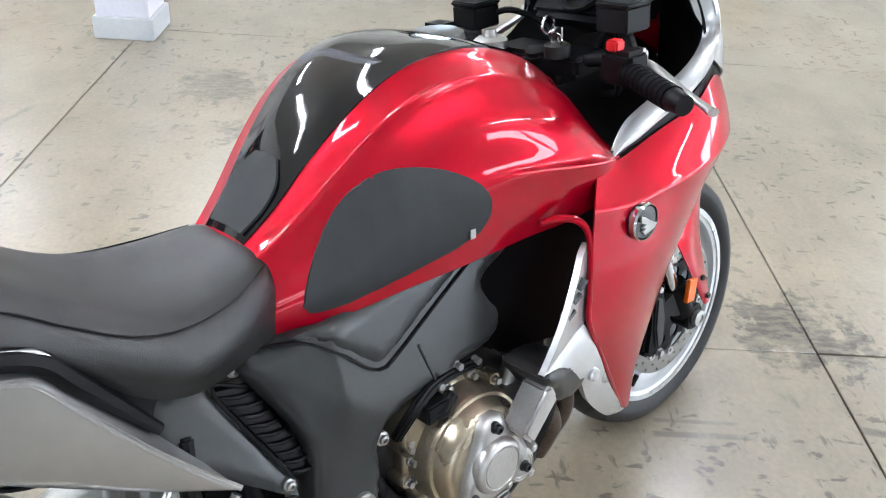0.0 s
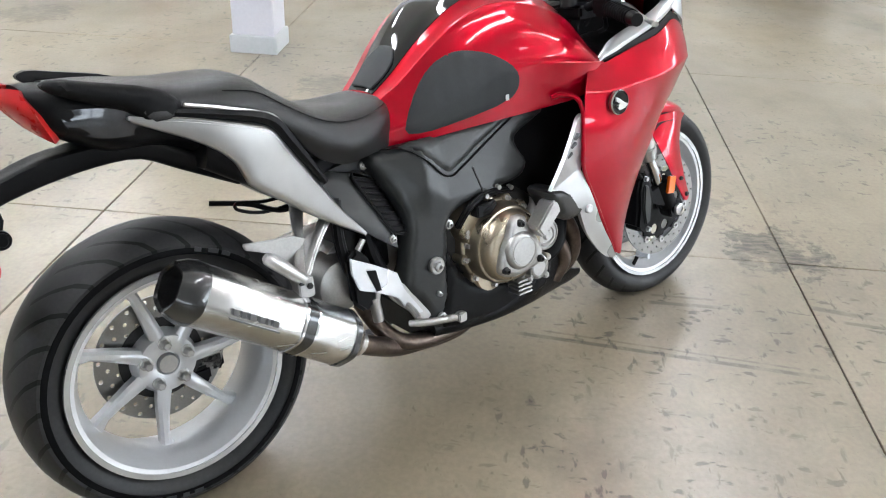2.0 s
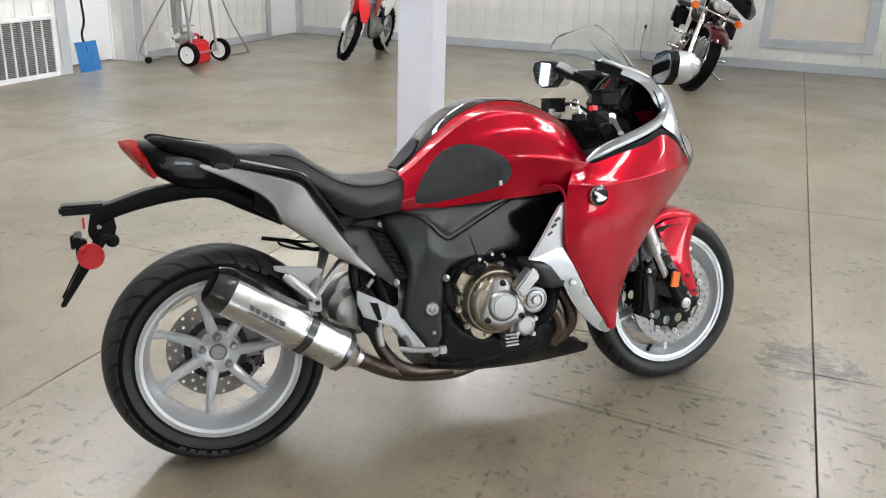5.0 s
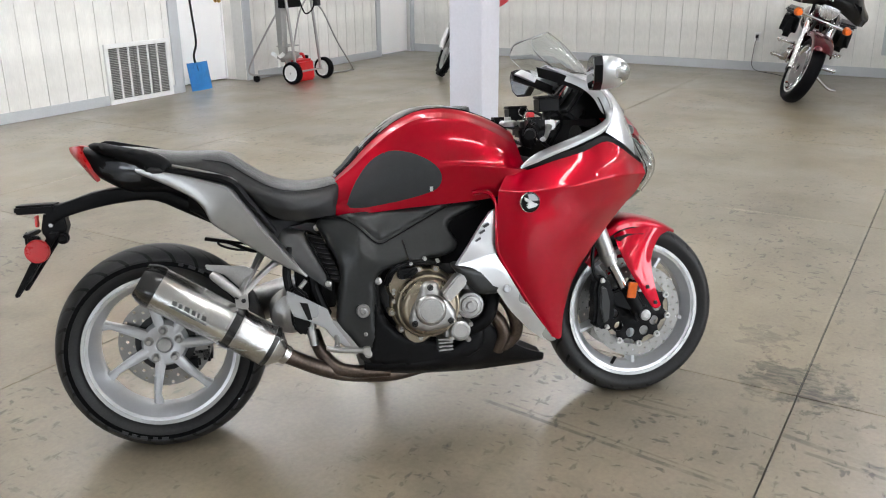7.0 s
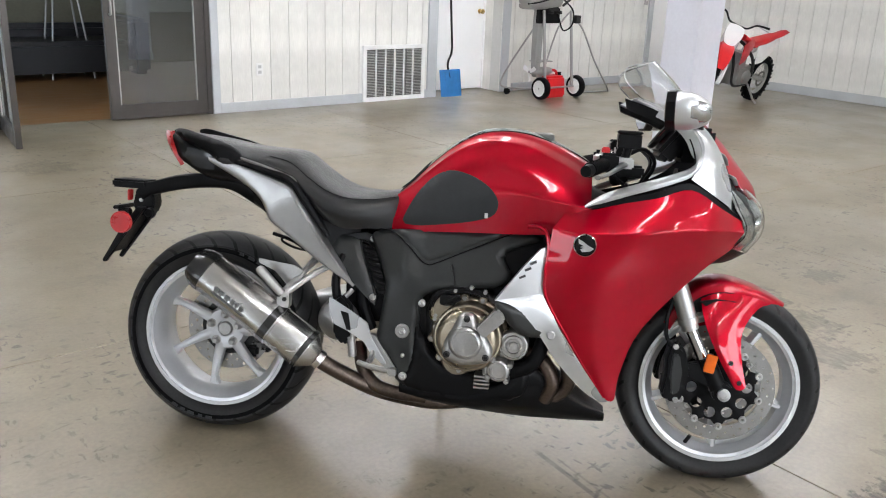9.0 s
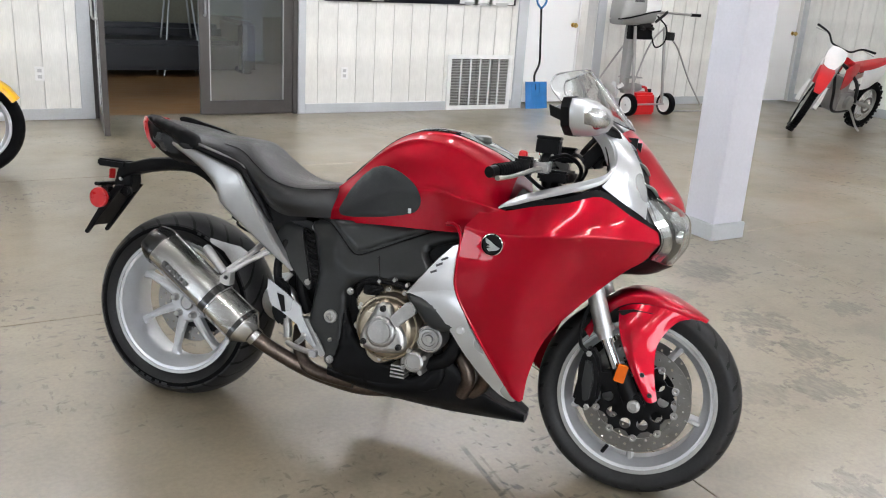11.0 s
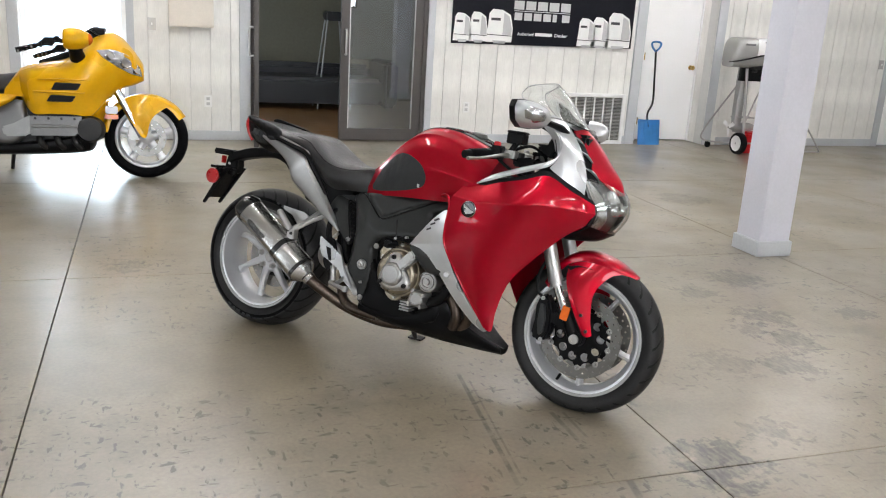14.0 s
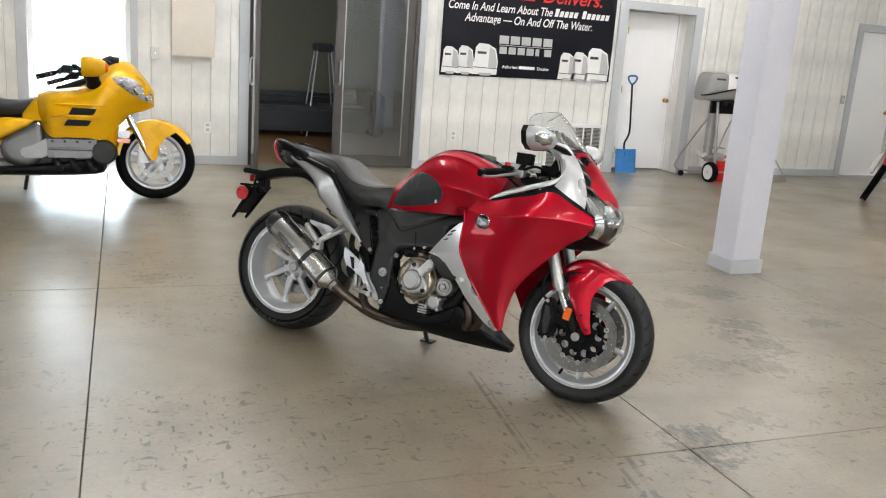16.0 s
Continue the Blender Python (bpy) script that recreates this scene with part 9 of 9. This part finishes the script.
part("clamp", join(block(-0.16, 0.06, 1.04, 0.16, 0.10, 0.10), rod((-0.20, -0.02, 0.98), (-0.20, 0.05, 0.98), 0.02), rod((-0.07, -0.02, 0.98), (-0.07, 0.05, 0.98), 0.02), tube([(-0.08, -0.04, 1.05), (0.0, -0.09, 1.14), (0.03, -0.10, 1.18)], 0.016, 8)), DARKMETAL, ob, "dark clamp bracket", 0.008)
part("mid_leg", hull([(-0.17, [(0, 1.15), (0.03, 1.15), (0.045, 1.0), (0.04, 0.58), (0.03, 0.46)]), (-0.10, [(0, 1.15), (0.05, 1.15), (0.065, 1.0), (0.05, 0.5), (0.04, 0.34)]), (0.0, [(0, 1.15), (0.03, 1.15), (0.045, 1.0), (0.035, 0.5), (0.025, 0.36)])], 3), OUTBOARD, ob, "grey leg").matrix_local = pose(-0.20, 0.16, -0.10) @ Matrix.Diagonal((0.55, 0.9, 1, 1))
part("gearcase", join(tube([(-0.34, 0.16, 0.30), (-0.22, 0.16, 0.30), (-0.05, 0.16, 0.30), (0.06, 0.16, 0.31)], [0.02, 0.05, 0.05, 0.01], 14), block(-0.16, 0.16, 0.42, 0.24, 0.15, 0.012), prism([(-0.22, 0.26), (-0.08, 0.26), (-0.10, 0.14), (-0.18, 0.13)], 0.152, 0.168)), OUTBOARD, ob, "grey gearcase with a plate", 0.003)
part("propeller", join(*[moved(sheet([[(0, 0.02, -0.01), (0.01, 0.06, 0.01), (0.0, 0.10, 0.03)], [(0, 0.01, 0.03), (0.02, 0.06, 0.06), (0.01, 0.09, 0.07)]], 0.004, 2), pose(-0.35, 0.16, 0.30) @ Matrix.Rotation(a, 4, "X")) for a in (0, 2.09, 4.19)]), WHITEPLASTIC, ob, "pale propeller")
part("fuel_hose", tube([(0.0, 0.02, 1.12), (0.10, -0.04, 1.0), (0.12, -0.02, 0.84), (0.02, 0.02, 0.78), (-0.05, 0.05, 0.95), (-0.12, 0.08, 1.08)], 0.009, 8), BLACK, ob)
part("fuel_cock", block(0.24, 0.02, 0.90, 0.08, 0.06, 0.09), DARKMETAL, ob, "", 0.006)
can_ = thing("fuel_can", pose(7.17, 5.56, 0.0), "red plastic fuel can under the stand", "fuel can")
part("can_body", block(0.0, 0, 0.125, 0.34, 0.22, 0.25, (0.9, 0.9)), REDPLASTIC, can_, "", 0.025)
part("can_handle", tube([(-0.10, 0, 0.245), (-0.07, 0, 0.30), (0.06, 0, 0.305), (0.10, 0, 0.25)], 0.016, 8), REDPLASTIC, can_)
part("cap", lathe([(0.03, 0.24), (0.03, 0.285), (0, 0.287)], 16, "z", (0.13, 0, 0)), BLACK, can_)

# ---------------------------------------------------------------- slabs of the floor
def cuts(first, step, lo, hi):
    c = first
    while c - step > lo:
        c -= step
    out = []
    while c < hi:
        out.append(c)
        c += step
    return [lo] + [v for v in out if lo + 0.05 < v < hi - 0.05] + [hi]


GAP = 0.0021
xs, ys = cuts(-0.18, 2.19, X0, X1), cuts(-0.965, 2.43, Y0, Y1 + 0.14)
for a, b in zip(xs, xs[1:]):
    for c, d in zip(ys, ys[1:]):
        slab = linked("slab", block((a + b) / 2, (c + d) / 2, -0.02, b - a - 2 * GAP, d - c - 2 * GAP, 0.04), CONCRETE, floor, "", 0.002, segs=1)

# ---------------------------------------------------------------- boards of the walls
shared = {}


def board(parent, w, z0, z1, m):
    key = (round(w, 3), round(z0, 3), round(z1, 3))
    if key not in shared:
        ob = linked("board", block(0, BT / 2, (z0 + z1) / 2, w - 0.005, BT - 0.001, z1 - z0), BOARD, parent, "", 0.0025, segs=1)
        shared[key] = ob.data
    else:
        ob = new("board", shared[key])
        ob.parent = parent
    ob.matrix_local = m
    return ob


def board_run(parent, a, b, z0, z1, where):
    n = max(1, round((b - a) / 0.204))
    w = (b - a) / n
    for i in range(n):
        board(parent, w, z0, z1, where(a + w * (i + 0.5)))


on_north = lambda x: pose(x, Y1, 0)
on_east = lambda y: pose(X1, y, 0, 0, 0, -90)
spans = [(X0, DAYDOOR[0]), (DAYDOOR[1], GLASSDOOR[0]), (GLASSDOOR[1], DOOR2[0]), (DOOR2[1], DOOR3[0]), (DOOR3[1], X1)]
for a, b in spans:
    board_run(wall_north, a, b, 0.0, H, on_north)
for (a, b), top in ((DAYDOOR, 2.10), (GLASSDOOR, 2.30), (DOOR2, 2.04), (DOOR3, 2.04)):
    board_run(wall_north, a, b, top, H, on_north)
board_run(wall_east, Y0, EASTWIN[0], 0.0, H, on_east)
board_run(wall_east, EASTWIN[1], Y1, 0.0, H, on_east)
board_run(wall_east, EASTWIN[0], EASTWIN[1], 0.0, EASTWIN[2], on_east)
board_run(wall_east, EASTWIN[0], EASTWIN[1], EASTWIN[3], H, on_east)
